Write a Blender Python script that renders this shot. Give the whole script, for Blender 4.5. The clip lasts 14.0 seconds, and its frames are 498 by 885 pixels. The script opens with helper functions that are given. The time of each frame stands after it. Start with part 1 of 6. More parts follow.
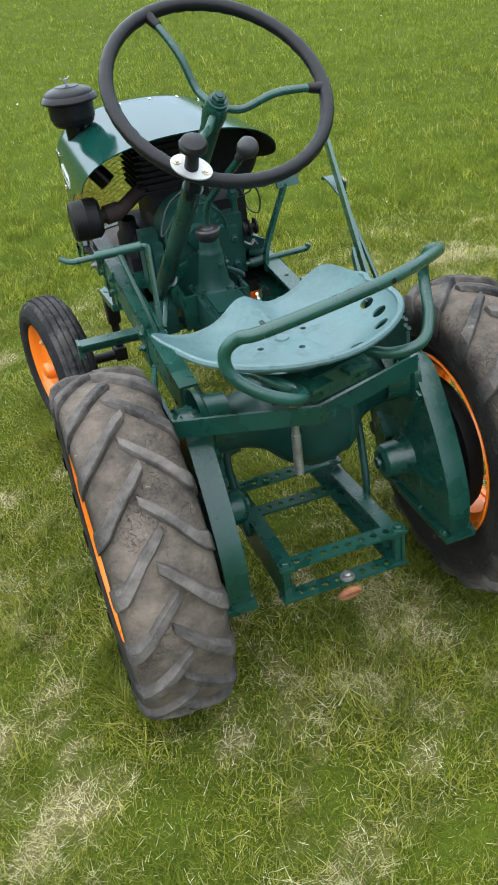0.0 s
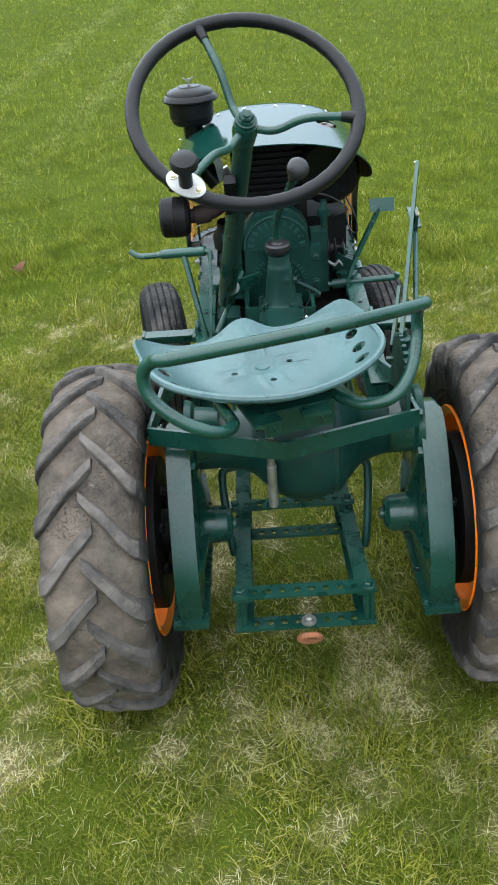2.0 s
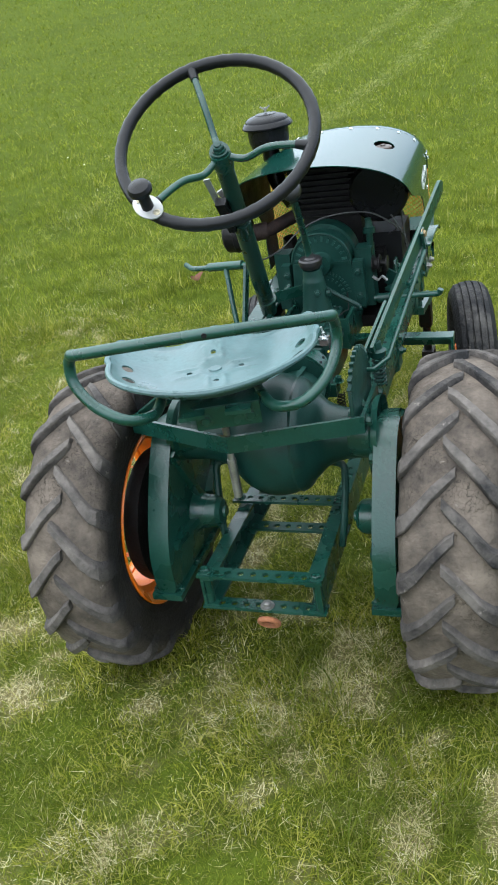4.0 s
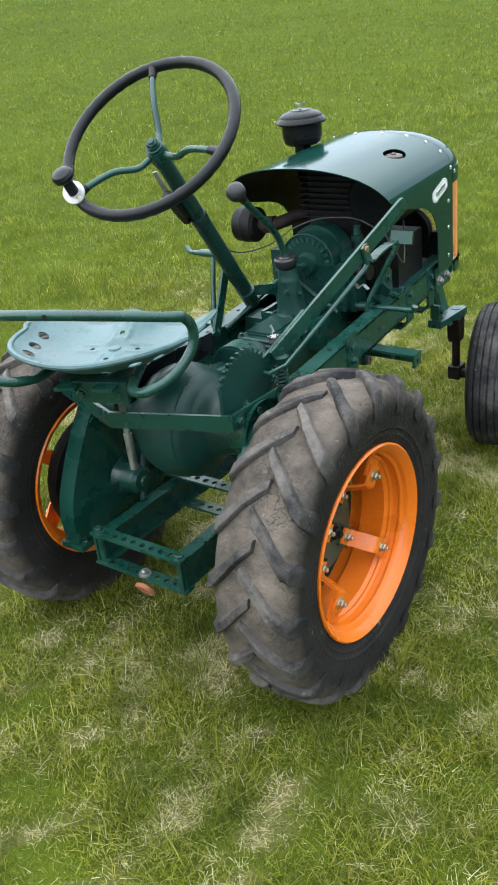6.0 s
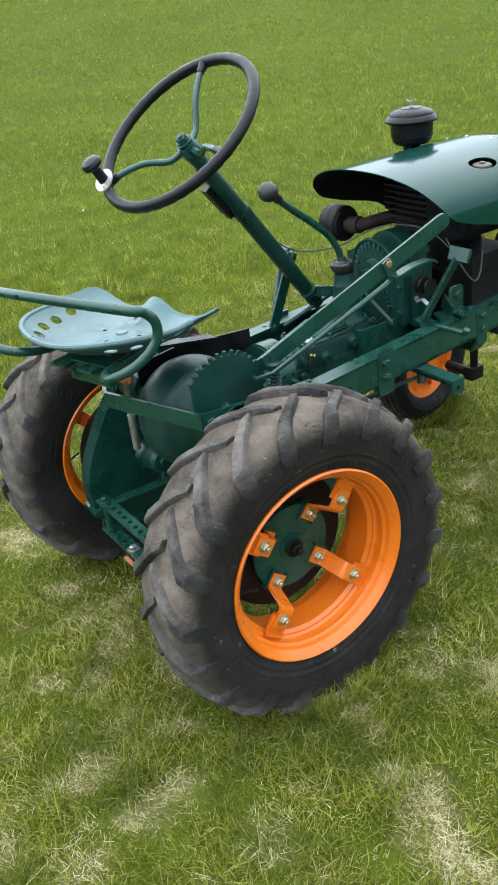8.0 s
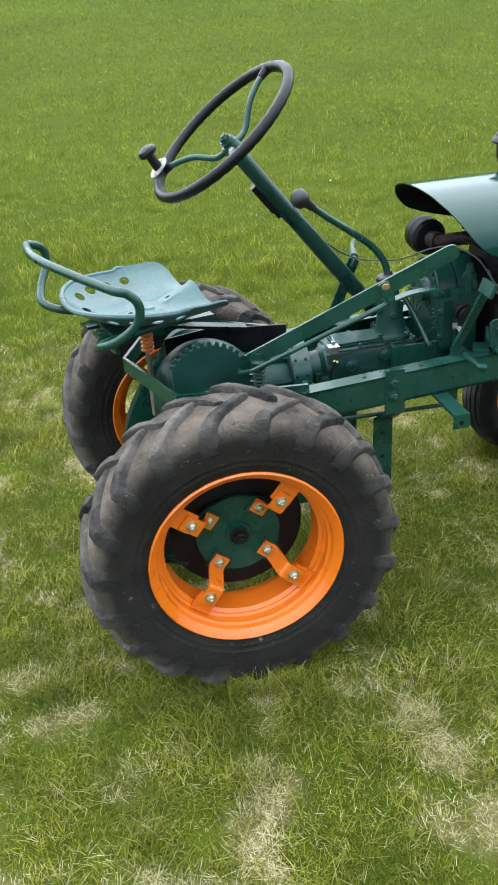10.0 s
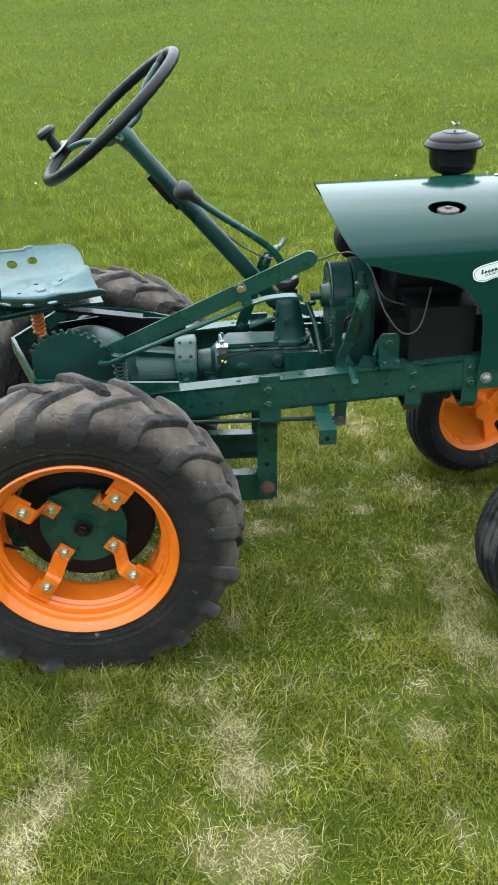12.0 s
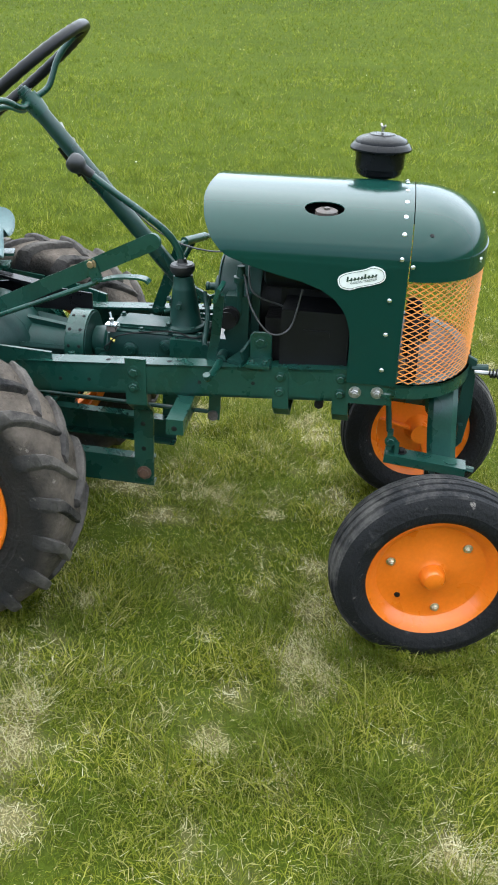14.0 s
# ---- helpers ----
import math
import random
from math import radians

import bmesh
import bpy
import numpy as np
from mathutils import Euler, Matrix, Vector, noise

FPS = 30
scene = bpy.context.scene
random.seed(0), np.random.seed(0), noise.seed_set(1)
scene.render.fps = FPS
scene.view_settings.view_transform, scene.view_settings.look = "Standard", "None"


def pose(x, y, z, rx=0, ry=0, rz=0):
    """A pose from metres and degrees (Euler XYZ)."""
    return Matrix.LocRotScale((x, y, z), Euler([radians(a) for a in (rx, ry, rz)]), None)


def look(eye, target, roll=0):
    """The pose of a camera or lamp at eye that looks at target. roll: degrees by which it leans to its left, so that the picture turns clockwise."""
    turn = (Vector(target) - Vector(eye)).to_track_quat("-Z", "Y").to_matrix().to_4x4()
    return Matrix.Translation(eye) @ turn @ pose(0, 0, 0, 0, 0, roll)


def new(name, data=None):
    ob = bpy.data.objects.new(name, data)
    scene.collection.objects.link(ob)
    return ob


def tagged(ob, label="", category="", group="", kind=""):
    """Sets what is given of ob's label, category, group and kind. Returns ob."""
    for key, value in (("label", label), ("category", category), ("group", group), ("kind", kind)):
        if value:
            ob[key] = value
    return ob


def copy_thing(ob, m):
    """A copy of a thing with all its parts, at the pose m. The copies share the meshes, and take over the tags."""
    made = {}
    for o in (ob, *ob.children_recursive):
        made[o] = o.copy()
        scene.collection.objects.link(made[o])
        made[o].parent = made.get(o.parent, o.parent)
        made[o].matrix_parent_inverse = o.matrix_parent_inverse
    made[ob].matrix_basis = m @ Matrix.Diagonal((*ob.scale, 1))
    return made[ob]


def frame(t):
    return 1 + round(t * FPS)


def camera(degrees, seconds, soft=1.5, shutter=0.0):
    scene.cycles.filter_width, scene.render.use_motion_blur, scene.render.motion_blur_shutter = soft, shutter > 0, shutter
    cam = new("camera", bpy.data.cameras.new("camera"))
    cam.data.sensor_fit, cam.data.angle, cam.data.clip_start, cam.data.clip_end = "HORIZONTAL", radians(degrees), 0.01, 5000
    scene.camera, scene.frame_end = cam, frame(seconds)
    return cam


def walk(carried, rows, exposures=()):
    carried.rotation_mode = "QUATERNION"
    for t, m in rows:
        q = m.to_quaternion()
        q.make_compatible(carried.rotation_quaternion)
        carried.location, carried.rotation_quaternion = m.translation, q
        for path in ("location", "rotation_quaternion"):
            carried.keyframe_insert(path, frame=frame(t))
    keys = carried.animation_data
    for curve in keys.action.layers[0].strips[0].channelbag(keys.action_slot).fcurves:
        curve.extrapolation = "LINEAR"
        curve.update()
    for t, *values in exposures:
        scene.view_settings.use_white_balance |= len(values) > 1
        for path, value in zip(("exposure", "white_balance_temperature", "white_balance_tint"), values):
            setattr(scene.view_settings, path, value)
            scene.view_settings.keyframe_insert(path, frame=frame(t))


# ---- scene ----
cam = camera(32.1, 14.0, soft=1.8)
PATH = [
    (0, (-0.503, -1.348, 1.368), (-0.04, 0.269, 0.285), -7.4),
    (0.5, (-0.334, -1.475, 1.363), (-0.124, 0.215, 0.313), -8.0),
    (1, (-0.218, -1.52, 1.367), (-0.169, 0.189, 0.33), -8.1),
    (1.5, (-0.101, -1.43, 1.362), (-0.104, 0.279, 0.325), -6.2),
    (2, (-0.051, -1.386, 1.362), (-0.112, 0.318, 0.316), -5.1),
    (2.5, (0.031, -1.397, 1.355), (-0.089, 0.305, 0.311), -5.9),
    (3, (0.229, -1.462, 1.342), (-0.046, 0.23, 0.313), -8.3),
    (3.2, (0.305, -1.505, 1.356), (-0.058, 0.188, 0.355), -9.2),
    (5.3, (0.953, -1.31, 1.34), (-0.054, 0.14, 0.4), -9.5),
    (5.5, (1.051, -1.293, 1.354), (0.003, 0.126, 0.412), -9.3),
    (6, (1.147, -1.234, 1.343), (0.051, 0.147, 0.399), -7.5),
    (6.5, (1.216, -1.083, 1.338), (0.059, 0.246, 0.394), -5.4),
    (7, (1.267, -0.985, 1.344), (0.01, 0.247, 0.393), -6.1),
    (7.5, (1.371, -0.91, 1.332), (0.02, 0.227, 0.393), -6.3),
    (7.7, (1.444, -0.87, 1.331), (0.026, 0.186, 0.396), -6.6),
    (9.8, (1.834, -0.3, 1.368), (0.097, 0.038, 0.437), -5.3),
    (10, (1.867, -0.241, 1.371), (0.131, 0.076, 0.43), -4.2),
    (10.5, (1.97, -0.082, 1.371), (0.219, 0.13, 0.429), -3.0),
    (11, (1.967, 0.041, 1.345), (0.21, 0.196, 0.404), -2.3),
    (11.5, (1.894, 0.196, 1.35), (0.139, 0.314, 0.398), -0.9),
    (12, (1.881, 0.302, 1.348), (0.125, 0.363, 0.391), -2.0),
    (12.5, (1.926, 0.502, 1.342), (0.171, 0.49, 0.382), -1.2),
    (13, (1.981, 0.699, 1.348), (0.234, 0.562, 0.384), -0.6),
    (13.5, (1.902, 0.816, 1.314), (0.164, 0.601, 0.348), 0.5),
    (14, (1.828, 0.903, 1.313), (0.09, 0.646, 0.357), 2.0),
]
walk(cam, [(t, look(eye, target, roll)) for t, eye, target, roll in PATH], exposures=[(0.0, 1.15), (4.0, 1.18), (8.0, 1.24), (14.0, 1.28)])

# ---- world and light ----
SUN_UP, SUN_TURN = 68.0, 200.0
world = bpy.data.worlds.new("sky")
scene.world = world
world.use_nodes = True
wn, wl = world.node_tree.nodes, world.node_tree.links
wn.clear()
w_out = wn.new("ShaderNodeOutputWorld")
w_bg = wn.new("ShaderNodeBackground")
w_sky = wn.new("ShaderNodeTexSky")
w_sky.sky_type = "NISHITA"
w_sky.sun_disc = False
w_sky.sun_elevation, w_sky.sun_rotation = radians(SUN_UP), radians(SUN_TURN)
w_sky.air_density, w_sky.dust_density = 1.0, 0.4
# a broken cloud deck over the blue
w_co = wn.new("ShaderNodeTexCoord")
w_map = wn.new("ShaderNodeMapping")
w_map.inputs["Scale"].default_value = (1.0, 1.0, 2.4)
w_no = wn.new("ShaderNodeTexNoise")
w_no.inputs["Scale"].default_value, w_no.inputs["Detail"].default_value = 2.2, 5.0
w_ra = wn.new("ShaderNodeValToRGB")
w_ra.color_ramp.elements[0].position, w_ra.color_ramp.elements[0].color = 0.26, (3.4, 4.2, 5.3, 1)
w_ra.color_ramp.elements[1].position, w_ra.color_ramp.elements[1].color = 0.78, (11.6, 12.7, 13.6, 1)
w_mix = wn.new("ShaderNodeMix")
w_mix.data_type = "RGBA"
w_mix.inputs[0].default_value = 0.9
wl.new(w_co.outputs["Generated"], w_map.inputs["Vector"])
wl.new(w_map.outputs[0], w_no.inputs["Vector"])
w_sep, w_up, w_add = wn.new("ShaderNodeSeparateXYZ"), wn.new("ShaderNodeMath"), wn.new("ShaderNodeMath")
w_up.operation, w_up.inputs[1].default_value = "MULTIPLY", 0.55
w_add.operation, w_add.inputs[2].default_value = "MULTIPLY_ADD", 0.0
w_add.inputs[1].default_value = 0.5
wl.new(w_co.outputs["Generated"], w_sep.inputs[0]), wl.new(w_sep.outputs["Z"], w_up.inputs[0])
# the cloud is thinner and brighter towards one side of the field
w_side = wn.new("ShaderNodeMath")
w_side.operation, w_side.inputs[1].default_value = "MULTIPLY_ADD", -0.16
wl.new(w_sep.outputs["X"], w_side.inputs[0]), wl.new(w_up.outputs[0], w_side.inputs[2])
wl.new(w_no.outputs[0], w_add.inputs[0]), wl.new(w_side.outputs[0], w_add.inputs[2])
wl.new(w_add.outputs[0], w_ra.inputs[0])
wl.new(w_sky.outputs[0], w_mix.inputs[6])
wl.new(w_ra.outputs[0], w_mix.inputs[7])
wl.new(w_mix.outputs[2], w_bg.inputs[0])
w_bg.inputs[1].default_value = 0.16
wl.new(w_bg.outputs[0], w_out.inputs[0])
sun_data = bpy.data.lights.new("sun", "SUN")
sun_data.energy, sun_data.angle, sun_data.color = 0.45, radians(110), (1.0, 0.98, 0.95)
sun = new("sun", sun_data)
_e, _r = radians(SUN_UP), radians(SUN_TURN)
sun.matrix_world = look((0, 0, 0), (-math.sin(_r) * math.cos(_e), -math.cos(_r) * math.cos(_e), -math.sin(_e)))


# ---- materials ----
def mat(name, color, rough=0.5, metal=0.0, var=0.25, scale=9.0, fine=140.0, bump=0.15, coat=0.0, stain=None, stain_at=0.62, stain_scale=5.0, rvar=0.12, piece=0.0, spec=0.5):
    """A painted, cast or raw surface: base colour with two scales of variation, fine relief and an optional stain colour."""
    m = bpy.data.materials.new(name)
    m.use_nodes = True
    n, l = m.node_tree.nodes, m.node_tree.links
    b = n["Principled BSDF"]
    tc = n.new("ShaderNodeTexCoord")
    big, small = n.new("ShaderNodeTexNoise"), n.new("ShaderNodeTexNoise")
    big.inputs["Scale"].default_value, big.inputs["Detail"].default_value = scale, 6
    small.inputs["Scale"].default_value, small.inputs["Detail"].default_value = fine, 3
    for q in (big, small):
        l.new(tc.outputs["Object"], q.inputs["Vector"])
    ramp = n.new("ShaderNodeMapRange")
    ramp.inputs[1].default_value, ramp.inputs[2].default_value = 0.3, 0.7
    ramp.inputs[3].default_value, ramp.inputs[4].default_value = 1 - var, 1 + var
    l.new(big.outputs[0], ramp.inputs[0])
    ramp2 = n.new("ShaderNodeMapRange")
    ramp2.inputs[1].default_value, ramp2.inputs[2].default_value = 0.3, 0.7
    ramp2.inputs[3].default_value, ramp2.inputs[4].default_value = 1 - var * 0.5, 1 + var * 0.5
    l.new(small.outputs[0], ramp2.inputs[0])
    mul = n.new("ShaderNodeMath")
    mul.operation = "MULTIPLY"
    l.new(ramp.outputs[0], mul.inputs[0]), l.new(ramp2.outputs[0], mul.inputs[1])
    last = mul.outputs[0]
    if piece:
        oi, pr, pm = n.new("ShaderNodeObjectInfo"), n.new("ShaderNodeMapRange"), n.new("ShaderNodeMath")
        pr.inputs[3].default_value, pr.inputs[4].default_value = 1 - piece, 1 + piece
        pm.operation = "MULTIPLY"
        l.new(oi.outputs["Random"], pr.inputs[0]), l.new(pr.outputs[0], pm.inputs[0]), l.new(last, pm.inputs[1])
        last = pm.outputs[0]
    sc = n.new("ShaderNodeVectorMath")
    sc.operation = "SCALE"
    sc.inputs[0].default_value = color
    l.new(last, sc.inputs["Scale"])
    col = sc.outputs[0]
    if stain:
        sn, sr, sm = n.new("ShaderNodeTexNoise"), n.new("ShaderNodeMapRange"), n.new("ShaderNodeMix")
        sn.inputs["Scale"].default_value, sn.inputs["Detail"].default_value, sn.inputs["Roughness"].default_value = stain_scale, 8, 0.65
        sr.inputs[1].default_value, sr.inputs[2].default_value = stain_at, stain_at + 0.12
        sm.data_type = "RGBA"
        l.new(tc.outputs["Object"], sn.inputs["Vector"]), l.new(sn.outputs[0], sr.inputs[0]), l.new(sr.outputs[0], sm.inputs[0])
        l.new(col, sm.inputs[6])
        sm.inputs[7].default_value = (*stain, 1)
        col = sm.outputs[2]
    l.new(col, b.inputs["Base Color"])
    rr = n.new("ShaderNodeMapRange")
    rr.inputs[1].default_value, rr.inputs[2].default_value = 0.3, 0.7
    rr.inputs[3].default_value, rr.inputs[4].default_value = max(0.03, rough - rvar), min(1, rough + rvar)
    l.new(big.outputs[0], rr.inputs[0]), l.new(rr.outputs[0], b.inputs["Roughness"])
    b.inputs["Metallic"].default_value = metal
    b.inputs["Specular IOR Level"].default_value = spec
    b.inputs["Coat Weight"].default_value = coat
    b.inputs["Coat Roughness"].default_value = 0.08
    if bump:
        bp, ad = n.new("ShaderNodeBump"), n.new("ShaderNodeMath")
        ad.operation = "ADD"
        l.new(small.outputs[0], ad.inputs[0]), l.new(big.outputs[0], ad.inputs[1])
        bp.inputs["Strength"].default_value, bp.inputs["Distance"].default_value = bump, 0.004
        l.new(ad.outputs[0], bp.inputs["Height"]), l.new(bp.outputs[0], b.inputs["Normal"])
    return m


GREEN = (0.0055, 0.043, 0.031)
M_HOOD = mat("hood_paint", (0.0035, 0.034, 0.026), 0.12, var=0.05, scale=4, fine=60, bump=0.010, coat=0.0, rvar=0.03, spec=0.27)
M_HOOD.node_tree.nodes["Principled BSDF"].inputs["IOR"].default_value = 1.48
M_GREEN = mat("green_paint", GREEN, 0.29, var=0.22, scale=14, fine=170, bump=0.12, coat=0.05, spec=0.5, stain=(0.02, 0.10, 0.08), stain_at=0.68, stain_scale=34)
M_CAST = mat("painted_casting", (0.0040, 0.032, 0.0250), 0.42, spec=0.36, var=0.22, scale=16, fine=230, bump=0.10, stain=(0.008, 0.020, 0.015), stain_at=0.6, stain_scale=14)
M_SEAT = mat("seat_paint", (0.052, 0.108, 0.110), 0.36, var=0.20, scale=11, fine=120, bump=0.09, coat=0.05, stain=(0.020, 0.060, 0.056), stain_at=0.60, stain_scale=22)
M_ORANGE = mat("orange_paint", (0.70, 0.150, 0.008), 0.34, var=0.09, scale=9, fine=120, bump=0.07, coat=0.2, stain=(0.5, 0.1, 0.012), stain_at=0.68, stain_scale=24)
M_GRILLE = mat("golden_orange_mesh", (0.60, 0.20, 0.018), 0.45, var=0.2, scale=20, fine=160, bump=0.05, stain=(0.30, 0.12, 0.03), stain_at=0.62, stain_scale=30)
M_BRASS = mat("dull_brass", (0.30, 0.22, 0.12), 0.45, metal=0.7, var=0.25, scale=60, fine=300, bump=0.1)
M_TIP = mat("yellow_wire_end", (0.75, 0.58, 0.12), 0.45, var=0.1, scale=60, bump=0.0)
M_BLACK = mat("black_paint", (0.005, 0.005, 0.006), 0.26, var=0.25, scale=14, fine=160, bump=0.05, spec=0.2)
# sooty black of the engine parts; also painted shade inside hood and nose
M_SOOT_SHADE = mat("sooty_engine_black_and_hood_shade", (0.007, 0.0065, 0.0065), 0.55, var=0.4, scale=18, fine=130, bump=0.3, stain=(0.014, 0.012, 0.011), stain_at=0.64, stain_scale=20, spec=0.2)
M_PIPE = mat("burnt_exhaust_iron", (0.022, 0.014, 0.012), 0.7, var=0.4, scale=30, fine=200, bump=0.3, stain=(0.05, 0.028, 0.02), stain_at=0.6, stain_scale=30, spec=0.2)
M_RUSTY = mat("rusted_iron", (0.11, 0.055, 0.035), 0.75, var=0.35, scale=30, fine=220, bump=0.4, stain=(0.05, 0.03, 0.026), stain_at=0.5, stain_scale=40)
M_DARK = mat("dark_green_paint", (0.005, 0.030, 0.023), 0.3, var=0.2, scale=14, fine=170, bump=0.08, stain=(0.02, 0.08, 0.06), stain_at=0.68, stain_scale=30)
# paler casting green: the highlights on raised letters put into their colour
M_LETTER_LIT = mat("raised_letter_highlight_paint", (0.012, 0.056, 0.046), 0.34, var=0.3, scale=60, fine=230, bump=0.1)
M_RING = mat("orange_rust", (0.27, 0.10, 0.045), 0.8, var=0.3, scale=40, fine=220, bump=0.3)
M_CAP = mat("weathered_grey_cap", (0.085, 0.070, 0.062), 0.6, metal=0.0, var=0.35, scale=40, fine=220, bump=0.2, stain=(0.07, 0.045, 0.035), stain_at=0.55, stain_scale=50)
M_WHEEL = mat("steering_wheel_plastic", (0.007, 0.007, 0.008), 0.36, var=0.12, scale=12, fine=160, bump=0.06, spec=0.22)
M_KNOB = mat("worn_black_plastic", (0.016, 0.015, 0.016), 0.45, var=0.3, scale=22, fine=200, bump=0.1)
M_PLATE = mat("scuffed_bright_plate", (0.36, 0.36, 0.35), 0.4, metal=0.35, var=0.12, scale=26, fine=200, bump=0.1, stain=(0.3, 0.29, 0.27), stain_at=0.62, stain_scale=40)
M_ZINC = mat("zinc_plated_steel", (0.55, 0.5, 0.38), 0.36, metal=0.9, var=0.2, scale=60, fine=300, bump=0.1)
M_STEEL = mat("bare_steel", (0.36, 0.35, 0.34), 0.42, metal=0.85, var=0.25, scale=40, fine=300, bump=0.15)
M_RIVET = mat("bright_rivet", (0.72, 0.74, 0.74), 0.26, metal=0.85, var=0.1, scale=60, bump=0.0)
M_WIRE = mat("grey_cable_sheath", (0.04, 0.04, 0.04), 0.5, var=0.2, scale=40, bump=0.1)
M_BOXB = mat("dull_black_plastic", (0.006, 0.0062, 0.0068), 0.45, var=0.18, scale=9, fine=110, bump=0.08, spec=0.22, stain=(0.018, 0.018, 0.018), stain_at=0.66, stain_scale=12)
M_TRAY = mat("dusty_grey_tray", (0.16, 0.13, 0.115), 0.7, var=0.25, scale=18, fine=140, bump=0.2)
M_WHITE = mat("white_badge", (0.78, 0.79, 0.75), 0.35, var=0.05, scale=20, bump=0.0)
M_INK = mat("dark_green_print", (0.02, 0.045, 0.03), 0.4, var=0.05, scale=20, bump=0.0)
M_LEAF = mat("dry_leaf", (0.2, 0.075, 0.05), 0.7, var=0.3, scale=60, fine=300, bump=0.2)
M_PETAL = mat("white_petals", (0.75, 0.75, 0.7), 0.6, var=0.08, scale=80, bump=0.0)


def rubber(name, base, dust, dust_lo, dust_hi, cracks, gate=None, shift=False):
    m = mat(name, base, 0.78, var=0.3, scale=16, fine=190, bump=0.0, spec=0.18)
    n, l = m.node_tree.nodes, m.node_tree.links
    b = n["Principled BSDF"]
    col = b.inputs["Base Color"].links[0].from_socket
    tc = n.new("ShaderNodeTexCoord")
    where = tc.outputs["Object"]
    if shift:
        oi, sh, av = n.new("ShaderNodeObjectInfo"), n.new("ShaderNodeMath"), n.new("ShaderNodeVectorMath")
        sh.operation, sh.inputs[1].default_value = "MULTIPLY", 7.0
        l.new(oi.outputs["Random"], sh.inputs[0]), l.new(where, av.inputs[0]), l.new(sh.outputs[0], av.inputs[1])
        where = av.outputs[0]
    dn, dr, dm = n.new("ShaderNodeTexNoise"), n.new("ShaderNodeMapRange"), n.new("ShaderNodeMix")
    dn.inputs["Scale"].default_value, dn.inputs["Detail"].default_value, dn.inputs["Roughness"].default_value = 9, 9, 0.68
    dr.inputs[1].default_value, dr.inputs[2].default_value = dust_lo, dust_hi
    dm.data_type = "RGBA"
    dm.inputs[7].default_value = (*dust, 1)
    l.new(where, dn.inputs["Vector"]), l.new(dn.outputs[0], dr.inputs[0])
    amount = dr.outputs[0]
    if gate:
        # the dust and wear belong to the tread and fade out down the sidewall
        fl, ln, gr, gp = n.new("ShaderNodeVectorMath"), n.new("ShaderNodeVectorMath"), n.new("ShaderNodeMapRange"), n.new("ShaderNodeMath")
        fl.operation, ln.operation, gp.operation = "MULTIPLY", "LENGTH", "MULTIPLY"
        fl.inputs[1].default_value = (0, 1, 1)
        gr.inputs[1].default_value, gr.inputs[2].default_value, gr.inputs[3].default_value = gate[0], gate[1], 0.08
        l.new(tc.outputs["Object"], fl.inputs[0]), l.new(fl.outputs[0], ln.inputs[0]), l.new(ln.outputs["Value"], gr.inputs[0])
        l.new(gr.outputs[0], gp.inputs[0]), l.new(amount, gp.inputs[1])
        amount = gp.outputs[0]
    l.new(amount, dm.inputs[0])
    l.new(col, dm.inputs[6])
    sn_, sr_, sm_ = n.new("ShaderNodeTexNoise"), n.new("ShaderNodeMapRange"), n.new("ShaderNodeMix")
    sn_.inputs["Scale"].default_value, sn_.inputs["Detail"].default_value, sn_.inputs["Roughness"].default_value = 34, 9, 0.72
    sr_.inputs[1].default_value, sr_.inputs[2].default_value, sr_.inputs[4].default_value = 0.63, 0.74, 0.75
    sm_.data_type = "RGBA"
    sm_.inputs[7].default_value = (0.34, 0.30, 0.265, 1)
    l.new(where, sn_.inputs["Vector"]), l.new(sn_.outputs[0], sr_.inputs[0]), l.new(sr_.outputs[0], sm_.inputs[0]), l.new(dm.outputs[2], sm_.inputs[6])
    out, h = sm_.outputs[2], n.new("ShaderNodeTexNoise")
    h.inputs["Scale"].default_value, h.inputs["Detail"].default_value = 120, 5
    l.new(tc.outputs["Object"], h.inputs["Vector"])
    height = h.outputs[0]
    if cracks:
        wn_, wm = n.new("ShaderNodeTexNoise"), n.new("ShaderNodeMix")
        wn_.inputs["Scale"].default_value = 30
        wm.data_type = "RGBA"
        wm.inputs[0].default_value = 0.09
        l.new(where, wn_.inputs["Vector"]), l.new(where, wm.inputs[6]), l.new(wn_.outputs[1], wm.inputs[7])
        vo, vr, vm = n.new("ShaderNodeTexVoronoi"), n.new("ShaderNodeMapRange"), n.new("ShaderNodeMix")
        vo.feature = "DISTANCE_TO_EDGE"
        vo.inputs["Scale"].default_value = 78
        vr.inputs[1].default_value, vr.inputs[2].default_value, vr.inputs[3].default_value, vr.inputs[4].default_value = 0.0, 0.032, 0.85, 0.0
        l.new(wm.outputs[2], vo.inputs["Vector"]), l.new(vo.outputs[0], vr.inputs[0])
        cg, gm, gg = n.new("ShaderNodeTexNoise"), n.new("ShaderNodeMapRange"), n.new("ShaderNodeMath")
        cg.inputs["Scale"].default_value = 7
        gm.inputs[1].default_value, gm.inputs[2].default_value = 0.50, 0.66
        gg.operation = "MULTIPLY"
        l.new(where, cg.inputs["Vector"]), l.new(cg.outputs[0], gm.inputs[0])
        l.new(gm.outputs[0], gg.inputs[0]), l.new(vr.outputs[0], gg.inputs[1])
        vm.data_type = "RGBA"
        vm.inputs[7].default_value = (0.012, 0.011, 0.01, 1)
        l.new(gg.outputs[0], vm.inputs[0]), l.new(out, vm.inputs[6])
        out = vm.outputs[2]
        sub = n.new("ShaderNodeMath")
        sub.operation = "SUBTRACT"
        l.new(height, sub.inputs[0]), l.new(gg.outputs[0], sub.inputs[1])
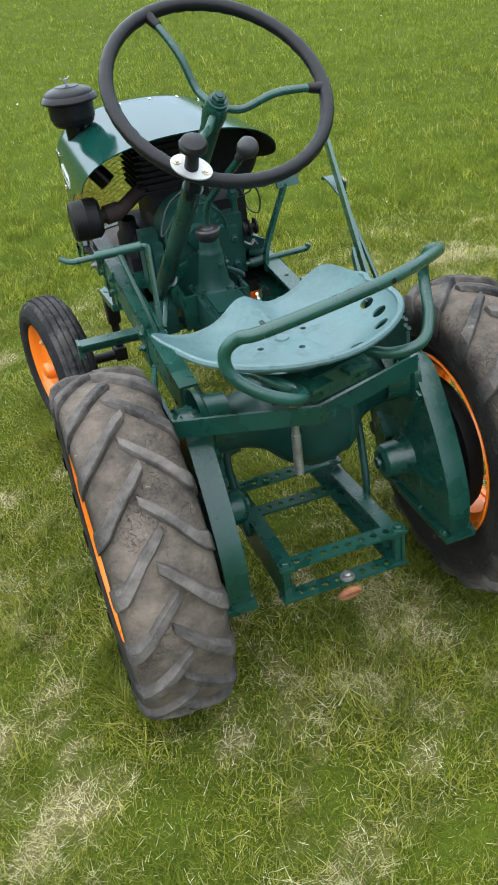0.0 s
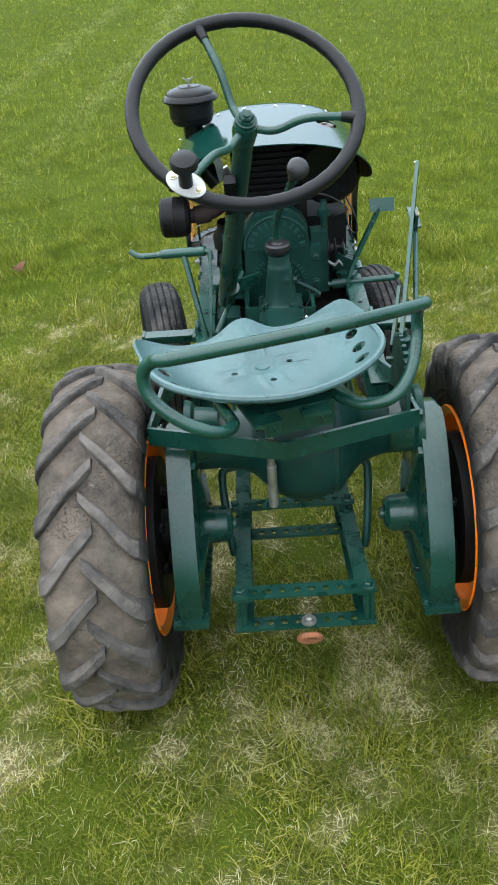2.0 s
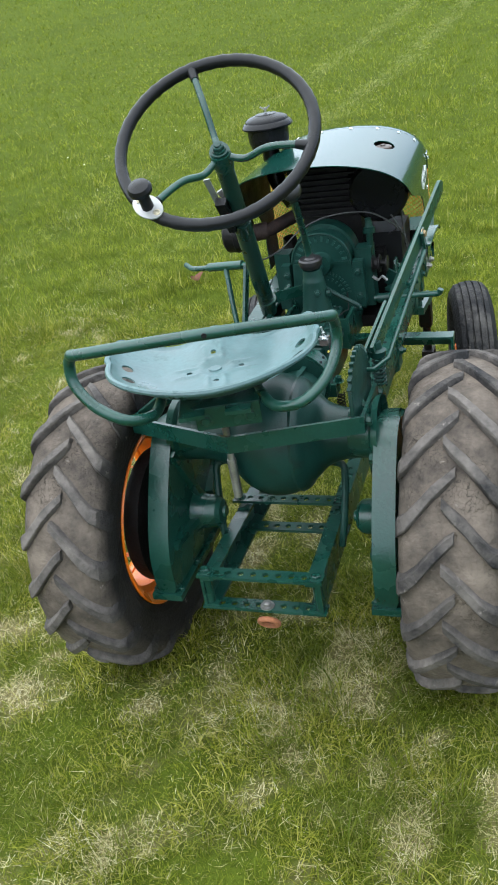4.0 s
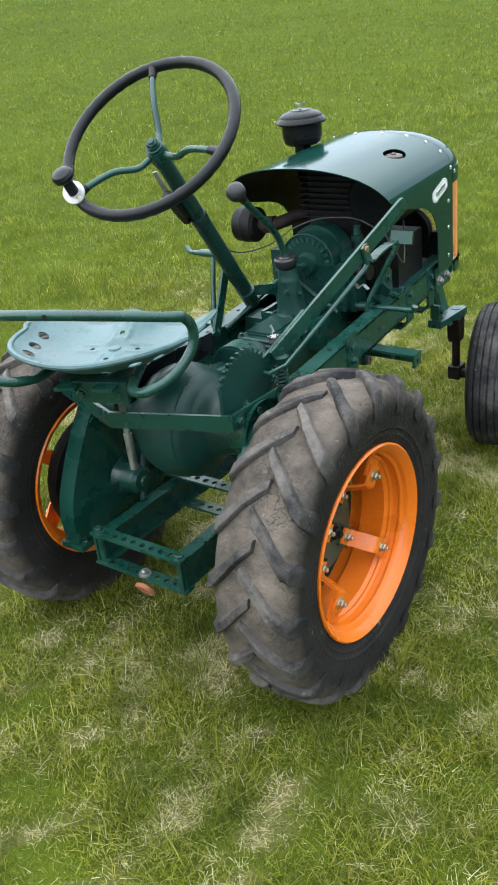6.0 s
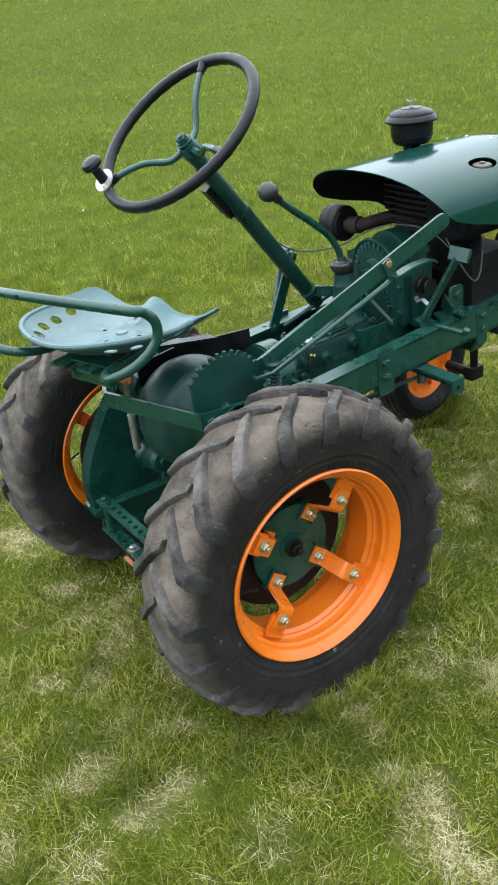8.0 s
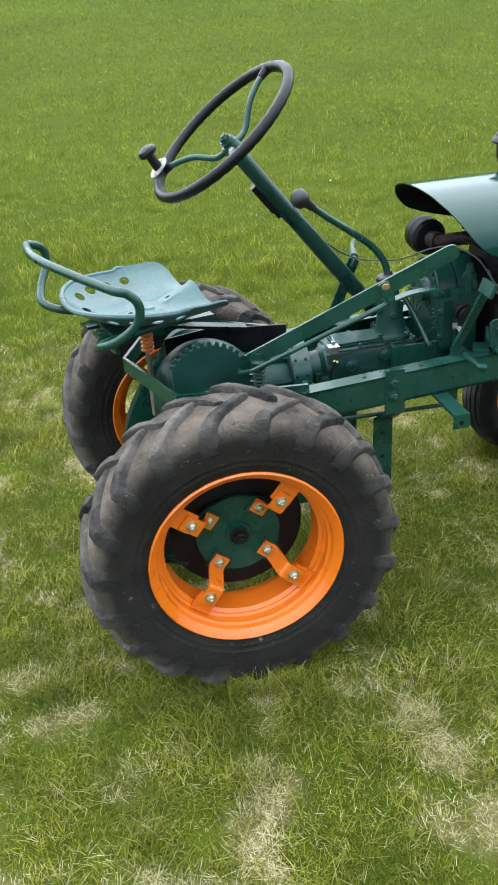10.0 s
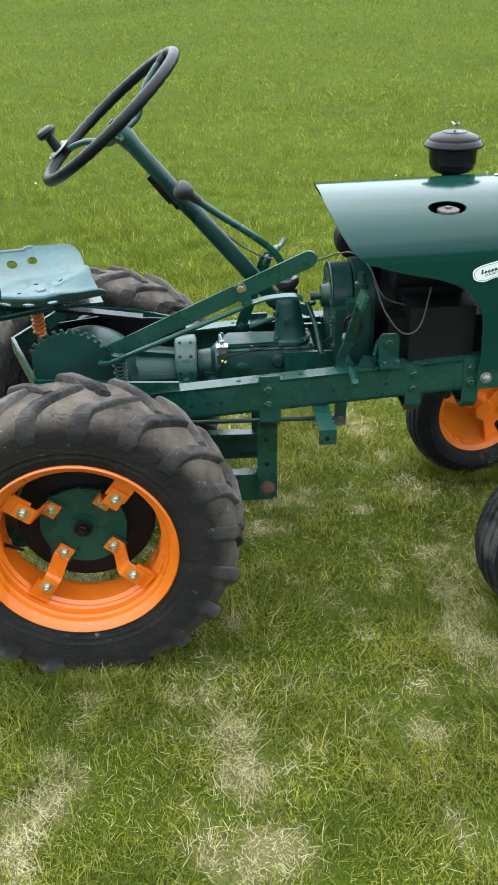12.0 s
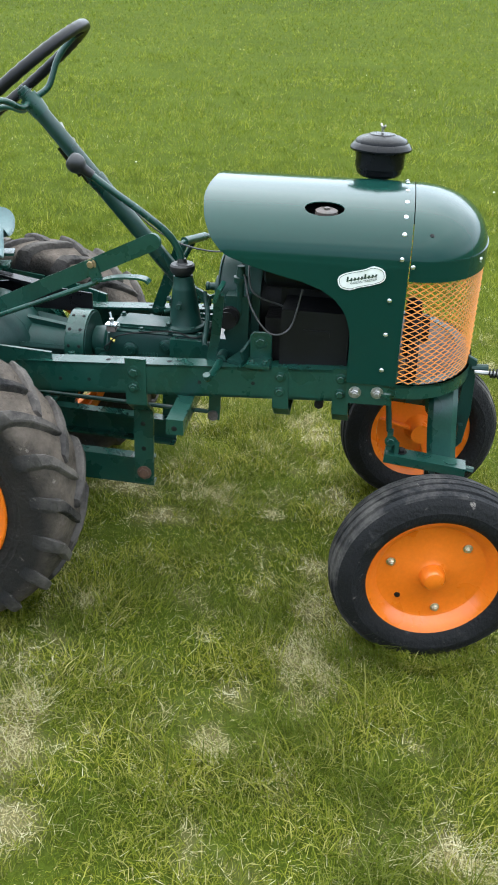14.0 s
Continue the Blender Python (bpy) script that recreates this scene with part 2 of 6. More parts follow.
        height = sub.outputs[0]
    l.new(out, b.inputs["Base Color"])
    bp = n.new("ShaderNodeBump")
    bp.inputs["Strength"].default_value, bp.inputs["Distance"].default_value = 0.8, 0.005
    l.new(height, bp.inputs["Height"]), l.new(bp.outputs[0], b.inputs["Normal"])
    return m


M_TREAD = rubber("dusty_cracked_tread", (0.010, 0.0095, 0.009), (0.205, 0.164, 0.130), 0.28, 0.70, True, (0.280, 0.326))
M_LUG = rubber("worn_tread_bar", (0.016, 0.0155, 0.016), (0.190, 0.165, 0.145), 0.36, 0.76, False, (0.275, 0.333), True)
M_SIDE = rubber("black_sidewall_rubber", (0.010, 0.010, 0.0105), (0.07, 0.066, 0.062), 0.60, 0.80, False)
M_FTREAD = rubber("ribbed_front_tread", (0.016, 0.016, 0.017), (0.12, 0.11, 0.10), 0.46, 0.74, False)


# ---- mesh helpers ----
def V(*a):
    return Vector(a)


# the tractor stands along the y axis, with its middle plane a little left of x = 0
MID = Matrix.Translation((-0.012, 0, 0))
REFLECT = MID @ Matrix.Diagonal((-1, 1, 1, 1)) @ MID.inverted()
FAR_SIDE = [False]
ORIGIN = [Vector((0, 0, 0))]


def assembly(x=0.0, y=0.0, z=0.0):
    """Sets the place of the assembly that the next parts belong to."""
    ORIGIN[0] = Vector((x, y, z))



def part(name, bm, material, parent, label="", flat=False, angle=35):
    """One mesh object from a bmesh, under its thing or part."""
    if ORIGIN[0].length > 0:
        bmesh.ops.translate(bm, vec=ORIGIN[0], verts=bm.verts)
    if FAR_SIDE[0]:
        bmesh.ops.transform(bm, matrix=REFLECT, verts=bm.verts)
    bmesh.ops.recalc_face_normals(bm, faces=bm.faces)
    me = bpy.data.meshes.new(name)
    bm.to_mesh(me)
    bm.free()
    for mm in material if isinstance(material, (list, tuple)) else (material,):
        me.materials.append(mm)
    if not flat:
        me.shade_smooth()
        me.set_sharp_from_angle(angle=radians(angle))
    ob = new(name, me)
    ob.parent = parent
    return tagged(ob, label)


def share(ob, name, m, parent, label=""):
    """Another object on the same mesh."""
    o = new(name, ob.data)
    o.parent = parent
    o.matrix_basis = m
    return tagged(o, label)


def add(bm, verts, faces, mi=0):
    vs = [bm.verts.new(v) for v in verts]
    out = []
    for f in faces:
        try:
            fc = bm.faces.new([vs[i] for i in f])
            fc.material_index = mi
            out.append(fc)
        except ValueError:
            pass
    return vs, out


def bevel_new(bm, faces, r, seg=2):
    edges = {e for f in faces for e in f.edges if len(e.link_faces) == 2 and e.calc_face_angle(0) > 0.5}
    if edges and r > 0:
        bmesh.ops.bevel(bm, geom=list(edges), offset=r, segments=seg, affect="EDGES", profile=0.5, clamp_overlap=True)


def box(bm, c, s, m=None, r=0.002, mi=0):
    """A bevelled block: centre c, size s, turned by the matrix m about its centre."""
    m = m or Matrix()
    vs = [Vector(c) + (m.to_3x3() @ Vector((x * s[0] / 2, y * s[1] / 2, z * s[2] / 2))) for x in (-1, 1) for y in (-1, 1) for z in (-1, 1)]
    _, fs = add(bm, vs, [(0, 1, 3, 2), (4, 6, 7, 5), (0, 4, 5, 1), (2, 3, 7, 6), (0, 2, 6, 4), (1, 5, 7, 3)], mi)
    bevel_new(bm, fs, min(r, min(s) * 0.35), 1 if r < 0.003 else 2)
    return bm


def bar(bm, a, b, w, h, up=(0, 0, 1), r=0.0015, mi=0):
    """A flat bar from a to b: w across, h along up."""
    a, b = Vector(a), Vector(b)
    d = (b - a).normalized()
    side = d.cross(Vector(up)).normalized()
    u = side.cross(d).normalized()
    m = Matrix((side, d, u)).transposed()
    return box(bm, (a + b) / 2, (w, (b - a).length, h), m.to_4x4(), r, mi)


def plate(bm, pts, axis, at, thick, r=0.0015, mi=0, seg=1):
    """A polygon given in the two other axes, with thickness along axis ('x' or 'y' or 'z') centred on at."""
    k = "xyz".index(axis)
    rings = []
    for s in (-0.5, 0.5):
        ring = []
        for p, q in pts:
            co = [p, q]
            co.insert(k, at + s * thick)
            ring.append(bm.verts.new(co))
        rings.append(ring)
    n = len(pts)
    fs = [bm.faces.new(rings[0]), bm.faces.new(rings[1][::-1])]
    for i in range(n):
        fs.append(bm.faces.new((rings[0][i], rings[1][i], rings[1][(i + 1) % n], rings[0][(i + 1) % n])))
    for f in fs:
        f.material_index = mi
    if r:
        edges = {e for f in fs[:2] for e in f.edges}
        bmesh.ops.bevel(bm, geom=list(edges), offset=r, segments=seg, affect="EDGES", clamp_overlap=True)
    return bm


def curve(pts, n=8):
    """Points along a smooth line through pts."""
    p = [Vector(q) for q in pts]
    p = [2 * p[0] - p[1]] + p + [2 * p[-1] - p[-2]]
    out = []
    for i in range(1, len(p) - 2):
        for k in range(n):
            t = k / n
            a, b, c, d = p[i - 1], p[i], p[i + 1], p[i + 2]
            out.append(0.5 * (2 * b + (c - a) * t + (2 * a - 5 * b + 4 * c - d) * t * t + (3 * b - a - 3 * c + d) * t**3))
    return out + [p[-2]]


def rounded(pts, r, n=5):
    """A polyline with its corners rounded by radius r."""
    p = [Vector(q) for q in pts]
    out = [p[0]]
    for a, b, c in zip(p, p[1:], p[2:]):
        u, v = (a - b), (c - b)
        k = min(r, u.length * 0.49, v.length * 0.49)
        s, e = b + u.normalized() * k, b + v.normalized() * k
        for i in range(n + 1):
            t = i / n
            out.append(s * (1 - t) ** 2 + b * 2 * t * (1 - t) + e * t * t)
    return out + [p[-1]]


def tube(bm, pts, r, seg=12, closed=False, cap=True, mi=0):
    """A round bar along pts; r is one radius or one for each point."""
    p = [Vector(q) for q in pts]
    n = len(p)
    rs = r if isinstance(r, (list, tuple)) else [r] * n
    tang = [((p[(i + 1) % n] - p[i - 1]) if closed else (p[min(i + 1, n - 1)] - p[max(i - 1, 0)])).normalized() for i in range(n)]
    u = tang[0].orthogonal().normalized()
    rings = []
    for i in range(n):
        u = (u - tang[i] * u.dot(tang[i])).normalized()
        v = tang[i].cross(u)
        rings.append([bm.verts.new(p[i] + (u * math.cos(a) + v * math.sin(a)) * rs[i]) for a in (2 * math.pi * k / seg for k in range(seg))])
    for i in range(n if closed else n - 1):
        a, b = rings[i], rings[(i + 1) % n]
        for k in range(seg):
            f = bm.faces.new((a[k], a[(k + 1) % seg], b[(k + 1) % seg], b[k]))
            f.material_index = mi
    if cap and not closed:
        for ring in (rings[0][::-1], rings[-1]):
            bm.faces.new(ring).material_index = mi
    return bm


def lathe(bm, prof, o=(0, 0, 0), axis=(1, 0, 0), seg=48, mi=0, mats=None, close=False):
    """Turns a profile of (along, radius) round an axis through o."""
    o, d = Vector(o), Vector(axis).normalized()
    u = d.orthogonal().normalized()
    v = d.cross(u)
    rings = []
    for t, r in prof:
        if r < 1e-6:
            rings.append([bm.verts.new(o + d * t)])
        else:
            rings.append([bm.verts.new(o + d * t + (u * math.cos(a) + v * math.sin(a)) * r) for a in (2 * math.pi * k / seg for k in range(seg))])
    pairs = list(zip(rings, rings[1:])) + ([(rings[-1], rings[0])] if close else [])
    for j, (a, b) in enumerate(pairs):
        for k in range(seg):
            k2 = (k + 1) % seg
            if len(a) == 1:
                q = (a[0], b[k2], b[k])
            elif len(b) == 1:
                q = (a[k], a[k2], b[0])
            else:
                q = (a[k], a[k2], b[k2], b[k])
            f = bm.faces.new(q)
            f.material_index = mats[j] if mats else mi
    return bm


def BM():
    return bmesh.new()


def strip(bm, line, side, w, th):
    """A flat strip bent along a line, w across the side direction."""
    rings = []
    for i, p in enumerate(line):
        d = (line[min(i + 1, len(line) - 1)] - line[max(i - 1, 0)]).normalized()
        nn = side.cross(d).normalized()
        rings.append([bm.verts.new(p + side * a * w / 2 + nn * b * th / 2) for a, b in ((-1, -1), (1, -1), (1, 1), (-1, 1))])
    for a, b in zip(rings, rings[1:]):
        for k in range(4):
            bm.faces.new((a[k], a[(k + 1) % 4], b[(k + 1) % 4], b[k]))
    bm.faces.new(rings[0]), bm.faces.new(rings[-1][::-1])
    return bm


_hex = {}


def bolt(parent, p, d, r=0.009, h=0.007, material=None, stud=0.0, washer=True, name="bolt"):
    """A hex head or nut with washer at p, its axis along d."""
    key = (round(r, 4), round(h, 4), material.name if material else "", round(stud, 4), washer)
    m = Vector(d).to_track_quat("Z", "Y").to_matrix().to_4x4()
    m.translation = Vector(p) + ORIGIN[0]
    mirrored, FAR_SIDE[0] = FAR_SIDE[0], False
    placed, ORIGIN[0] = ORIGIN[0], Vector((0, 0, 0))
    if mirrored:
        m = REFLECT @ m
    if key in _hex:
        FAR_SIDE[0], ORIGIN[0] = mirrored, placed
        return share(_hex[key], name, m, parent)
    bm = BM()
    z = 0.0
    if washer:
        lathe(bm, [(0, 0), (0, r * 1.45), (0.0015, r * 1.45), (0.0018, r * 1.35), (0.0018, 0)], axis=(0, 0, 1), seg=16)
        z = 0.0018
    lathe(bm, [(z, 0), (z, r), (z + h * 0.82, r), (z + h, r * 0.84), (z + h, 0)], axis=(0, 0, 1), seg=6)
    if stud:
        lathe(bm, [(z + h - 0.001, r * 0.55), (z + h + stud * 0.85, r * 0.55), (z + h + stud, r * 0.45), (z + h + stud, 0)], axis=(0, 0, 1), seg=10)
    ob = part(name, bm, material or M_GREEN, parent, angle=25)
    ob.matrix_basis = m
    _hex[key] = ob
    FAR_SIDE[0], ORIGIN[0] = mirrored, placed
    return ob


def both_sides(build, *args, **more):
    """Builds a part on the right and its mirror image on the left."""
    build(*args, **more)
    FAR_SIDE[0] = True
    build(*args, **more)
    FAR_SIDE[0] = False


def cut(ob, cutter_bm):
    """Cuts the closed cutter meshes out of ob for good."""
    me = bpy.data.meshes.new("cutter")
    bmesh.ops.recalc_face_normals(cutter_bm, faces=cutter_bm.faces)
    cutter_bm.to_mesh(me)
    cutter_bm.free()
    c = new("cutter", me)
    c.matrix_world = Matrix.Translation(ORIGIN[0]) @ ob.matrix_basis
    mod = ob.modifiers.new("cut", "BOOLEAN")
    mod.operation, mod.solver, mod.object = "DIFFERENCE", "EXACT", c
    bpy.context.view_layer.update()
    res = bpy.data.meshes.new_from_object(ob.evaluated_get(bpy.context.evaluated_depsgraph_get()))
    ob.modifiers.clear()
    old = ob.data
    ob.data = res
    bpy.data.objects.remove(c)
    bpy.data.meshes.remove(me)
    bpy.data.meshes.remove(old)
    res.shade_smooth()
    res.set_sharp_from_angle(angle=radians(40))
    return ob


# ---- the tractor ----
tractor = tagged(new("garden_tractor"), "small vintage green garden tractor with orange wheels, parked on grass", "tractor")
T = tractor
AXLE_Z = 0.333


def rail_top(y):
    return 0.544 + 0.066 * y


def rear_wheel(side):
    """Wheel with its axis along x, outside towards side * x; the mesh of the wheel itself is the green hub."""
    o = V(0.365, 0.0, 0.330)
    bm = BM()
    pts = []
    ears = [142, 51, -40, -128]
    for k in range(72):
        a = k * 5.0
        near = min(abs((a - e + 180) % 360 - 180) for e in ears)
        pts.append((math.cos(radians(a)) * (0.099 if near <= 12 else 0.091), math.sin(radians(a)) * (0.099 if near <= 12 else 0.091)))
    plate(bm, pts, "x", -0.03, 0.012, r=0.002)
    lathe(bm, [(0.006, 0.03), (0.01, 0.028), (0.01, 0.02), (0.016, 0.018), (0.02, 0.012), (0.02, 0)], o=(-0.03, 0, 0), axis=(1, 0, 0), seg=20)
    hub = part("rear_wheel", bm, M_GREEN, T, "rear wheel with green hub plate, orange rim and lugged tyre")
    hub.matrix_basis = Matrix.Translation(o) if side > 0 else Matrix.Translation((-0.366, -0.016, 0.330)) @ Matrix.Diagonal((-1, 1, 1, 1))
    for e in ears:
        u = V(0, math.cos(radians(e)), math.sin(radians(e)))
        v = V(0, -u.z, u.y)
        for s in (-1, 1):
            bm = BM()
            bar(bm, u * 0.055 + v * s * 0.0205 + V(-0.022, 0, 0), u * 0.099 + v * s * 0.0205 + V(-0.022, 0, 0), 0.005, 0.01, up=(1, 0, 0))
            part("hub_rib", bm, M_GREEN, hub)
    bm = BM()
    lathe(bm, [(-0.005, 0.05), (-0.05, 0.045), (-0.09, 0.04)], o=(-0.03, 0, 0), axis=(1, 0, 0), seg=24)
    part("hub_sleeve", bm, M_SOOT_SHADE, hub)
    # black drum behind the hub plate
    bm = BM()
    lathe(bm, [(-0.046, 0.0), (-0.046, 0.128), (-0.050, 0.145), (-0.060, 0.150), (-0.085, 0.150), (-0.085, 0.06)], axis=(1, 0, 0), seg=40)
    part("hub_drum", bm, M_SOOT_SHADE, hub, "sooty black hub drum")
    for k in range(6):
        a = radians(60 * k + 20)
        bolt(hub, (-0.086, 0.085 * math.cos(a), 0.085 * math.sin(a)), (-1, 0, 0), 0.009, 0.008, M_SOOT_SHADE)
    # axle nut
    bolt(hub, (-0.012, 0, 0), (1, 0, 0), 0.014, 0.012, M_SOOT_SHADE, stud=0.008, name="axle_nut")
    # rim
    bm = BM()
    prof = [(0.078, 0.196), (0.081, 0.2005), (0.078, 0.204), (0.072, 0.203), (0.066, 0.197), (0.064, 0.189), (0.04, 0.185), (0.03, 0.172), (-0.03, 0.172), (-0.04, 0.185), (-0.066, 0.189), (-0.07, 0.2), (-0.076, 0.203), (-0.079, 0.2),
            (-0.074, 0.192), (-0.069, 0.184), (-0.044, 0.180), (-0.034, 0.165), (0.020, 0.165), (0.031, 0.177), (0.046, 0.1795), (0.049, 0.1765), (0.053, 0.1765), (0.057, 0.182), (0.066, 0.1845), (0.072, 0.190)]
    lathe(bm, prof, axis=(1, 0, 0), seg=96, close=True)
    part("rim", bm, M_ORANGE, hub, "orange steel rim", angle=25)
    # clamps: a tab on the rim and a cranked strap to the hub
    for e in ears:
        u = V(0, math.cos(radians(e)), math.sin(radians(e)))
        v = V(0, -u.z, u.y)
        X = V(1, 0, 0)
        line = [u * 0.062 - X * 0.0185, u * 0.091 - X * 0.0185, u * 0.108 + X * 0.040, u * 0.152 + X * 0.040]
        line = rounded(line, 0.008, 4)
        bm = BM()
        w, th = 0.0175, 0.0055
        rings = []
        for i, p in enumerate(line):
            d = (line[min(i + 1, len(line) - 1)] - line[max(i - 1, 0)]).normalized()
            nn = v.cross(d).normalized()
            rings.append([bm.verts.new(p + v * a * w + nn * b * th / 2) for a, b in ((-1, -1), (1, -1), (1, 1), (-1, 1))])
        for a, b in zip(rings, rings[1:]):
            for k in range(4):
                bm.faces.new((a[k], a[(k + 1) % 4], b[(k + 1) % 4], b[k]))
        bm.faces.new(rings[0]), bm.faces.new(rings[-1][::-1])
        part("clamp", bm, M_ORANGE, hub, "orange cranked wheel clamp")
        bm = BM()
        m = Matrix((X, u, v)).transposed().to_4x4()
        box(bm, u * 0.150 + X * 0.034, (0.005, 0.046, 0.045), m, 0.002)
        box(bm, u * 0.170 + X * 0.03, (0.02, 0.006, 0.045), m, 0.002)
        part("rim_tab", bm, M_ORANGE, hub)
        bolt(hub, u * 0.132 + X * 0.043, X, 0.0085, 0.007, M_ZINC, stud=0.007)
        bolt(hub, u * 0.077 - X * 0.0155, X, 0.0085, 0.007, M_ZINC, stud=0.007)
    bm = BM()
    tube(bm, [V(0.0, -0.168, -0.02), V(0.012, -0.15, -0.018), V(0.03, -0.12, -0.017)], 0.0035, 8)
    part("valve_stem", bm, M_SOOT_SHADE, hub)
    # tyre: carcass and bars
    prof = [(-0.070, 0.198), (-0.078, 0.206), (-0.0845, 0.218), (-0.0875, 0.221), (-0.0868, 0.225), (-0.0885, 0.232), (-0.0915, 0.2345), (-0.0912, 0.239), (-0.0940, 0.250), (-0.0965, 0.272), (-0.0955, 0.290), (-0.0905, 0.3035), (-0.080, 0.3125), (-0.062, 0.3185), (-0.040, 0.322), (-0.018, 0.3240)]
    SLIM = 0.91
    prof = [(x * (SLIM if r > 0.21 else 0.97), r) for x, r in prof]
    prof = prof + [(0.0, 0.3245)] + [(-x, r) for x, r in prof[::-1]]
    bm = BM()
    lathe(bm, prof, axis=(1, 0, 0), seg=144)
    part("tyre", bm, M_TREAD, hub, "worn black tyre with a dusty cracked tread", angle=50)
    # lateral place, turn, base radius, top radius, half-width of one slanting tread bar
    bar_rows = [(-0.012, -0.015, 0.318, 0.3350, 0.034), (0.004, 0.03, 0.318, 0.3385, 0.042), (0.03, 0.105, 0.316, 0.3375, 0.046), (0.056, 0.185, 0.313, 0.3350, 0.050), (0.078, 0.250, 0.306, 0.3300, 0.054), (0.0915, 0.278, 0.295, 0.3215, 0.057), (0.0985, 0.292, 0.285, 0.3050, 0.056), (0.1000, 0.300, 0.266, 0.2760, 0.046)]
    N, shapes = 19, {}
    for k in range(N):
        for s in (-1, 1):
            turn_ = Matrix.Rotation(-2 * math.pi * (k + (0.0 if s > 0 else 0.5)) / N, 4, "X")
            key = (s, k % 4)
            if key in shapes:
                share(shapes[key], "tread_bar", turn_, hub)
                continue
            wear = 0.0026 * math.sin(2.3 * k + s) - 0.001
            bm, rings = BM(), []
            for i, (x, turn, base, top, hw) in enumerate(bar_rows):
                ring = []
                for dphi, rr in ((-hw * 1.16, base), (-hw * 0.84, top - 0.003 + wear), (-hw * 0.62, top + wear), (hw * 0.62, top + wear), (hw * 0.84, top - 0.003 + wear), (hw * 1.16, base)):
                    a = -turn + dphi + 0.005 * math.sin(5 * k + 2 * i)
                    rj = rr + 0.0009 * math.sin(9 * k + 4 * i + 30 * dphi)
                    ring.append(bm.verts.new((x * s * SLIM, -math.cos(a) * rj, math.sin(a) * rj)))
                rings.append(ring)
            for a, b in zip(rings, rings[1:]):
                for q in range(5):
                    bm.faces.new((a[q], a[q + 1], b[q + 1], b[q]))
            bm.faces.new(rings[0]), bm.faces.new(rings[-1][::-1])
            ob = part("tread_bar", bm, M_LUG, hub, angle=24)
            ob.matrix_basis = turn_
            shapes[key] = ob
    return hub


for s in (1, -1):
    rear_wheel(s)


def front_wheel(side):
    o = V(0.290, 1.072, 0.212)
    bm = BM()
    X = V(1, 0, 0)
    lathe(bm, [(0.056, 0), (0.0555, 0.010), (0.052, 0.020), (0.044, 0.0255), (0.028, 0.028), (0.024, 0.036), (0.020, 0.07), (0.016, 0.102), (0.020, 0.116), (0.034, 0.127), (0.041, 0.135), (0.045, 0.143), (0.042, 0.146), (0.036, 0.144),
               (0.02, 0.13), (-0.02, 0.126), (-0.03, 0.138), (-0.034, 0.137), (-0.028, 0.122), (-0.01, 0.116), (-0.006, 0.1), (-0.004, 0.04), (-0.02, 0.03), (-0.05, 0.028), (-0.05, 0)], axis=(1, 0, 0), seg=64)
    w = part("front_wheel", bm, M_ORANGE, T, "small front wheel with smooth orange disc and ribbed tyre", angle=30)
    w.matrix_basis = Matrix.Translation(o if side > 0 else V(-0.365, 1.052, 0.214)) @ Matrix.Rotation(radians(11), 4, "Z") @ Matrix.Diagonal((side, 1, 1, 1))
    for e in (45, 165, 285):
        u = V(0, math.cos(radians(e)), math.sin(radians(e)))
        bm = BM()
        bar(bm, u * 0.03 + X * -0.02, u * 0.115 + X * -0.012, 0.006, 0.022, up=(1, 0, 0))
        part("disc_rib", bm, M_ORANGE, w)
    for e in (42, 162, 282):
        u = V(0, math.cos(radians(e)), math.sin(radians(e)))
        bolt(w, u * 0.093 + X * 0.019, X, 0.007, 0.006, M_ZINC, stud=0.004)
    bm = BM()
    u = V(0, math.cos(radians(222)), math.sin(radians(222)))
    lathe(bm, [(0.016, 0.0), (0.016, 0.007), (0.0205, 0.006), (0.0205, 0.0)], o=u * 0.088, axis=(1, 0, 0), seg=14)
    part("valve_hole", bm, M_SOOT_SHADE, w)
    half = [(0.0065, 0.2150), (0.0080, 0.2085), (0.0105, 0.2080), (0.0120, 0.2140), (0.0260, 0.2125), (0.0275, 0.2055), (0.0300, 0.2050), (0.0315, 0.2095), (0.0420, 0.2060), (0.0440, 0.2010), (0.0500, 0.1960), (0.0550, 0.1870), (0.0575, 0.1760), (0.0590, 0.1735), (0.0580, 0.1700), (0.0580, 0.1620), (0.0545, 0.1520), (0.0470, 0.1440), (0.0360, 0.1360)]
    prof = [(-x, r) for x, r in half[::-1]] + [(0.0, 0.2155)] + half
    bm = BM()
    lathe(bm, prof, axis=(1, 0, 0), seg=112, mats=[0 if (a[1] + b[1]) / 2 > 0.199 else 1 for a, b in zip(prof, prof[1:])])
    part("tyre", bm, [M_FTREAD, M_SIDE], w, "black three-rib tyre", angle=30)
    return w


for s in (1, -1):
    front_wheel(s)


assembly(-0.002, 0.004, 0)
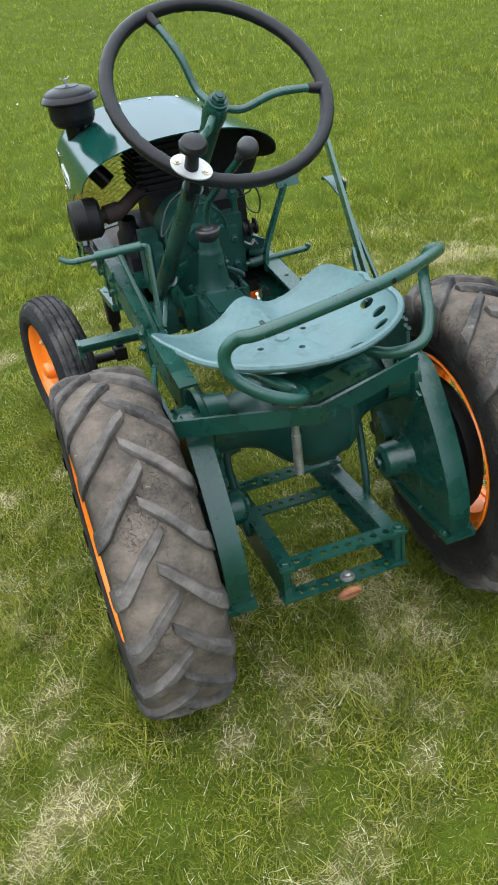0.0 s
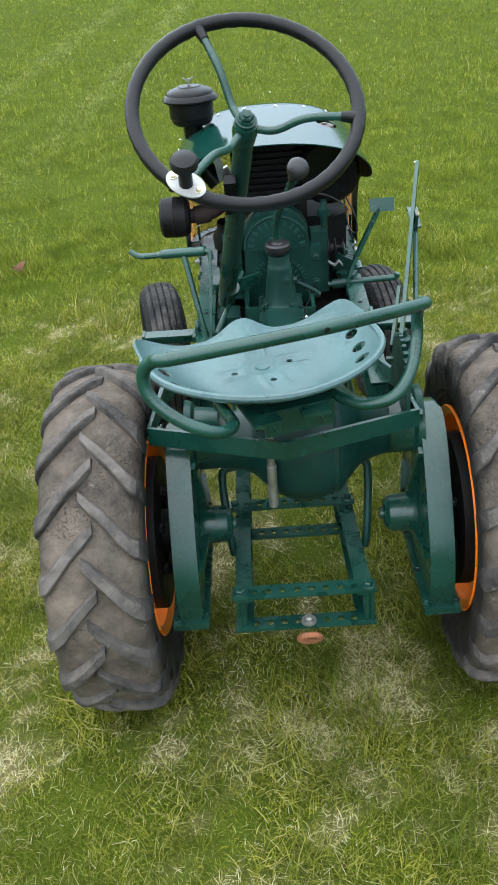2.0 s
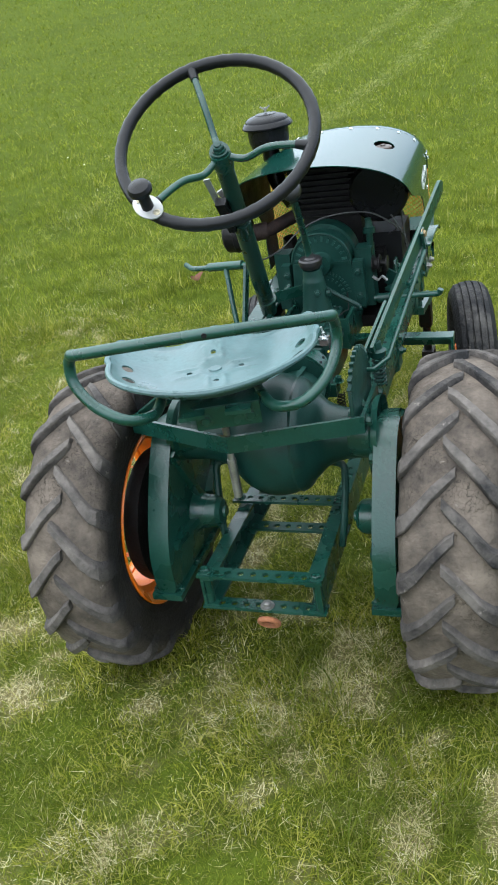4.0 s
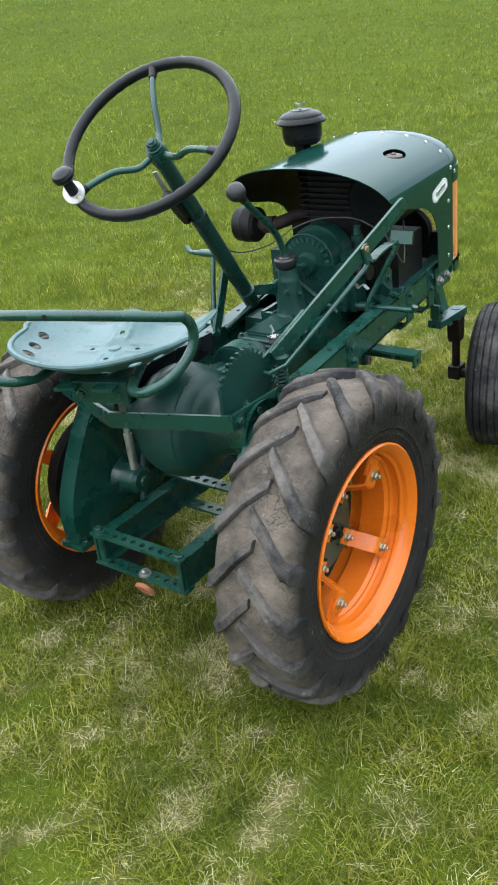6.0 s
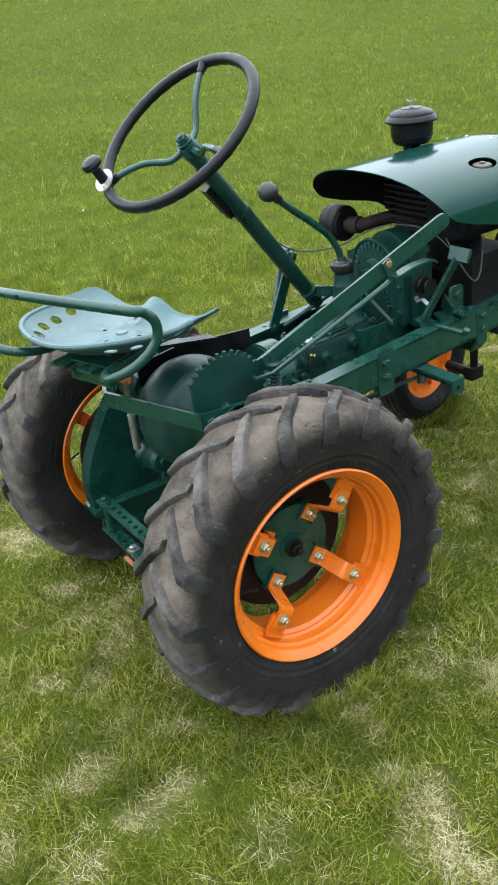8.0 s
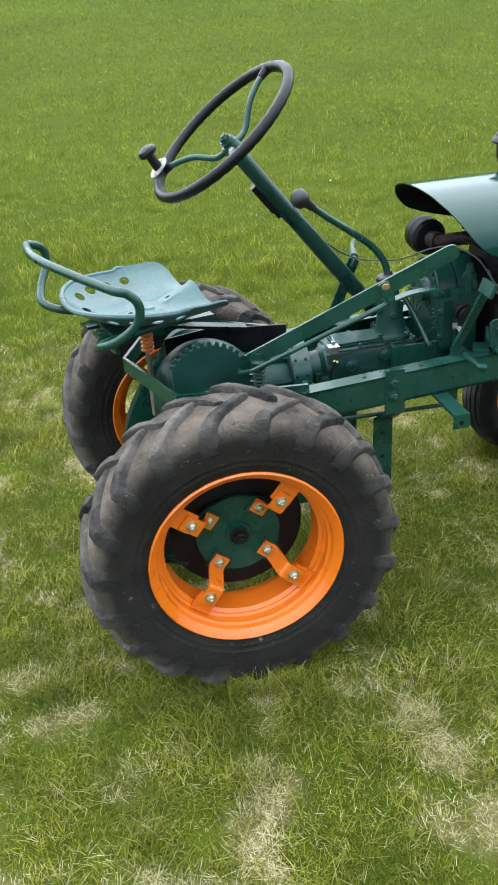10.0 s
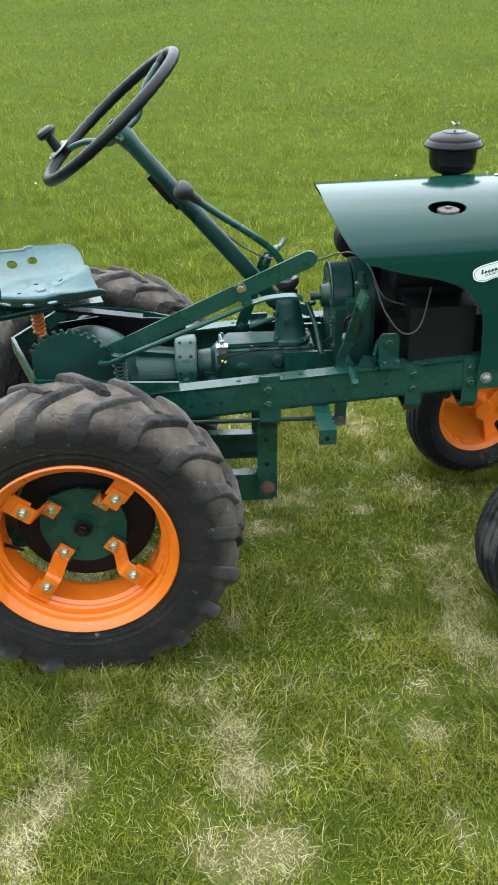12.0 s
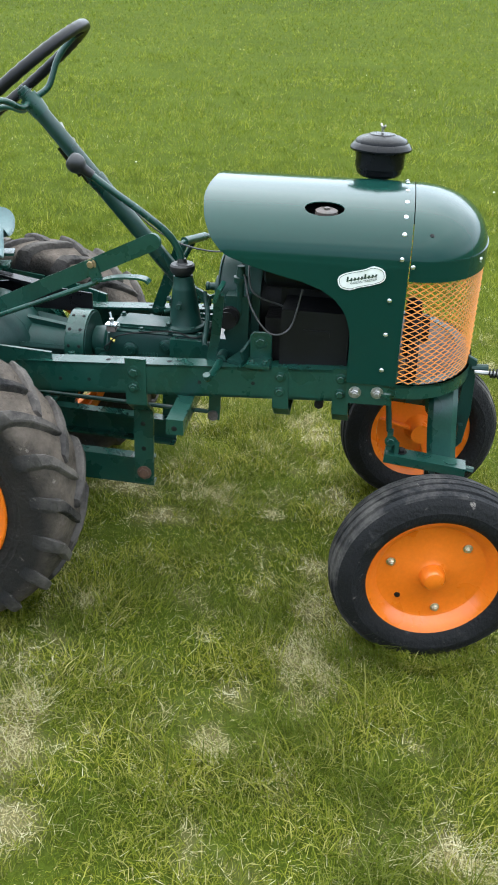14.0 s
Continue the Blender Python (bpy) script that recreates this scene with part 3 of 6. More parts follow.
# frame rails, channel section open to the inside
def frame_rail(side):
    bm = BM()
    y0, y1 = 0.12, 0.945
    for dz, w, h in ((-0.035, 0.006, 0.07), (-0.003, 0.04, 0.006), (-0.067, 0.04, 0.006)):
        x = side * (0.187 - w / 2)
        bar(bm, (x, y0, rail_top(y0) + dz), (x, y1, rail_top(y1) + dz), w, h, r=0.002)
    r = part("frame_rail", bm, M_GREEN, T, "straight green steel channel frame rail")
    # holes and weld marks along the web
    for y, dz in ((0.235, -0.04), (0.30, -0.04), (0.545, -0.038), (0.66, -0.036)):
        bm = BM()
        lathe(bm, [(0, 0), (0, 0.0042), (0.0006, 0.0036), (0.0006, 0)], o=(side * 0.1871, y, rail_top(y) + dz), axis=(side, 0, 0), seg=10)
        part("bolt_hole", bm, M_SOOT_SHADE, r)
    for y in (0.34, 0.475):
        bm = BM()
        lathe(bm, [(0, 0), (0, 0.006), (0.0006, 0.005), (0.0006, 0)], o=(side * 0.168, y, rail_top(y)), axis=(0, 0, 1), seg=10)
        part("bolt_hole", bm, M_SOOT_SHADE, r)
    return r


both_sides(frame_rail, 1)

assembly(-0.024, -0.006, -0.010)
# rear cross bar: a V behind the axle with arms along the rails
bm = BM()
line = [V(0.186, 0.22, 0.563), V(0.215, 0.10, 0.582), V(0.222, -0.078, 0.60), V(-0.012, -0.168, 0.607)]
line += [REFLECT @ p for p in line[2::-1]]
rings = []
for i, p in enumerate(line):
    d0 = (p - line[i - 1]).normalized() if i else (line[1] - p).normalized()
    d1 = (line[i + 1] - p).normalized() if i < len(line) - 1 else d0
    out = V(-(d0 + d1).y, (d0 + d1).x, 0).normalized() * -0.004
    rings.append([bm.verts.new(p + out * k + V(0, 0, h)) for k, h in ((-1, -0.017), (1, -0.017), (1, 0.017), (-1, 0.017))])
for a, b in zip(rings, rings[1:]):
    for k in range(4):
        bm.faces.new((a[k], a[(k + 1) % 4], b[(k + 1) % 4], b[k]))
bm.faces.new(rings[0]), bm.faces.new(rings[-1][::-1])
bevel_new(bm, bm.faces[:], 0.0012, 1)
part("rear_cross_bar", bm, M_GREEN, T, "V-shaped green flat-bar rear cross member")
for p, d in (((0.226, -0.06, 0.598), (1, 0, 0)), ((0.226, 0.0, 0.594), (1, 0, 0)), ((-0.226, -0.06, 0.598), (-1, 0, 0)), ((0.222, 0.09, 0.582), (1, 0, 0))):
    bolt(T, p, d)


assembly(0.002, 0.018, 0)
# drop gear cases outside the axle
def gear_case(side):
    edge = curve([(0, -0.02, 0.568), (0, -0.055, 0.562), (0, -0.09, 0.538), (0, -0.138, 0.475), (0, -0.180, 0.405), (0, -0.204, 0.35), (0, -0.212, 0.30), (0, -0.208, 0.246)], 3)
    edge += curve([(0, 0.09, 0.244), (0, 0.114, 0.32), (0, 0.10, 0.43), (0, 0.06, 0.52), (0, 0.02, 0.560)], 3)
    bm = BM()
    plate(bm, [(p.y, p.z) for p in edge], "x", side * 0.230, 0.044, r=0.007, seg=3)
    for p, q in ((V(0, -0.18, 0.345), V(0, -0.05, 0.338)), (V(0, -0.10, 0.52), V(0, -0.02, 0.36)), (V(0, 0.08, 0.38), V(0, 0.02, 0.35))):
        bar(bm, p + V(side * 0.208, 0, 0), q + V(side * 0.198, 0, 0), 0.014, 0.016, up=(1, 0, 0), r=0.004)
    lathe(bm, [(0.0, 0.055), (0.012, 0.044), (0.022, 0.038), (0.05, 0.036), (0.058, 0.034), (0.066, 0.026), (0.068, 0.012), (0.074, 0.011), (0.074, 0)], o=(side * 0.215, -0.034, 0.338), axis=(-side, 0, 0), seg=32)
    lathe(bm, [(0, 0.07), (0.012, 0.066), (0.018, 0.056), (0.06, 0.05)], o=(side * 0.215, -0.022, 0.535), axis=(-side, 0, 0), seg=32)
    case = part("gear_case", bm, M_GREEN, T, "thick painted cast drop gear case beside the wheel", angle=30)
    bm = BM()
    box(bm, (side * 0.232, -0.065, 0.240), (0.066, 0.300, 0.014), None, 0.004)
    part("bottom_flange", bm, M_GREEN, case)
    for y in (-0.195, -0.10, 0.0):
        for dx in (-0.027, 0.027):
            bolt(case, (side * 0.232 + dx, y, 0.247), (0, 0, 1), 0.006, 0.005, M_GREEN)
    return case


for s in (1, -1):
    gear_case(s)

assembly(-0.013, 0.023, -0.024)
# differential with axle tubes
bm = BM()
prof = [(-0.2, 0.0), (-0.2, 0.05)]
for i in range(61):
    x = -0.19 + 0.38 * i / 60
    k = min(1.0, abs(x) / 0.155)
    ball = math.sqrt(max(0.0, 1 - (abs(x) / 0.108) ** 2))
    bell = 0.05 + 0.050 * (0.5 + 0.5 * math.cos(math.pi * k)) ** 0.9
    r = (bell ** 8 + (0.122 * ball) ** 8) ** 0.125
    prof.append((x, r + (0.006 if 0.050 < abs(x) < 0.066 and x > 0 else 0.0)))
prof += [(0.2, 0.05), (0.2, 0.0)]
lathe(bm, prof, o=(0.016, -0.018, 0.543), axis=(1, 0.04, 0), seg=64)
part("differential_housing", bm, M_CAST, T, "round painted cast differential housing on the rear axle", angle=40)
assembly(-0.008, 0.020, -0.046)
# torque tube with ribs towards the gearbox
bm = BM()
lathe(bm, [(0.0, 0.0), (0.0, 0.045), (0.03, 0.062), (0.06, 0.074), (0.1, 0.062), (0.2, 0.050), (0.21, 0.056), (0.22, 0.056)], o=(0.006, 0.0, 0.562), axis=(0, 1, 0), seg=36)
for a in (20, 75, 130, -30):
    u = V(math.cos(radians(a)), 0, math.sin(radians(a)))
    bar(bm, V(0.006, 0.08, 0.562) + u * 0.07, V(0.006, 0.205, 0.562) + u * 0.05, 0.01, 0.02, up=u, r=0.003)
part("torque_tube", bm, M_CAST, T, "ribbed cast torque tube", angle=35)
assembly(-0.008, -0.002, -0.052)
# parking brake drum and band
bm = BM()
lathe(bm, [(0, 0.0), (0, 0.068), (0.05, 0.068), (0.05, 0.0)], o=(0, 0.205, 0.585), axis=(0, 1, 0), seg=36)
drum = part("brake_drum", bm, M_CAST, T)
bm = BM()
lathe(bm, [(0, 0.069), (0, 0.074), (0.044, 0.074), (0.044, 0.069)], o=(0, 0.208, 0.585), axis=(0, 1, 0), seg=40)
box(bm, (0.075, 0.23, 0.565), (0.02, 0.04, 0.03), None, 0.003)
part("brake_band", bm, M_GREEN, drum, "riveted green brake band")
for a in (10, 40, 70):
    u = V(math.cos(radians(a)), 0, math.sin(radians(a)))
    for y in (0.217, 0.242):
        bm = BM()
        lathe(bm, [(0, 0.004), (0.0015, 0.003), (0.0015, 0)], o=V(0, y, 0.585) + u * 0.074, axis=u, seg=8)
        part("rivet", bm, M_SOOT_SHADE, drum)
bm = BM()
coil = [V(0.088 + 0.009 * math.cos(k * 0.7), 0.23 + 0.009 * math.sin(k * 0.7), 0.50 + 0.0009 * k) for k in range(56)]
tube(bm, coil, 0.0018, 6)
part("band_spring", bm, M_SOOT_SHADE, drum)
bolt(drum, (0.088, 0.23, 0.578), (0, 0, 1), 0.008, 0.012, M_GREEN)

assembly()
# gearbox
GX = -0.016
bm = BM()
plate(bm, [(GX - 0.050, 0.455), (GX + 0.050, 0.455), (GX + 0.053, 0.475), (GX + 0.052, 0.568), (GX + 0.048, 0.578), (GX - 0.048, 0.578), (GX - 0.052, 0.568), (GX - 0.053, 0.475)], "y", 0.412, 0.226, r=0.007, seg=3)
lathe(bm, [(0, 0.036), (0.03, 0.040), (0.040, 0.050), (0.052, 0.052)], o=(GX, 0.255, 0.530), axis=(0, 1, 0), seg=28)
box(bm, (GX + 0.030, 0.285, 0.515), (0.040, 0.035, 0.030), None, 0.006)
lathe(bm, [(0, 0.012), (0.020, 0.012), (0.022, 0.008), (0.022, 0)], o=(GX + 0.042, 0.288, 0.512), axis=(1, 0, 0), seg=16)
gearbox = part("gearbox", bm, M_CAST, T, "painted cast gearbox with bolted top cover", angle=30)
bm = BM()
plate(bm, [(GX - 0.050, 0.304), (GX + 0.046, 0.304), (GX + 0.050, 0.310), (GX + 0.050, 0.520), (GX + 0.046, 0.526), (GX - 0.046, 0.526), (GX - 0.050, 0.520)], "z", 0.581, 0.008, r=0.003)
plate(bm, [(GX - 0.042, 0.322), (GX + 0.042, 0.322), (GX + 0.036, 0.50), (GX - 0.036, 0.50)], "z", 0.588, 0.012, r=0.005, seg=2)
part("top_cover", bm, M_CAST, gearbox)
for x in (GX - 0.044, GX + 0.044):
    for y in (0.312, 0.380, 0.448, 0.516):
        bolt(gearbox, (x, y, 0.585), (0, 0, 1), 0.0055, 0.005, M_CAST)
for y, z in ((0.355, 0.539), (0.440, 0.555)):
    bm = BM()
    lathe(bm, [(0, 0.018), (0.004, 0.0175), (0.006, 0.0125), (0.012, 0.0115), (0.013, 0.006), (0.010, 0.0055), (0.010, 0)], o=(GX + 0.052, y, z), axis=(1, 0, 0), seg=20)
    part("plug", bm, M_CAST, gearbox)
# raised casting mark
for k in range(7):
    bm = BM()
    box(bm, (GX + 0.053, 0.378 + k * 0.0064, 0.530 + 0.001 * (k % 2)), (0.003, 0.0040, 0.0095), None, 0.001)
    part("raised_mark", bm, M_LETTER_LIT, gearbox)
assembly(0.006, 0.014, -0.022)
# side cover forward of the gearbox
bm = BM()
box(bm, (0.052, 0.535, 0.565), (0.008, 0.19, 0.080), None, 0.003)
box(bm, (0.030, 0.444, 0.565), (0.044, 0.010, 0.075), None, 0.003)
part("clutch_housing", bm, M_GREEN, T, "green plate clutch housing")
bm = BM()
box(bm, (-0.100, 0.535, 0.572), (0.010, 0.19, 0.085), None, 0.003)
box(bm, (-0.080, 0.444, 0.572), (0.044, 0.010, 0.080), None, 0.003)
part("clutch_side_plate", bm, M_GREEN, T)
bm = BM()
tube(bm, curve([(-0.035, 0.500, 0.690), (0.000, 0.515, 0.650), (0.060, 0.521, 0.610), (0.066, 0.523, 0.600)], 5), 0.006, 10)
tube(bm, [(0.050, 0.524, 0.600), (0.074, 0.524, 0.600)], 0.0075, 12)
part("clutch_fork_rod", bm, M_CAST, T, "bent rod to the clutch fork")
bolt(T, (0.056, 0.575, 0.575), (1, 0, 0), 0.007, 0.005)

assembly()
# shift tower and lever
bm = BM()
up = V(0, -0.045, 1).normalized()
lathe(bm, [(0.0, 0.047), (0.006, 0.046), (0.009, 0.039), (0.014, 0.0365), (0.045, 0.0325), (0.080, 0.0275), (0.090, 0.0262), (0.094, 0.0262), (0.097, 0.0242), (0.110, 0.0232), (0.120, 0.0215), (0.122, 0.0)], o=(-0.015, 0.473, 0.588), axis=up, seg=36)
tower = part("shift_tower", bm, M_CAST, T, "tapered cast shift tower", angle=40)
bolt(tower, (0.016, 0.466, 0.646), (0.96, -0.1, 0.1), 0.007, 0.006, M_CAST)
bolt(tower, (-0.002, 0.441, 0.655), (0.25, -0.95, 0.1), 0.006, 0.006, M_CAST)
for a in (35, 125, 215, 305):
    bolt(tower, (-0.015 + 0.043 * math.cos(radians(a)), 0.473 + 0.043 * math.sin(radians(a)), 0.594), (0, 0, 1), 0.0055, 0.005, M_CAST)
bm = BM()
lathe(bm, [(-0.016, 0.012), (-0.014, 0.0205), (-0.007, 0.0265), (0.000, 0.0288), (0.007, 0.0280), (0.0105, 0.0245), (0.0100, 0.0150), (0.013, 0.011), (0.022, 0.0092), (0.022, 0.0)], o=(-0.016, 0.466, 0.725), axis=up, seg=36)
part("rubber_boot", bm, M_KNOB, tower, "black rubber boot")
bm = BM()
K = V(0.025, 0.248, 0.945)
tube(bm, curve([(-0.016, 0.465, 0.725), (-0.017, 0.459, 0.760), (-0.014, 0.434, 0.800), (-0.004, 0.385, 0.842), (0.010, 0.318, 0.891), K], 8), 0.0080, 12)
shift = part("shift_lever", bm, M_GREEN, T, "bent green gear lever with black knob")
bm = BM()
d = V(0.018, -0.070, 0.052).normalized()
lathe(bm, [(-0.040, 0.0095), (-0.018, 0.011), (-0.014, 0.014), (-0.010, 0.0175), (-0.002, 0.0205), (0.008, 0.0208), (0.016, 0.0165), (0.020, 0.009), (0.0205, 0)], o=K, axis=d, seg=28)
part("knob", bm, M_KNOB, shift, "worn black plastic knob")

# cast engine adapter with arched top and raised lettering drawn as plain blocks
AX, AZ, AF = -0.016, 0.690, 0.563
bm = BM()
arch = [(AX - 0.085, 0.545), (AX - 0.074, AZ)] + [(AX + 0.074 * math.cos(a), AZ + 0.074 * math.sin(a)) for a in (math.pi - math.pi * i / 24 for i in range(1, 24))] + [(AX + 0.074, AZ), (AX + 0.085, 0.545)]
plate(bm, arch, "y", AF + 0.022, 0.044, r=0.005, seg=2)
bell = [(AX - 0.090, 0.545), (AX - 0.079, AZ)] + [(AX + 0.079 * math.cos(a), AZ + 0.004 + 0.079 * math.sin(a)) for a in (math.pi - math.pi * i / 24 for i in range(1, 24))] + [(AX + 0.079, AZ), (AX + 0.090, 0.545)]
plate(bm, bell, "y", AF + 0.070, 0.045, r=0.004, seg=2)
lathe(bm, [(0, 0.030), (0.006, 0.027), (0.018, 0.025), (0.019, 0.009), (0.034, 0.008), (0.036, 0.010), (0.042, 0.0095), (0.043, 0)], o=(AX, AF, AZ - 0.002), axis=(0, -1, 0), seg=28)
box(bm, (AX, AF - 0.001, AZ - 0.002), (0.140, 0.007, 0.006), None, 0.002)
adapter = part("engine_adapter", bm, M_CAST, T, "arched green casting with raised lettering drawn as blocks", angle=30)
bm = BM()
tube(bm, [V(x, AF - 0.0005, z) for x, z in arch[1:-1]], 0.0032, 6)
part("raised_rim", bm, M_CAST, adapter)
for x0, x1, z0, z1 in ((0.060, 0.086, 0.570, 0.688), (-0.122, -0.100, 0.570, 0.686)):
    bm = BM()
    box(bm, ((x0 + x1) / 2, AF + 0.016, (z0 + z1) / 2), (x1 - x0, 0.030, z1 - z0), None, 0.004)
    box(bm, ((x0 + x1) / 2 + (0.012 if x0 > 0 else -0.012), AF + 0.050, (z0 + z1) / 2 + 0.008), (0.040, 0.050, z1 - z0 + 0.03), None, 0.004)
    part("adapter_shoulder", bm, M_CAST, adapter)


def letter_arc(cz, r, count, first, last, w, h):
    for k in range(count):
        a = radians(first + (last - first) * k / (count - 1))
        bm = BM()
        box(bm, V(AX + r * math.cos(a), AF - 0.001, cz + r * math.sin(a)), (w, 0.0045, h), Matrix.Rotation(-(a - math.pi / 2), 4, "Y"), 0.0010)
        part("raised_letter", bm, M_LETTER_LIT, adapter)


letter_arc(AZ, 0.060, 12, 172, 8, 0.0058, 0.0125)
letter_arc(0.600, 0.064, 21, 170, 10, 0.0045, 0.0085)
letter_arc(0.600, 0.050, 13, 172, 8, 0.0045, 0.0080)
for x, z in ((-0.108, 0.598), (0.073, 0.598), (-0.108, 0.660), (0.073, 0.660)):
    bolt(adapter, (x, AF + 0.001, z), (0, -1, 0), 0.007, 0.006, M_CAST)
# oil filler post on the adapter
bm = BM()
tube(bm, [(0.099, 0.618, 0.67), (0.099, 0.618, 0.776)], 0.008, 12)
lathe(bm, [(0, 0.015), (0.012, 0.015), (0.014, 0.01), (0.03, 0.008), (0.03, 0)], o=(0.099, 0.618, 0.741), axis=(0, 0, 1), seg=16)
part("filler_post", bm, M_CAST, adapter)
# governor pulley and its return spring beside the adapter
bm = BM()
lathe(bm, [(0, 0), (0, 0.021), (0.003, 0.022), (0.006, 0.014), (0.014, 0.014), (0.017, 0.022), (0.020, 0.021), (0.020, 0.008), (0.034, 0.008), (0.034, 0.019), (0.038, 0.019), (0.038, 0)], o=(0.104, 0.598, 0.668), axis=(1, 0, 0), seg=24)
gov = part("governor_pulley", bm, M_SOOT_SHADE, T, "small dark governor pulley beside the engine adapter")
bm = BM()
strip(bm, curve([(0.104, 0.585, 0.640), (0.118, 0.580, 0.632), (0.128, 0.582, 0.640), (0.138, 0.590, 0.626)], 4), V(0, 1, 0), 0.012, 0.003)
part("bright_clip", bm, M_STEEL, gov, "bare steel clip")

assembly()
# steering column and wheel
NUT = V(-0.063, 0.115, 1.062)
LOW = V(-0.140, 0.477, 0.605)
cd = (LOW - NUT).normalized()
bm = BM()
tube(bm, [NUT + cd * 0.03, NUT + cd * 0.22], 0.0175, 20)
tube(bm, [NUT + cd * 0.22, LOW], 0.0195, 20)
tube(bm, [NUT + cd * 0.215, NUT + cd * 0.235], 0.0208, 20)
column = part("steering_column", bm, M_DARK, T, "slanted green tubular steering column")
bm = BM()
lathe(bm, [(-0.012, 0.0), (-0.012, 0.014), (0.0, 0.0145), (0.0, 0.02), (0.02, 0.022), (0.045, 0.019)], o=NUT, axis=cd, seg=24)
part("wheel_hub", bm, M_GREEN, column)
bolt(column, NUT - cd * 0.006, -cd, 0.0125, 0.012, M_CAST, stud=0.003, name="hub_nut")
n = V(0.0814, -0.629, 0.773).normalized()
C = V(-0.061, 0.0995, 1.0876)
e1 = (V(0.171, -0.0075, -0.0276) - n * V(0.171, -0.0075, -0.0276).dot(n)).normalized()
e2 = n.cross(e1)
RW = 0.1847
bm = BM()
ringp = [C + (e1 * math.cos(a) + e2 * math.sin(a)) * RW for a in (2 * math.pi * k / 96 for k in range(96))]
tube(bm, ringp, [0.0118 + (0.0006 * math.sin(k * 2 * math.pi / 2.4)) for k in range(96)], 14, closed=True)
wheel = part("steering_wheel", bm, M_WHEEL, T, "large black-rimmed steering wheel with three bent green spokes")
for a in (0, 121, 243):
    u = e1 * math.cos(radians(a)) + e2 * math.sin(radians(a))
    bm = BM()
    tube(bm, curve([NUT + cd * 0.012 + u * 0.012, NUT + cd * 0.012 + u * 0.05, C - n * 0.014 + u * 0.095, C - n * 0.002 + u * 0.14, C + u * 0.178], 6), 0.0068, 12)
    part("spoke", bm, M_GREEN, wheel, "bent green steel spoke")
    bm = BM()
    tube(bm, [C + u * 0.155, C + u * 0.17, C + u * 0.18], [0.008, 0.0095, 0.011], 12)
    part("spoke_socket", bm, M_WHEEL, wheel)
# spinner knob on its plate
a = radians(244)
u = e1 * math.cos(a) + e2 * math.sin(a)
w = n.cross(u)
pc = C + u * 0.183 + n * 0.0135
bm = BM()
ring = [pc + w * (0.034 * math.cos(t)) + u * (0.022 * math.sin(t)) for t in (2 * math.pi * k / 28 for k in range(28))]
lo, hi = [bm.verts.new(p - n * 0.0015) for p in ring], [bm.verts.new(p + n * 0.0015) for p in ring]
bm.faces.new(lo[::-1]), bm.faces.new(hi)
for k in range(28):
    bm.faces.new((lo[k], lo[(k + 1) % 28], hi[(k + 1) % 28], hi[k]))
spin = part("spinner_plate", bm, M_PLATE, wheel, "scuffed bright metal spinner plate")
bm = BM()
lathe(bm, [(-0.004, 0.0115), (0.032, 0.0105), (0.034, 0.016), (0.038, 0.0215), (0.045, 0.0225), (0.051, 0.019), (0.055, 0.01), (0.056, 0)], o=pc, axis=V(0.05, -0.50, 0.86), seg=24)
part("spinner_knob", bm, M_WHEEL, spin, "black mushroom-shaped spinner knob")
for s in (-1, 1):
    bolt(spin, pc + w * s * 0.024 + n * 0.0015, n, 0.0045, 0.003, M_ZINC)
# throttle catch on the underside of the column
bm = BM()
q = NUT + cd * 0.13
bar(bm, q + V(-0.014, 0.010, -0.016), q + V(-0.028, 0.0, 0.012), 0.012, 0.006, up=(0, 1, 0))
bar(bm, V(-0.113, 0.188, 0.952), V(-0.119, 0.164, 1.004), 0.013, 0.003, up=(0, 1, 0))
part("throttle_lever", bm, M_STEEL, column, "small bare steel throttle lever")
bm = BM()
along = Matrix.Rotation(math.atan2(cd.z, cd.y), 4, "X")
box(bm, NUT + cd * 0.145 + V(-0.018, -0.010, -0.022), (0.022, 0.075, 0.018), along, 0.003)
box(bm, NUT + cd * 0.190 + V(-0.018, -0.010, -0.022), (0.016, 0.030, 0.012), along, 0.003)
part("throttle_bracket", bm, M_BLACK, column, "small black throttle bracket")
assembly(0.0, 0.022, -0.028)
# clamp and stay at the column's foot
bm = BM()
q = NUT + cd * 0.50
tube(bm, [q - cd * 0.006, q + cd * 0.006], 0.0215, 16)
bar(bm, q, V(-0.06, 0.50, 0.665), 0.006, 0.026)
part("column_clamp", bm, M_GREEN, T, "flat green clamp round the steering column")
bm = BM()
box(bm, LOW + V(0, 0.01, -0.045), (0.055, 0.07, 0.06), None, 0.01)
part("steering_gear_box", bm, M_CAST, T, "painted steering gear box at the column's foot")
bm = BM()
tube(bm, [(-0.165, 0.365, 0.590), (-0.10, 0.520, 0.672)], 0.006, 10)
part("stay_rod", bm, M_GREEN, T)

assembly()
# left hand lever: flat post and a cross handle with a sleeve
bm = BM()
bar(bm, (-0.178, 0.358, 0.548), (-0.163, 0.430, 0.740), 0.006, 0.028, up=(0, 1, 0))
part("lever_post", bm, M_GREEN, T, "flat green lever post on the rail")
bm = BM()
tube(bm, rounded([(-0.163, 0.425, 0.722), (-0.163, 0.431, 0.740), (-0.325, 0.479, 0.722), (-0.345, 0.490, 0.732)], 0.012), 0.0065, 10)
handle = part("clutch_handle", bm, M_GREEN, T, "horizontal green clutch handle rod")
bm = BM()
tube(bm, [(-0.174, 0.434, 0.740), (-0.272, 0.463, 0.729)], 0.0105, 14)
part("sleeve", bm, M_GREEN, handle, "green tube sleeve")
bm = BM()
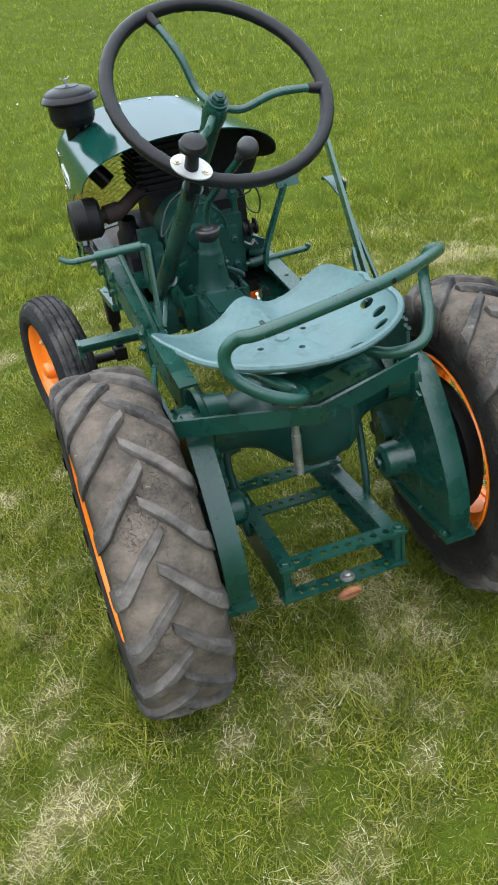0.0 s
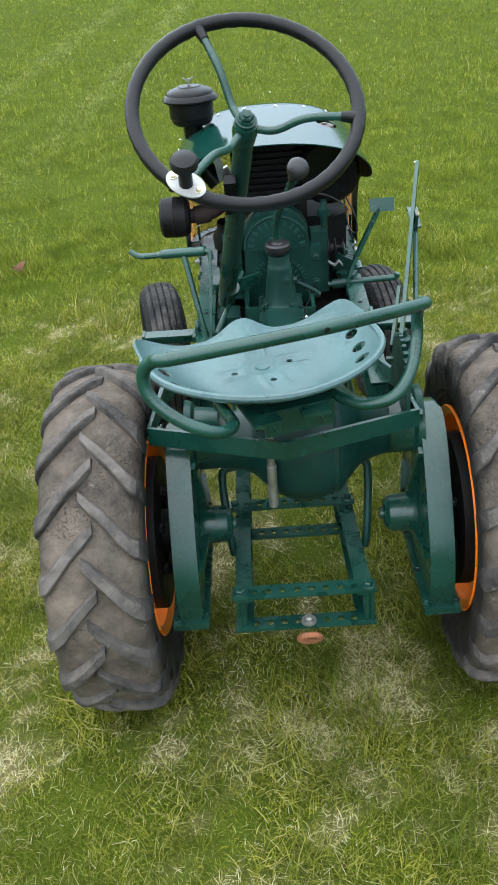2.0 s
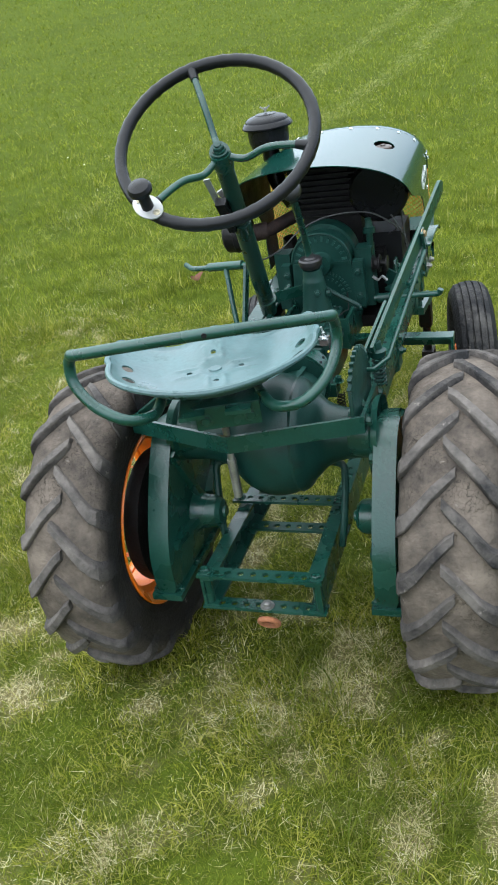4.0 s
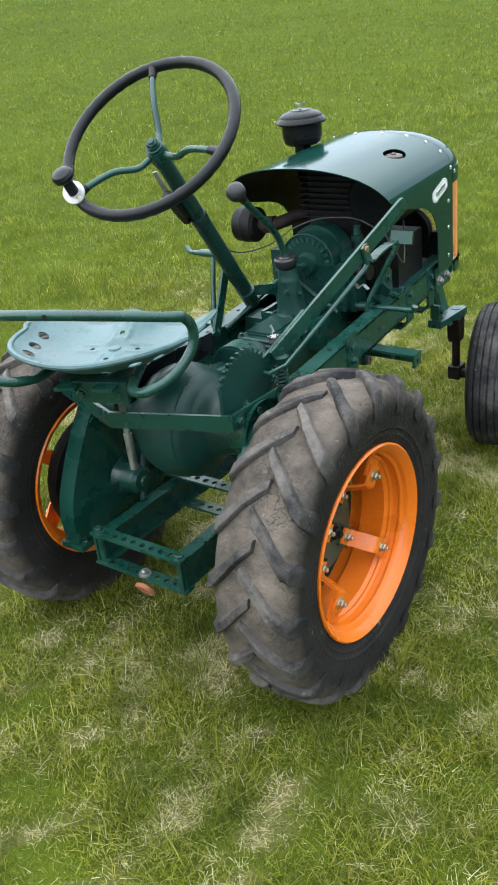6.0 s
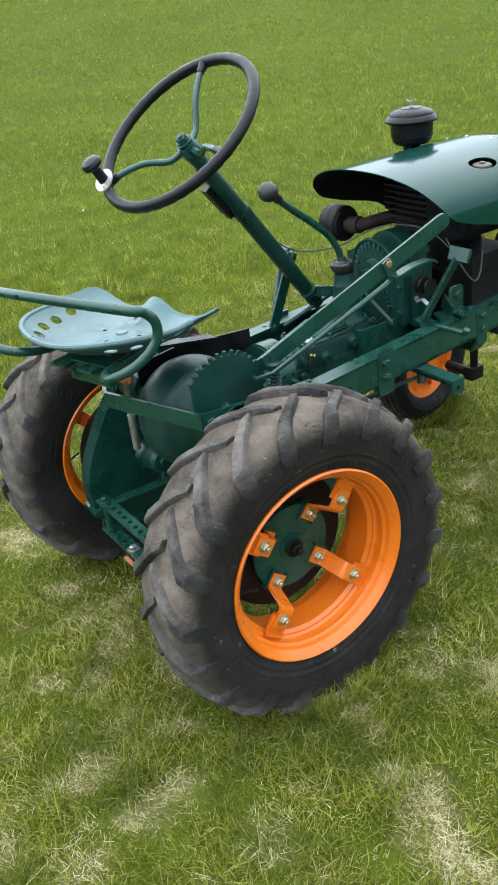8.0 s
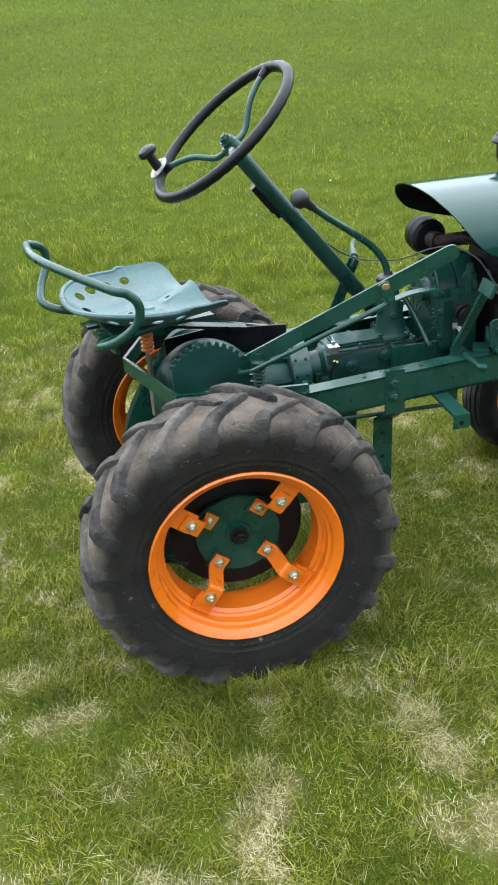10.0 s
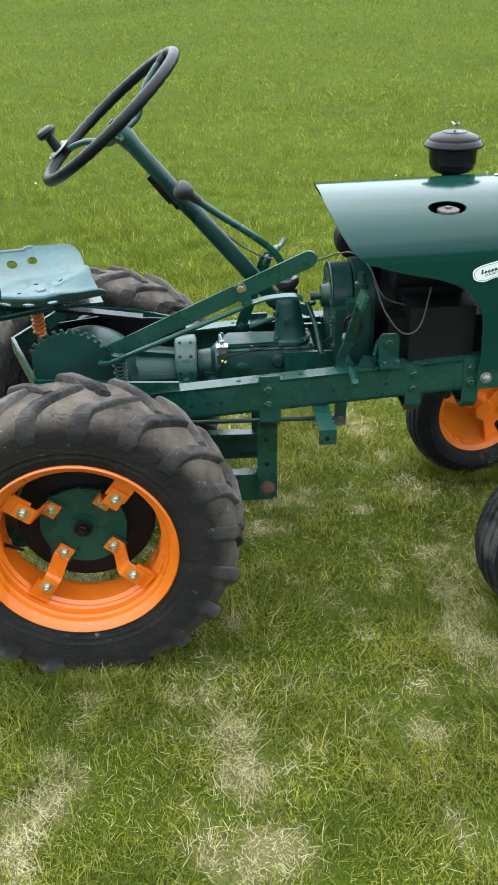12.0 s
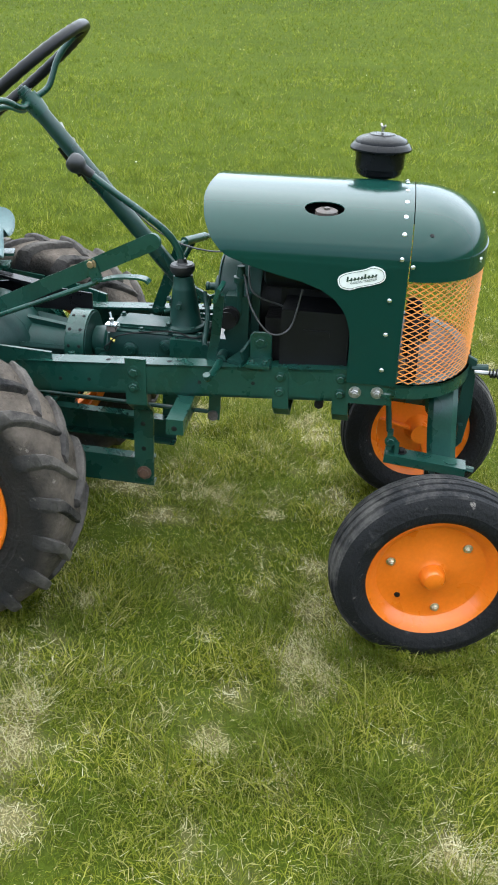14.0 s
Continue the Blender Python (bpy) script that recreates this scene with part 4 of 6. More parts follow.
tube(bm, curve([(-0.222, 0.445, 0.728), (-0.205, 0.405, 0.650), (-0.186, 0.368, 0.560)], 5), 0.0065, 10)
part("clutch_link", bm, M_GREEN, T, "thin green link rod to the clutch handle")
bolt(T, (-0.174, 0.363, 0.562), (1, 0, 0), 0.008, 0.006)

assembly(0.015, 0.012, -0.004)
# toothed quadrant and lift lever
bm = BM()
cy, cz, R = -0.022, 0.617, 0.088
pts = [(-0.1, 0.588)]
teeth = 16
for k in range(teeth):
    a0 = math.radians(151 - k * 10.2)
    for da, rr in ((0, R), (-2.2, R), (-2.8, R + 0.009), (-6.4, R + 0.009), (-7.2, R)):
        a = a0 + math.radians(da)
        pts.append((cy + rr * math.cos(a), cz + rr * math.sin(a)))
pts += [(0.066, 0.6), (0.06, 0.588)]
plate(bm, pts, "x", 0.166, 0.008, r=0.0008)
quad = part("quadrant", bm, M_CAST, T, "toothed green quadrant plate with a rough patch of old paint")
bolt(quad, (0.171, -0.03, 0.60), (1, 0, 0), 0.008, 0.006)
A, B = V(0.180, 0.068, 0.664), V(0.275, 0.471, 0.872)
bm = BM()
bar(bm, A, B, 0.007, 0.032, r=0.003)
bar(bm, A + V(-0.018, -0.008, -0.012), A.lerp(B, 0.28) + V(-0.013, 0, -0.004), 0.006, 0.028, r=0.002)
lathe(bm, [(-0.0036, 0), (-0.0036, 0.0155), (0.0036, 0.0155), (0.0036, 0)], o=B, axis=(1, -0.2, 0), seg=24)
lever = part("lift_lever", bm, M_GREEN, T, "long flat green implement lift lever")
P = V(0.247, 0.341, 0.814)
bolt(lever, P + V(0.004, 0, -0.002), (1, -0.2, 0), 0.0075, 0.006, M_BRASS)
bm = BM()
bar(bm, P + V(0.004, -0.004, 0.006), P + V(0.006, 0.012, -0.034), 0.005, 0.022, up=(0, 1, 0))
part("latch_pivot", bm, M_GREEN, lever)
bm = BM()
line = curve([P + V(0.006, 0.006, -0.030), P + V(0.008, 0.022, -0.030), P + V(0.010, 0.050, -0.022), P + V(0.013, 0.085, -0.018), P + V(0.015, 0.108, -0.019), P + V(0.016, 0.118, -0.026)], 5)
strip(bm, line, V(1, 0, 0), 0.022, 0.004)
part("finger_latch", bm, M_GREEN, lever, "curled strip finger latch")
bm = BM()
tube(bm, [P + V(0.004, 0.010, -0.036), P + V(0.004, -0.004, -0.043), A + V(0.028, 0.0, -0.012), A + V(0.004, -0.025, -0.024), A + V(-0.03, -0.02, -0.026)], 0.0052, 10)
part("latch_rod", bm, M_GREEN, lever, "thin green latch rod")
bm = BM()
coil = [V(0.185 + 0.012 * math.cos(k * 0.75), 0.085 + 0.012 * math.sin(k * 0.75), 0.585 + 0.001 * k) for k in range(70)]
tube(bm, coil, 0.0025, 6)
part("lift_spring", bm, M_CAST, lever)
bm = BM()
lathe(bm, [(0, 0.0), (0, 0.016), (0.012, 0.018), (0.016, 0.01), (0.03, 0.009), (0.03, 0)], o=(0.185, 0.085, 0.65), axis=(0, 0, 1), seg=14)
part("spring_seat", bm, M_CAST, lever)

assembly(0.012, 0.009, -0.014)
# brake pedal
bm = BM()
strip(bm, curve([(0.213, 0.588, 0.768), (0.160, 0.572, 0.665), (0.138, 0.560, 0.615), (0.136, 0.556, 0.575)], 6), V(0, 1, 0), 0.020, 0.008)
pedal = part("brake_pedal", bm, M_GREEN, T, "green foot pedal with a flat pad")
bm = BM()
box(bm, (0.219, 0.588, 0.775), (0.056, 0.008, 0.030), Matrix.Rotation(-0.35, 4, "X"), 0.004)
part("pad", bm, M_GREEN, pedal)
bm = BM()
tube(bm, rounded([(0.09, 0.578, 0.595), (0.20, 0.578, 0.599), (0.252, 0.573, 0.602), (0.256, 0.572, 0.613)], 0.010), 0.0075, 12)
part("pedal_shaft", bm, M_GREEN, T, "bent round pedal shaft")
bm = BM()
tube(bm, [(0.10, 0.578, 0.595), (0.14, 0.578, 0.597)], 0.012, 14)
part("shaft_bushing", bm, M_CAST, T)
assembly(-0.004, 0.008, 0)
# small angle brackets on the rail
bm = BM()
box(bm, (0.172, 0.665, rail_top(0.665) + 0.004), (0.05, 0.05, 0.006), None, 0.0015)
plate(bm, [(0.642, 0.588), (0.688, 0.588), (0.688, 0.645), (0.68, 0.654), (0.65, 0.654), (0.642, 0.645)], "x", 0.152, 0.006, r=0.0015)
part("engine_mount", bm, M_GREEN, T, "green angle engine mount")
bolt(T, (0.155, 0.665, 0.632), (1, 0, 0), 0.010, 0.006)
for y in (0.65, 0.68):
    bolt(T, (0.18, y, rail_top(y) + 0.007), (0, 0, 1), 0.006, 0.005)
bm = BM()
bar(bm, (0.176, 0.612, rail_top(0.612) + 0.004), (0.135, 0.630, rail_top(0.63) + 0.006), 0.034, 0.008)
bar(bm, (0.172, 0.630, rail_top(0.63) + 0.012), (0.130, 0.646, rail_top(0.64) + 0.030), 0.006, 0.040)
part("stop_bracket", bm, M_CAST, T)

assembly()
# pressed steel pan seat, turned on its post
SEAT = V(-0.064, -0.099, 0.713)
ST = Matrix.Translation(SEAT) @ Matrix.Rotation(radians(17), 4, "Z")
GUARD = Matrix.Translation(SEAT + V(-0.020, -0.002, 0.008)) @ Matrix.Rotation(radians(24.5), 4, "Z") @ Matrix.Rotation(radians(2.5), 4, "Y")


def seat_edge(a):
    """Outline of the pan at the angle a (degrees, 90 is forward)."""
    c, s = math.cos(radians(a)), math.sin(radians(a))
    if s < 0:
        r = (abs(c / 0.190) ** 2.3 + abs(s / 0.190) ** 2.3) ** (-1 / 2.3)
        return V(r * c, r * s, 0)
    # nearly straight front edge with two horns
    r = (abs(c / 0.195) ** 7 + abs(s / 0.126) ** 7) ** (-1 / 7)
    return V(r * c, r * s * (0.90 + 0.12 * min(1.0, abs(r * c) / 0.17)), 0)


def seat_z(x, y):
    """Height of the pan: flat floor, raised back and sides, pommel and two thigh hollows in front."""
    rb = math.hypot(x / 0.190, min(0.0, y) / 0.190)
    z = 0.044 * max(0.0, (rb - 0.50) / 0.50) ** 1.8 * (1.0 if y < 0.02 else max(0.9, 1 - (y - 0.02) / 0.4))
    fr = max(0.0, min(1.0, (y - 0.01) / 0.10))
    z += fr * (0.034 * math.exp(-((x / 0.040) ** 2)) + 0.006)
    z += 0.0032 * math.exp(-(((math.hypot(x, y) - 0.031) / 0.006) ** 2))
    for a in (4, 94, 184, 274):
        u = (math.cos(radians(a)), math.sin(radians(a)))
        al, ac = x * u[0] + y * u[1], -x * u[1] + y * u[0]
        if 0.03 < al < 0.075:
            z += 0.0026 * math.exp(-(((abs(ac) - 0.016) / 0.004) ** 2))
    return z


bm = BM()
NA, NR = 120, 26
grid = []
for i in range(NR + 1):
    f = i / NR
    row = []
    for k in range(NA):
        p = seat_edge(360 * k / NA) * f
        row.append(V(p.x, p.y, seat_z(p.x, p.y) + (0.004 * ((f - 0.93) / 0.07) if f > 0.93 else 0)))
    grid.append(row)
vt = [[bm.verts.new(p) for p in row] for row in grid[1:]]
c0 = bm.verts.new(grid[0][0])
for k in range(NA):
    bm.faces.new((c0, vt[0][k], vt[0][(k + 1) % NA]))
for i in range(NR - 1):
    for k in range(NA):
        bm.faces.new((vt[i][k], vt[i][(k + 1) % NA], vt[i + 1][(k + 1) % NA], vt[i + 1][k]))
bmesh.ops.recalc_face_normals(bm, faces=bm.faces)
bmesh.ops.solidify(bm, geom=bm.faces[:], thickness=0.003)
seat = part("seat", bm, M_SEAT, T, "worn teal-green pressed steel pan seat with round holes", angle=50)
seat.matrix_basis = ST
cb = BM()
for ang, f, r in ((196, 0.84, 0.013), (213, 0.85, 0.0135), (230, 0.85, 0.0135), (310, 0.85, 0.0135), (327, 0.85, 0.0135), (344, 0.84, 0.013), (2, 0.84, 0.012), (178, 0.84, 0.012), (250, 0.74, 0.011), (290, 0.74, 0.0115)):
    p = seat_edge(ang) * f
    nrm = V(-(seat_z(p.x + 0.004, p.y) - seat_z(p.x - 0.004, p.y)) / 0.008, -(seat_z(p.x, p.y + 0.004) - seat_z(p.x, p.y - 0.004)) / 0.008, 1).normalized()
    lathe(cb, [(-0.015, 0), (-0.015, r), (0.015, r), (0.015, 0)], o=(p.x, p.y, seat_z(p.x, p.y)), axis=nrm, seg=20)
for ang in (4, 94, 184, 274):
    lathe(cb, [(-0.015, 0), (-0.015, 0.0055), (0.035, 0.0055), (0.035, 0)], o=(0.049 * math.cos(radians(ang)), 0.049 * math.sin(radians(ang)), 0), axis=(0, 0, 1), seg=14)
cut(seat, cb)
bm = BM()
edge = [grid[NR][k] for k in range(NA)]
tube(bm, [p + V(0, 0, -0.001) for p in edge], [0.0060 if math.sin(2 * math.pi * k / NA) < 0.1 else 0.0022 for k in range(NA)], 8, closed=True)
part("rolled_rim", bm, M_SEAT, seat)
bm = BM()
lathe(bm, [(0, 0.02), (0.0015, 0.0185), (0.002, 0.0125), (0.0045, 0.0115), (0.005, 0.0)], o=(0, 0, 0.0015), axis=(0, 0, 1), seg=24)
part("seat_bolt", bm, M_SEAT, seat)
# guard rail round the back of the seat
bm = BM()
rl = []
for s in (-1, 1):
    q = [V(s * 0.08, 0.0, -0.026), V(s * 0.09, -0.10, -0.026), V(s * 0.105, -0.175, -0.024), V(s * 0.145, -0.205, -0.012), V(s * 0.19, -0.185, 0.012), V(s * 0.220, -0.155, 0.052), V(s * 0.224, -0.147, 0.092), V(s * 0.214, -0.165, 0.122)]
    lift = 0.024 if s < 0 else 0.008
    rl.append([p + V(0, 0.4 * lift * (1 if i > 1 else 0), lift * (0.3, 0.5, 0.9, 1.0, 0.9, 0.5, 0.2, 0.0)[i]) for i, p in enumerate(q)])
path_ = rl[0] + [V(-0.19, -0.195, 0.138), V(0, -0.245, 0.158), V(0.19, -0.195, 0.136)] + rl[1][::-1]
tube(bm, curve(path_, 6), 0.0097, 14)
guard = part("seat_guard", bm, M_GREEN, T, "bent teal tubular guard rail behind the seat")
guard.matrix_basis = GUARD
for x in (-0.16, 0.0, 0.16):
    bm = BM()
    lathe(bm, [(0, 0.0045), (0.0008, 0.004), (0.0008, 0)], o=(x, -0.2555 + abs(x) * 0.27, 0.159 - abs(x) * 0.09), axis=(0, -1, 0.1), seg=10)
    part("rail_hole", bm, M_SOOT_SHADE, guard)
# seat spring bars, bracket and coil
bm = BM()
for x in (-0.05, 0.05):
    bar(bm, (x, 0.13, -0.025), (x * 0.8, -0.15, -0.018), 0.045, 0.007)
box(bm, (0.02, -0.118, -0.036), (0.115, 0.010, 0.042), None, 0.003)
box(bm, (0.02, -0.085, -0.018), (0.115, 0.07, 0.008), None, 0.002)
sb = part("seat_bracket", bm, M_GREEN, T, "green flat-bar seat support bracket")
sb.matrix_basis = ST
for x in (-0.04, 0.04):
    bolt(sb, (x + 0.02, -0.123, -0.038), (0, -1, 0), 0.009, 0.007)
assembly(-0.022, 0.028, -0.024)
bm = BM()
bar(bm, (-0.06, 0.10, 0.656), (-0.05, -0.10, 0.692), 0.032, 0.007)
plate(bm, [(-0.10, 0.60), (-0.10, 0.652), (0.0, 0.664), (0.20, 0.648), (0.20, 0.60)], "x", -0.06, 0.006, r=0.001)
part("seat_spring_bar", bm, M_BLACK, T, "dark flat seat spring bars over the axle")
bm = BM()
coil = [V(-0.039 + 0.0125 * math.cos(k * 0.55), -0.143 + 0.0125 * math.sin(k * 0.55), 0.633 + 0.00085 * k) for k in range(80)]
tube(bm, coil, 0.0036, 8)
part("seat_coil_spring", bm, M_ORANGE, T, "orange coil spring under the seat")
bm = BM()
tube(bm, [(-0.039, -0.143, 0.47), (-0.039, -0.143, 0.71)], 0.007, 12)
tube(bm, [(-0.039, -0.143, 0.47), (-0.039, -0.143, 0.555)], 0.009, 12)
part("spring_rod", bm, M_STEEL, T, "bare steel rod through the cross bar")

assembly(-0.010, 0.032, -0.031)
# drawbar frame
DX = -0.008
bm = BM()
for s in (-1, 1):
    xr, xf = DX + s * 0.125, DX - 0.01 + s * 0.118
    for dz, w, h in ((0, 0.006, 0.072), (0.033, 0.03, 0.006), (-0.033, 0.03, 0.006)):
        off = -s * (w / 2)
        bar(bm, (xr + off, -0.235, 0.298 + dz), (xf + off, 0.385, 0.278 + dz), w, h)
drawbar = part("drawbar_frame", bm, M_GREEN, T, "low green channel drawbar frame under the axle")


def holed_bar(name, x0, x1, y, z, w, h, n, parent):
    bm = BM()
    box(bm, ((x0 + x1) / 2, y, z), (x1 - x0, w, h), None, 0.0015)
    ob = part(name, bm, M_GREEN, parent, "green flat bar drilled with a row of holes")
    cb = BM()
    step = (x1 - x0 - 0.05) / n
    for k in range(n):
        lathe(cb, [(-0.01, 0), (-0.01, 0.0072), (0.01, 0.0072), (0.01, 0)], o=(x0 + 0.025 + step * (k + 0.5), y, z), axis=(0, 0, 1), seg=12)
    return cut(ob, cb)


xl, xr = DX - 0.130, DX + 0.130
holed_bar("drilled_bar", xl, xr, -0.222, 0.338, 0.032, 0.006, 8, drawbar)
holed_bar("drilled_bar", xl, xr, -0.222, 0.261, 0.032, 0.006, 8, drawbar)
holed_bar("drilled_bar", xl - 0.01, xr - 0.01, 0.05, 0.338, 0.032, 0.006, 8, drawbar)
holed_bar("drilled_bar", xl - 0.01, xr - 0.01, 0.05, 0.262, 0.032, 0.006, 8, drawbar)
for x in (xl + 0.014, xr - 0.014):
    bm = BM()
    tube(bm, [(x, -0.222, 0.262), (x, -0.222, 0.336)], 0.010, 12)
    part("spacer", bm, M_GREEN, drawbar)
for x in (xl + 0.014, xr - 0.014):
    bolt(drawbar, (x, -0.222, 0.341), (0, 0, 1), 0.010, 0.007)
    bolt(drawbar, (x - 0.01, 0.05, 0.341), (0, 0, 1), 0.009, 0.006)
bm = BM()
lathe(bm, [(0, 0.0), (0, 0.0145), (0.003, 0.014), (0.004, 0.009), (0.010, 0.0085), (0.013, 0.004), (0.0135, 0.0)], o=(DX + 0.006, -0.225, 0.264), axis=(0, 0, 1), seg=20)
hook = part("hitch_pin", bm, M_STEEL, drawbar, "bare steel hitch pin")
bm = BM()
ring = [V(DX + 0.006 + 0.019 * math.cos(t), -0.232 - 0.010 * math.sin(t), 0.228 + 0.017 * math.sin(t)) for t in (2 * math.pi * k / 28 for k in range(28))]
tube(bm, ring, 0.006, 10, closed=True)
part("hitch_ring", bm, M_RING, hook, "rusted hitch ring")
for s in (-1, 1):
    bm = BM()
    x = DX + s * 0.142
    tube(bm, rounded([(x - s * 0.03, 0.0, 0.47), (x, -0.005, 0.468), (x, -0.02, 0.42), (x - s * 0.006, -0.05, 0.34), (x - s * 0.012, -0.06, 0.30)], 0.015), 0.008, 10)
    part("drop_link", bm, M_CAST, drawbar, "bent rod drop link")


assembly(-0.006, 0.004, 0)
# hangers from the rail to the drawbar
def hanger(side):
    bm = BM()
    y, x0, x1 = 0.405, side * 0.190, side * 0.126
    bar(bm, (x0, y, rail_top(y) + 0.012), (x0, y + 0.001, 0.475), 0.007, 0.046, up=(0, 1, 0))
    bar(bm, (x0, y + 0.001, 0.478), (x1, y - 0.003, 0.43), 0.007, 0.046, up=(0, 1, 0))
    bar(bm, (x1, y - 0.003, 0.434), (x1, y - 0.006, 0.238), 0.007, 0.046, up=(0, 1, 0))
    h = part("hanger", bm, M_GREEN, T, "cranked green hanger plate below the rail")
    bolt(h, (x0 + side * 0.004, 0.402, rail_top(0.4) - 0.018), (side, 0, 0), 0.010, 0.007)
    bolt(h, (x0 + side * 0.004, 0.402, rail_top(0.4) - 0.052), (side, 0, 0), 0.010, 0.007, stud=0.006)
    bolt(h, (x1 + side * 0.004, 0.400, 0.266), (side, 0, 0), 0.012, 0.006, M_RUSTY)
    for z in (0.395, 0.33):
        bm = BM()
        lathe(bm, [(0, 0.006), (0.0006, 0.005), (0.0006, 0)], o=(x1 + side * 0.0036, 0.400, z), axis=(side, 0, 0), seg=10)
        part("bolt_hole", bm, M_SOOT_SHADE, h)
    return h


both_sides(hanger, 1)


def cradle(side, y):
    """U-strap bolted to the rail that carries the engine pan."""
    bm = BM()
    x0 = side * 0.190
    bar(bm, (x0, y, rail_top(y) + 0.004), (x0, y + 0.004, 0.500), 0.006, 0.034, up=(0, 1, 0))
    bar(bm, (x0, y + 0.004, 0.503), (side * 0.168, y + 0.006, 0.478), 0.006, 0.034, up=(0, 1, 0))
    bar(bm, (side * 0.171, y + 0.006, 0.480), (side * 0.02, y + 0.006, 0.476), 0.034, 0.006)
    c = part("cradle_strap", bm, M_GREEN, T, "green U-strap bolted under the rail")
    for dz in (-0.018, -0.052):
        bolt(c, (x0 + side * 0.0035, y + 0.001, rail_top(y) + dz), (side, 0, 0), 0.008, 0.006)


for y in (0.716, 0.842):
    both_sides(cradle, 1, y)
bm = BM()
plate(bm, [(0.60, 0.50), (0.95, 0.51), (0.95, 0.535), (0.60, 0.53)], "x", 0.0, 0.30, r=0.006)
tube(bm, [(0.155, 0.80, 0.508), (0.172, 0.80, 0.508)], 0.010, 12)
part("engine_pan", bm, M_SOOT_SHADE, T, "sooty black engine pan")
bm = BM()
tube(bm, [(0.13, 0.12, 0.452), (0.13, 0.56, 0.444)], 0.005, 10)
part("brake_rod", bm, M_CAST, T)
bm = BM()
tube(bm, [(-0.13, 0.12, 0.452), (-0.13, 0.56, 0.444)], 0.005, 10)
part("brake_rod", bm, M_CAST, T)

assembly(0.016, 0.008, 0.002)
# step bar across the frame
bm = BM()
bar(bm, (-0.36, 0.506, 0.512), (0.278, 0.514, 0.500), 0.036, 0.006)
bar(bm, (-0.36, 0.521, 0.498), (0.278, 0.529, 0.486), 0.006, 0.03)
bar(bm, (0.281, 0.496, 0.487), (0.281, 0.532, 0.487), 0.006, 0.034)
bar(bm, (-0.363, 0.488, 0.500), (-0.363, 0.524, 0.500), 0.006, 0.036)
part("step_bar", bm, M_GREEN, T, "green angle-iron foot step bar across the frame")
bm = BM()
lathe(bm, [(0, 0.006), (0.0006, 0.005), (0.0006, 0)], o=(0.2845, 0.513, 0.484), axis=(1, 0, 0), seg=10)
part("bolt_hole", bm, M_SOOT_SHADE, T)
assembly()
for s in (-1, 1):
    bm = BM()
    bar(bm, (s * 0.130, 0.575, 0.525), (s * 0.134, 0.571, 0.432), 0.007, 0.026, up=(0, 1, 0))
    arm = part("shaft_arm", bm, M_GREEN, T, "flat green arm below the rail")
    bm = BM()
    lathe(bm, [(0, 0), (0, 0.0115), (0.006, 0.0115), (0.006, 0.0065), (0.002, 0.0065), (0.002, 0)], o=(s * 0.1375, 0.570, 0.443), axis=(s, 0, 0), seg=20)
    part("bushing", bm, M_CAP, arm, "pale worn bushing")


assembly()
# ---- hood, nose and engine ----
HW, ZS, HH, NP = 0.2250, 0.850, 0.105, 2.3
HOOD = Matrix.Translation((-0.022, 0.012, -0.023))


def arch_point(th):
    """Point (x, z) of the hood's section, th from 0 (side) to 90 degrees (top)."""
    c, s = math.cos(radians(th)), math.sin(radians(th))
    return HW * c ** (2 / NP), ZS + HH * s ** (2 / NP)


EDGE = [(0.956, 0.525), (0.945, 0.527), (0.935, 0.533), (0.912, 0.545), (0.885, 0.562), (0.862, 0.583), (0.845, 0.61), (0.832, 0.65), (0.82, 0.70), (0.81, 0.745), (0.797, 0.782), (0.78, 0.809), (0.757, 0.829), (0.73, 0.841), (0.70, 0.846), (0.60, 0.847)]


def flare(y):
    """The hood widens a little towards its rear edge."""
    return 1 + 0.085 * (0.945 - y)


def hood_rear(z):
    for (z0, y0), (z1, y1) in zip(EDGE, EDGE[1:]):
        if z1 <= z <= z0:
            return y0 + (y1 - y0) * (z0 - z) / (z0 - z1)
    return EDGE[0][1] if z > EDGE[0][0] else EDGE[-1][1]


bm = BM()
sec = []
zb = 0.606
for z in (0.606, 0.65, 0.69, 0.705, 0.72, 0.735, 0.748, 0.76, 0.77, 0.779, 0.788, 0.796, 0.803, 0.81, 0.816, 0.822, 0.828, 0.834, 0.84, 0.846, 0.853):
    sec.append((HW, z))
for th in (1, 3, 6, 10, 15, 20, 26, 32, 38, 45, 52, 59, 66, 73, 80, 86):
    sec.append(arch_point(th))
sec = sec + [(0.0, ZS + HH)] + [(-x, z) for x, z in sec[::-1]]
NC = 30
rows = []
for x, z in sec:
    y0 = hood_rear(z)
    rows.append([bm.verts.new((x * flare(y0 + (0.945 - y0) * k / NC), y0 + (0.945 - y0) * k / NC, z + 0.008 * (y0 + (0.945 - y0) * k / NC - 0.945) * (1 if z > 0.85 else 0))) for k in range(NC + 1)])
for a, b in zip(rows, rows[1:]):
    for k in range(NC):
        bm.faces.new((a[k], a[k + 1], b[k + 1], b[k]))
bmesh.ops.recalc_face_normals(bm, faces=bm.faces)
bmesh.ops.solidify(bm, geom=bm.faces[:], thickness=0.0022)
# inner faces get the black: the shade under the hood put into the colour
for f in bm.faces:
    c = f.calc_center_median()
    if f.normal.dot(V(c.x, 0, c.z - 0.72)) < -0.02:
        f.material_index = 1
hood = part("hood", bm, [M_HOOD, M_SOOT_SHADE], T, "glossy dark green sheet-metal engine hood", angle=40)
hood.matrix_basis = HOOD
cb = BM()
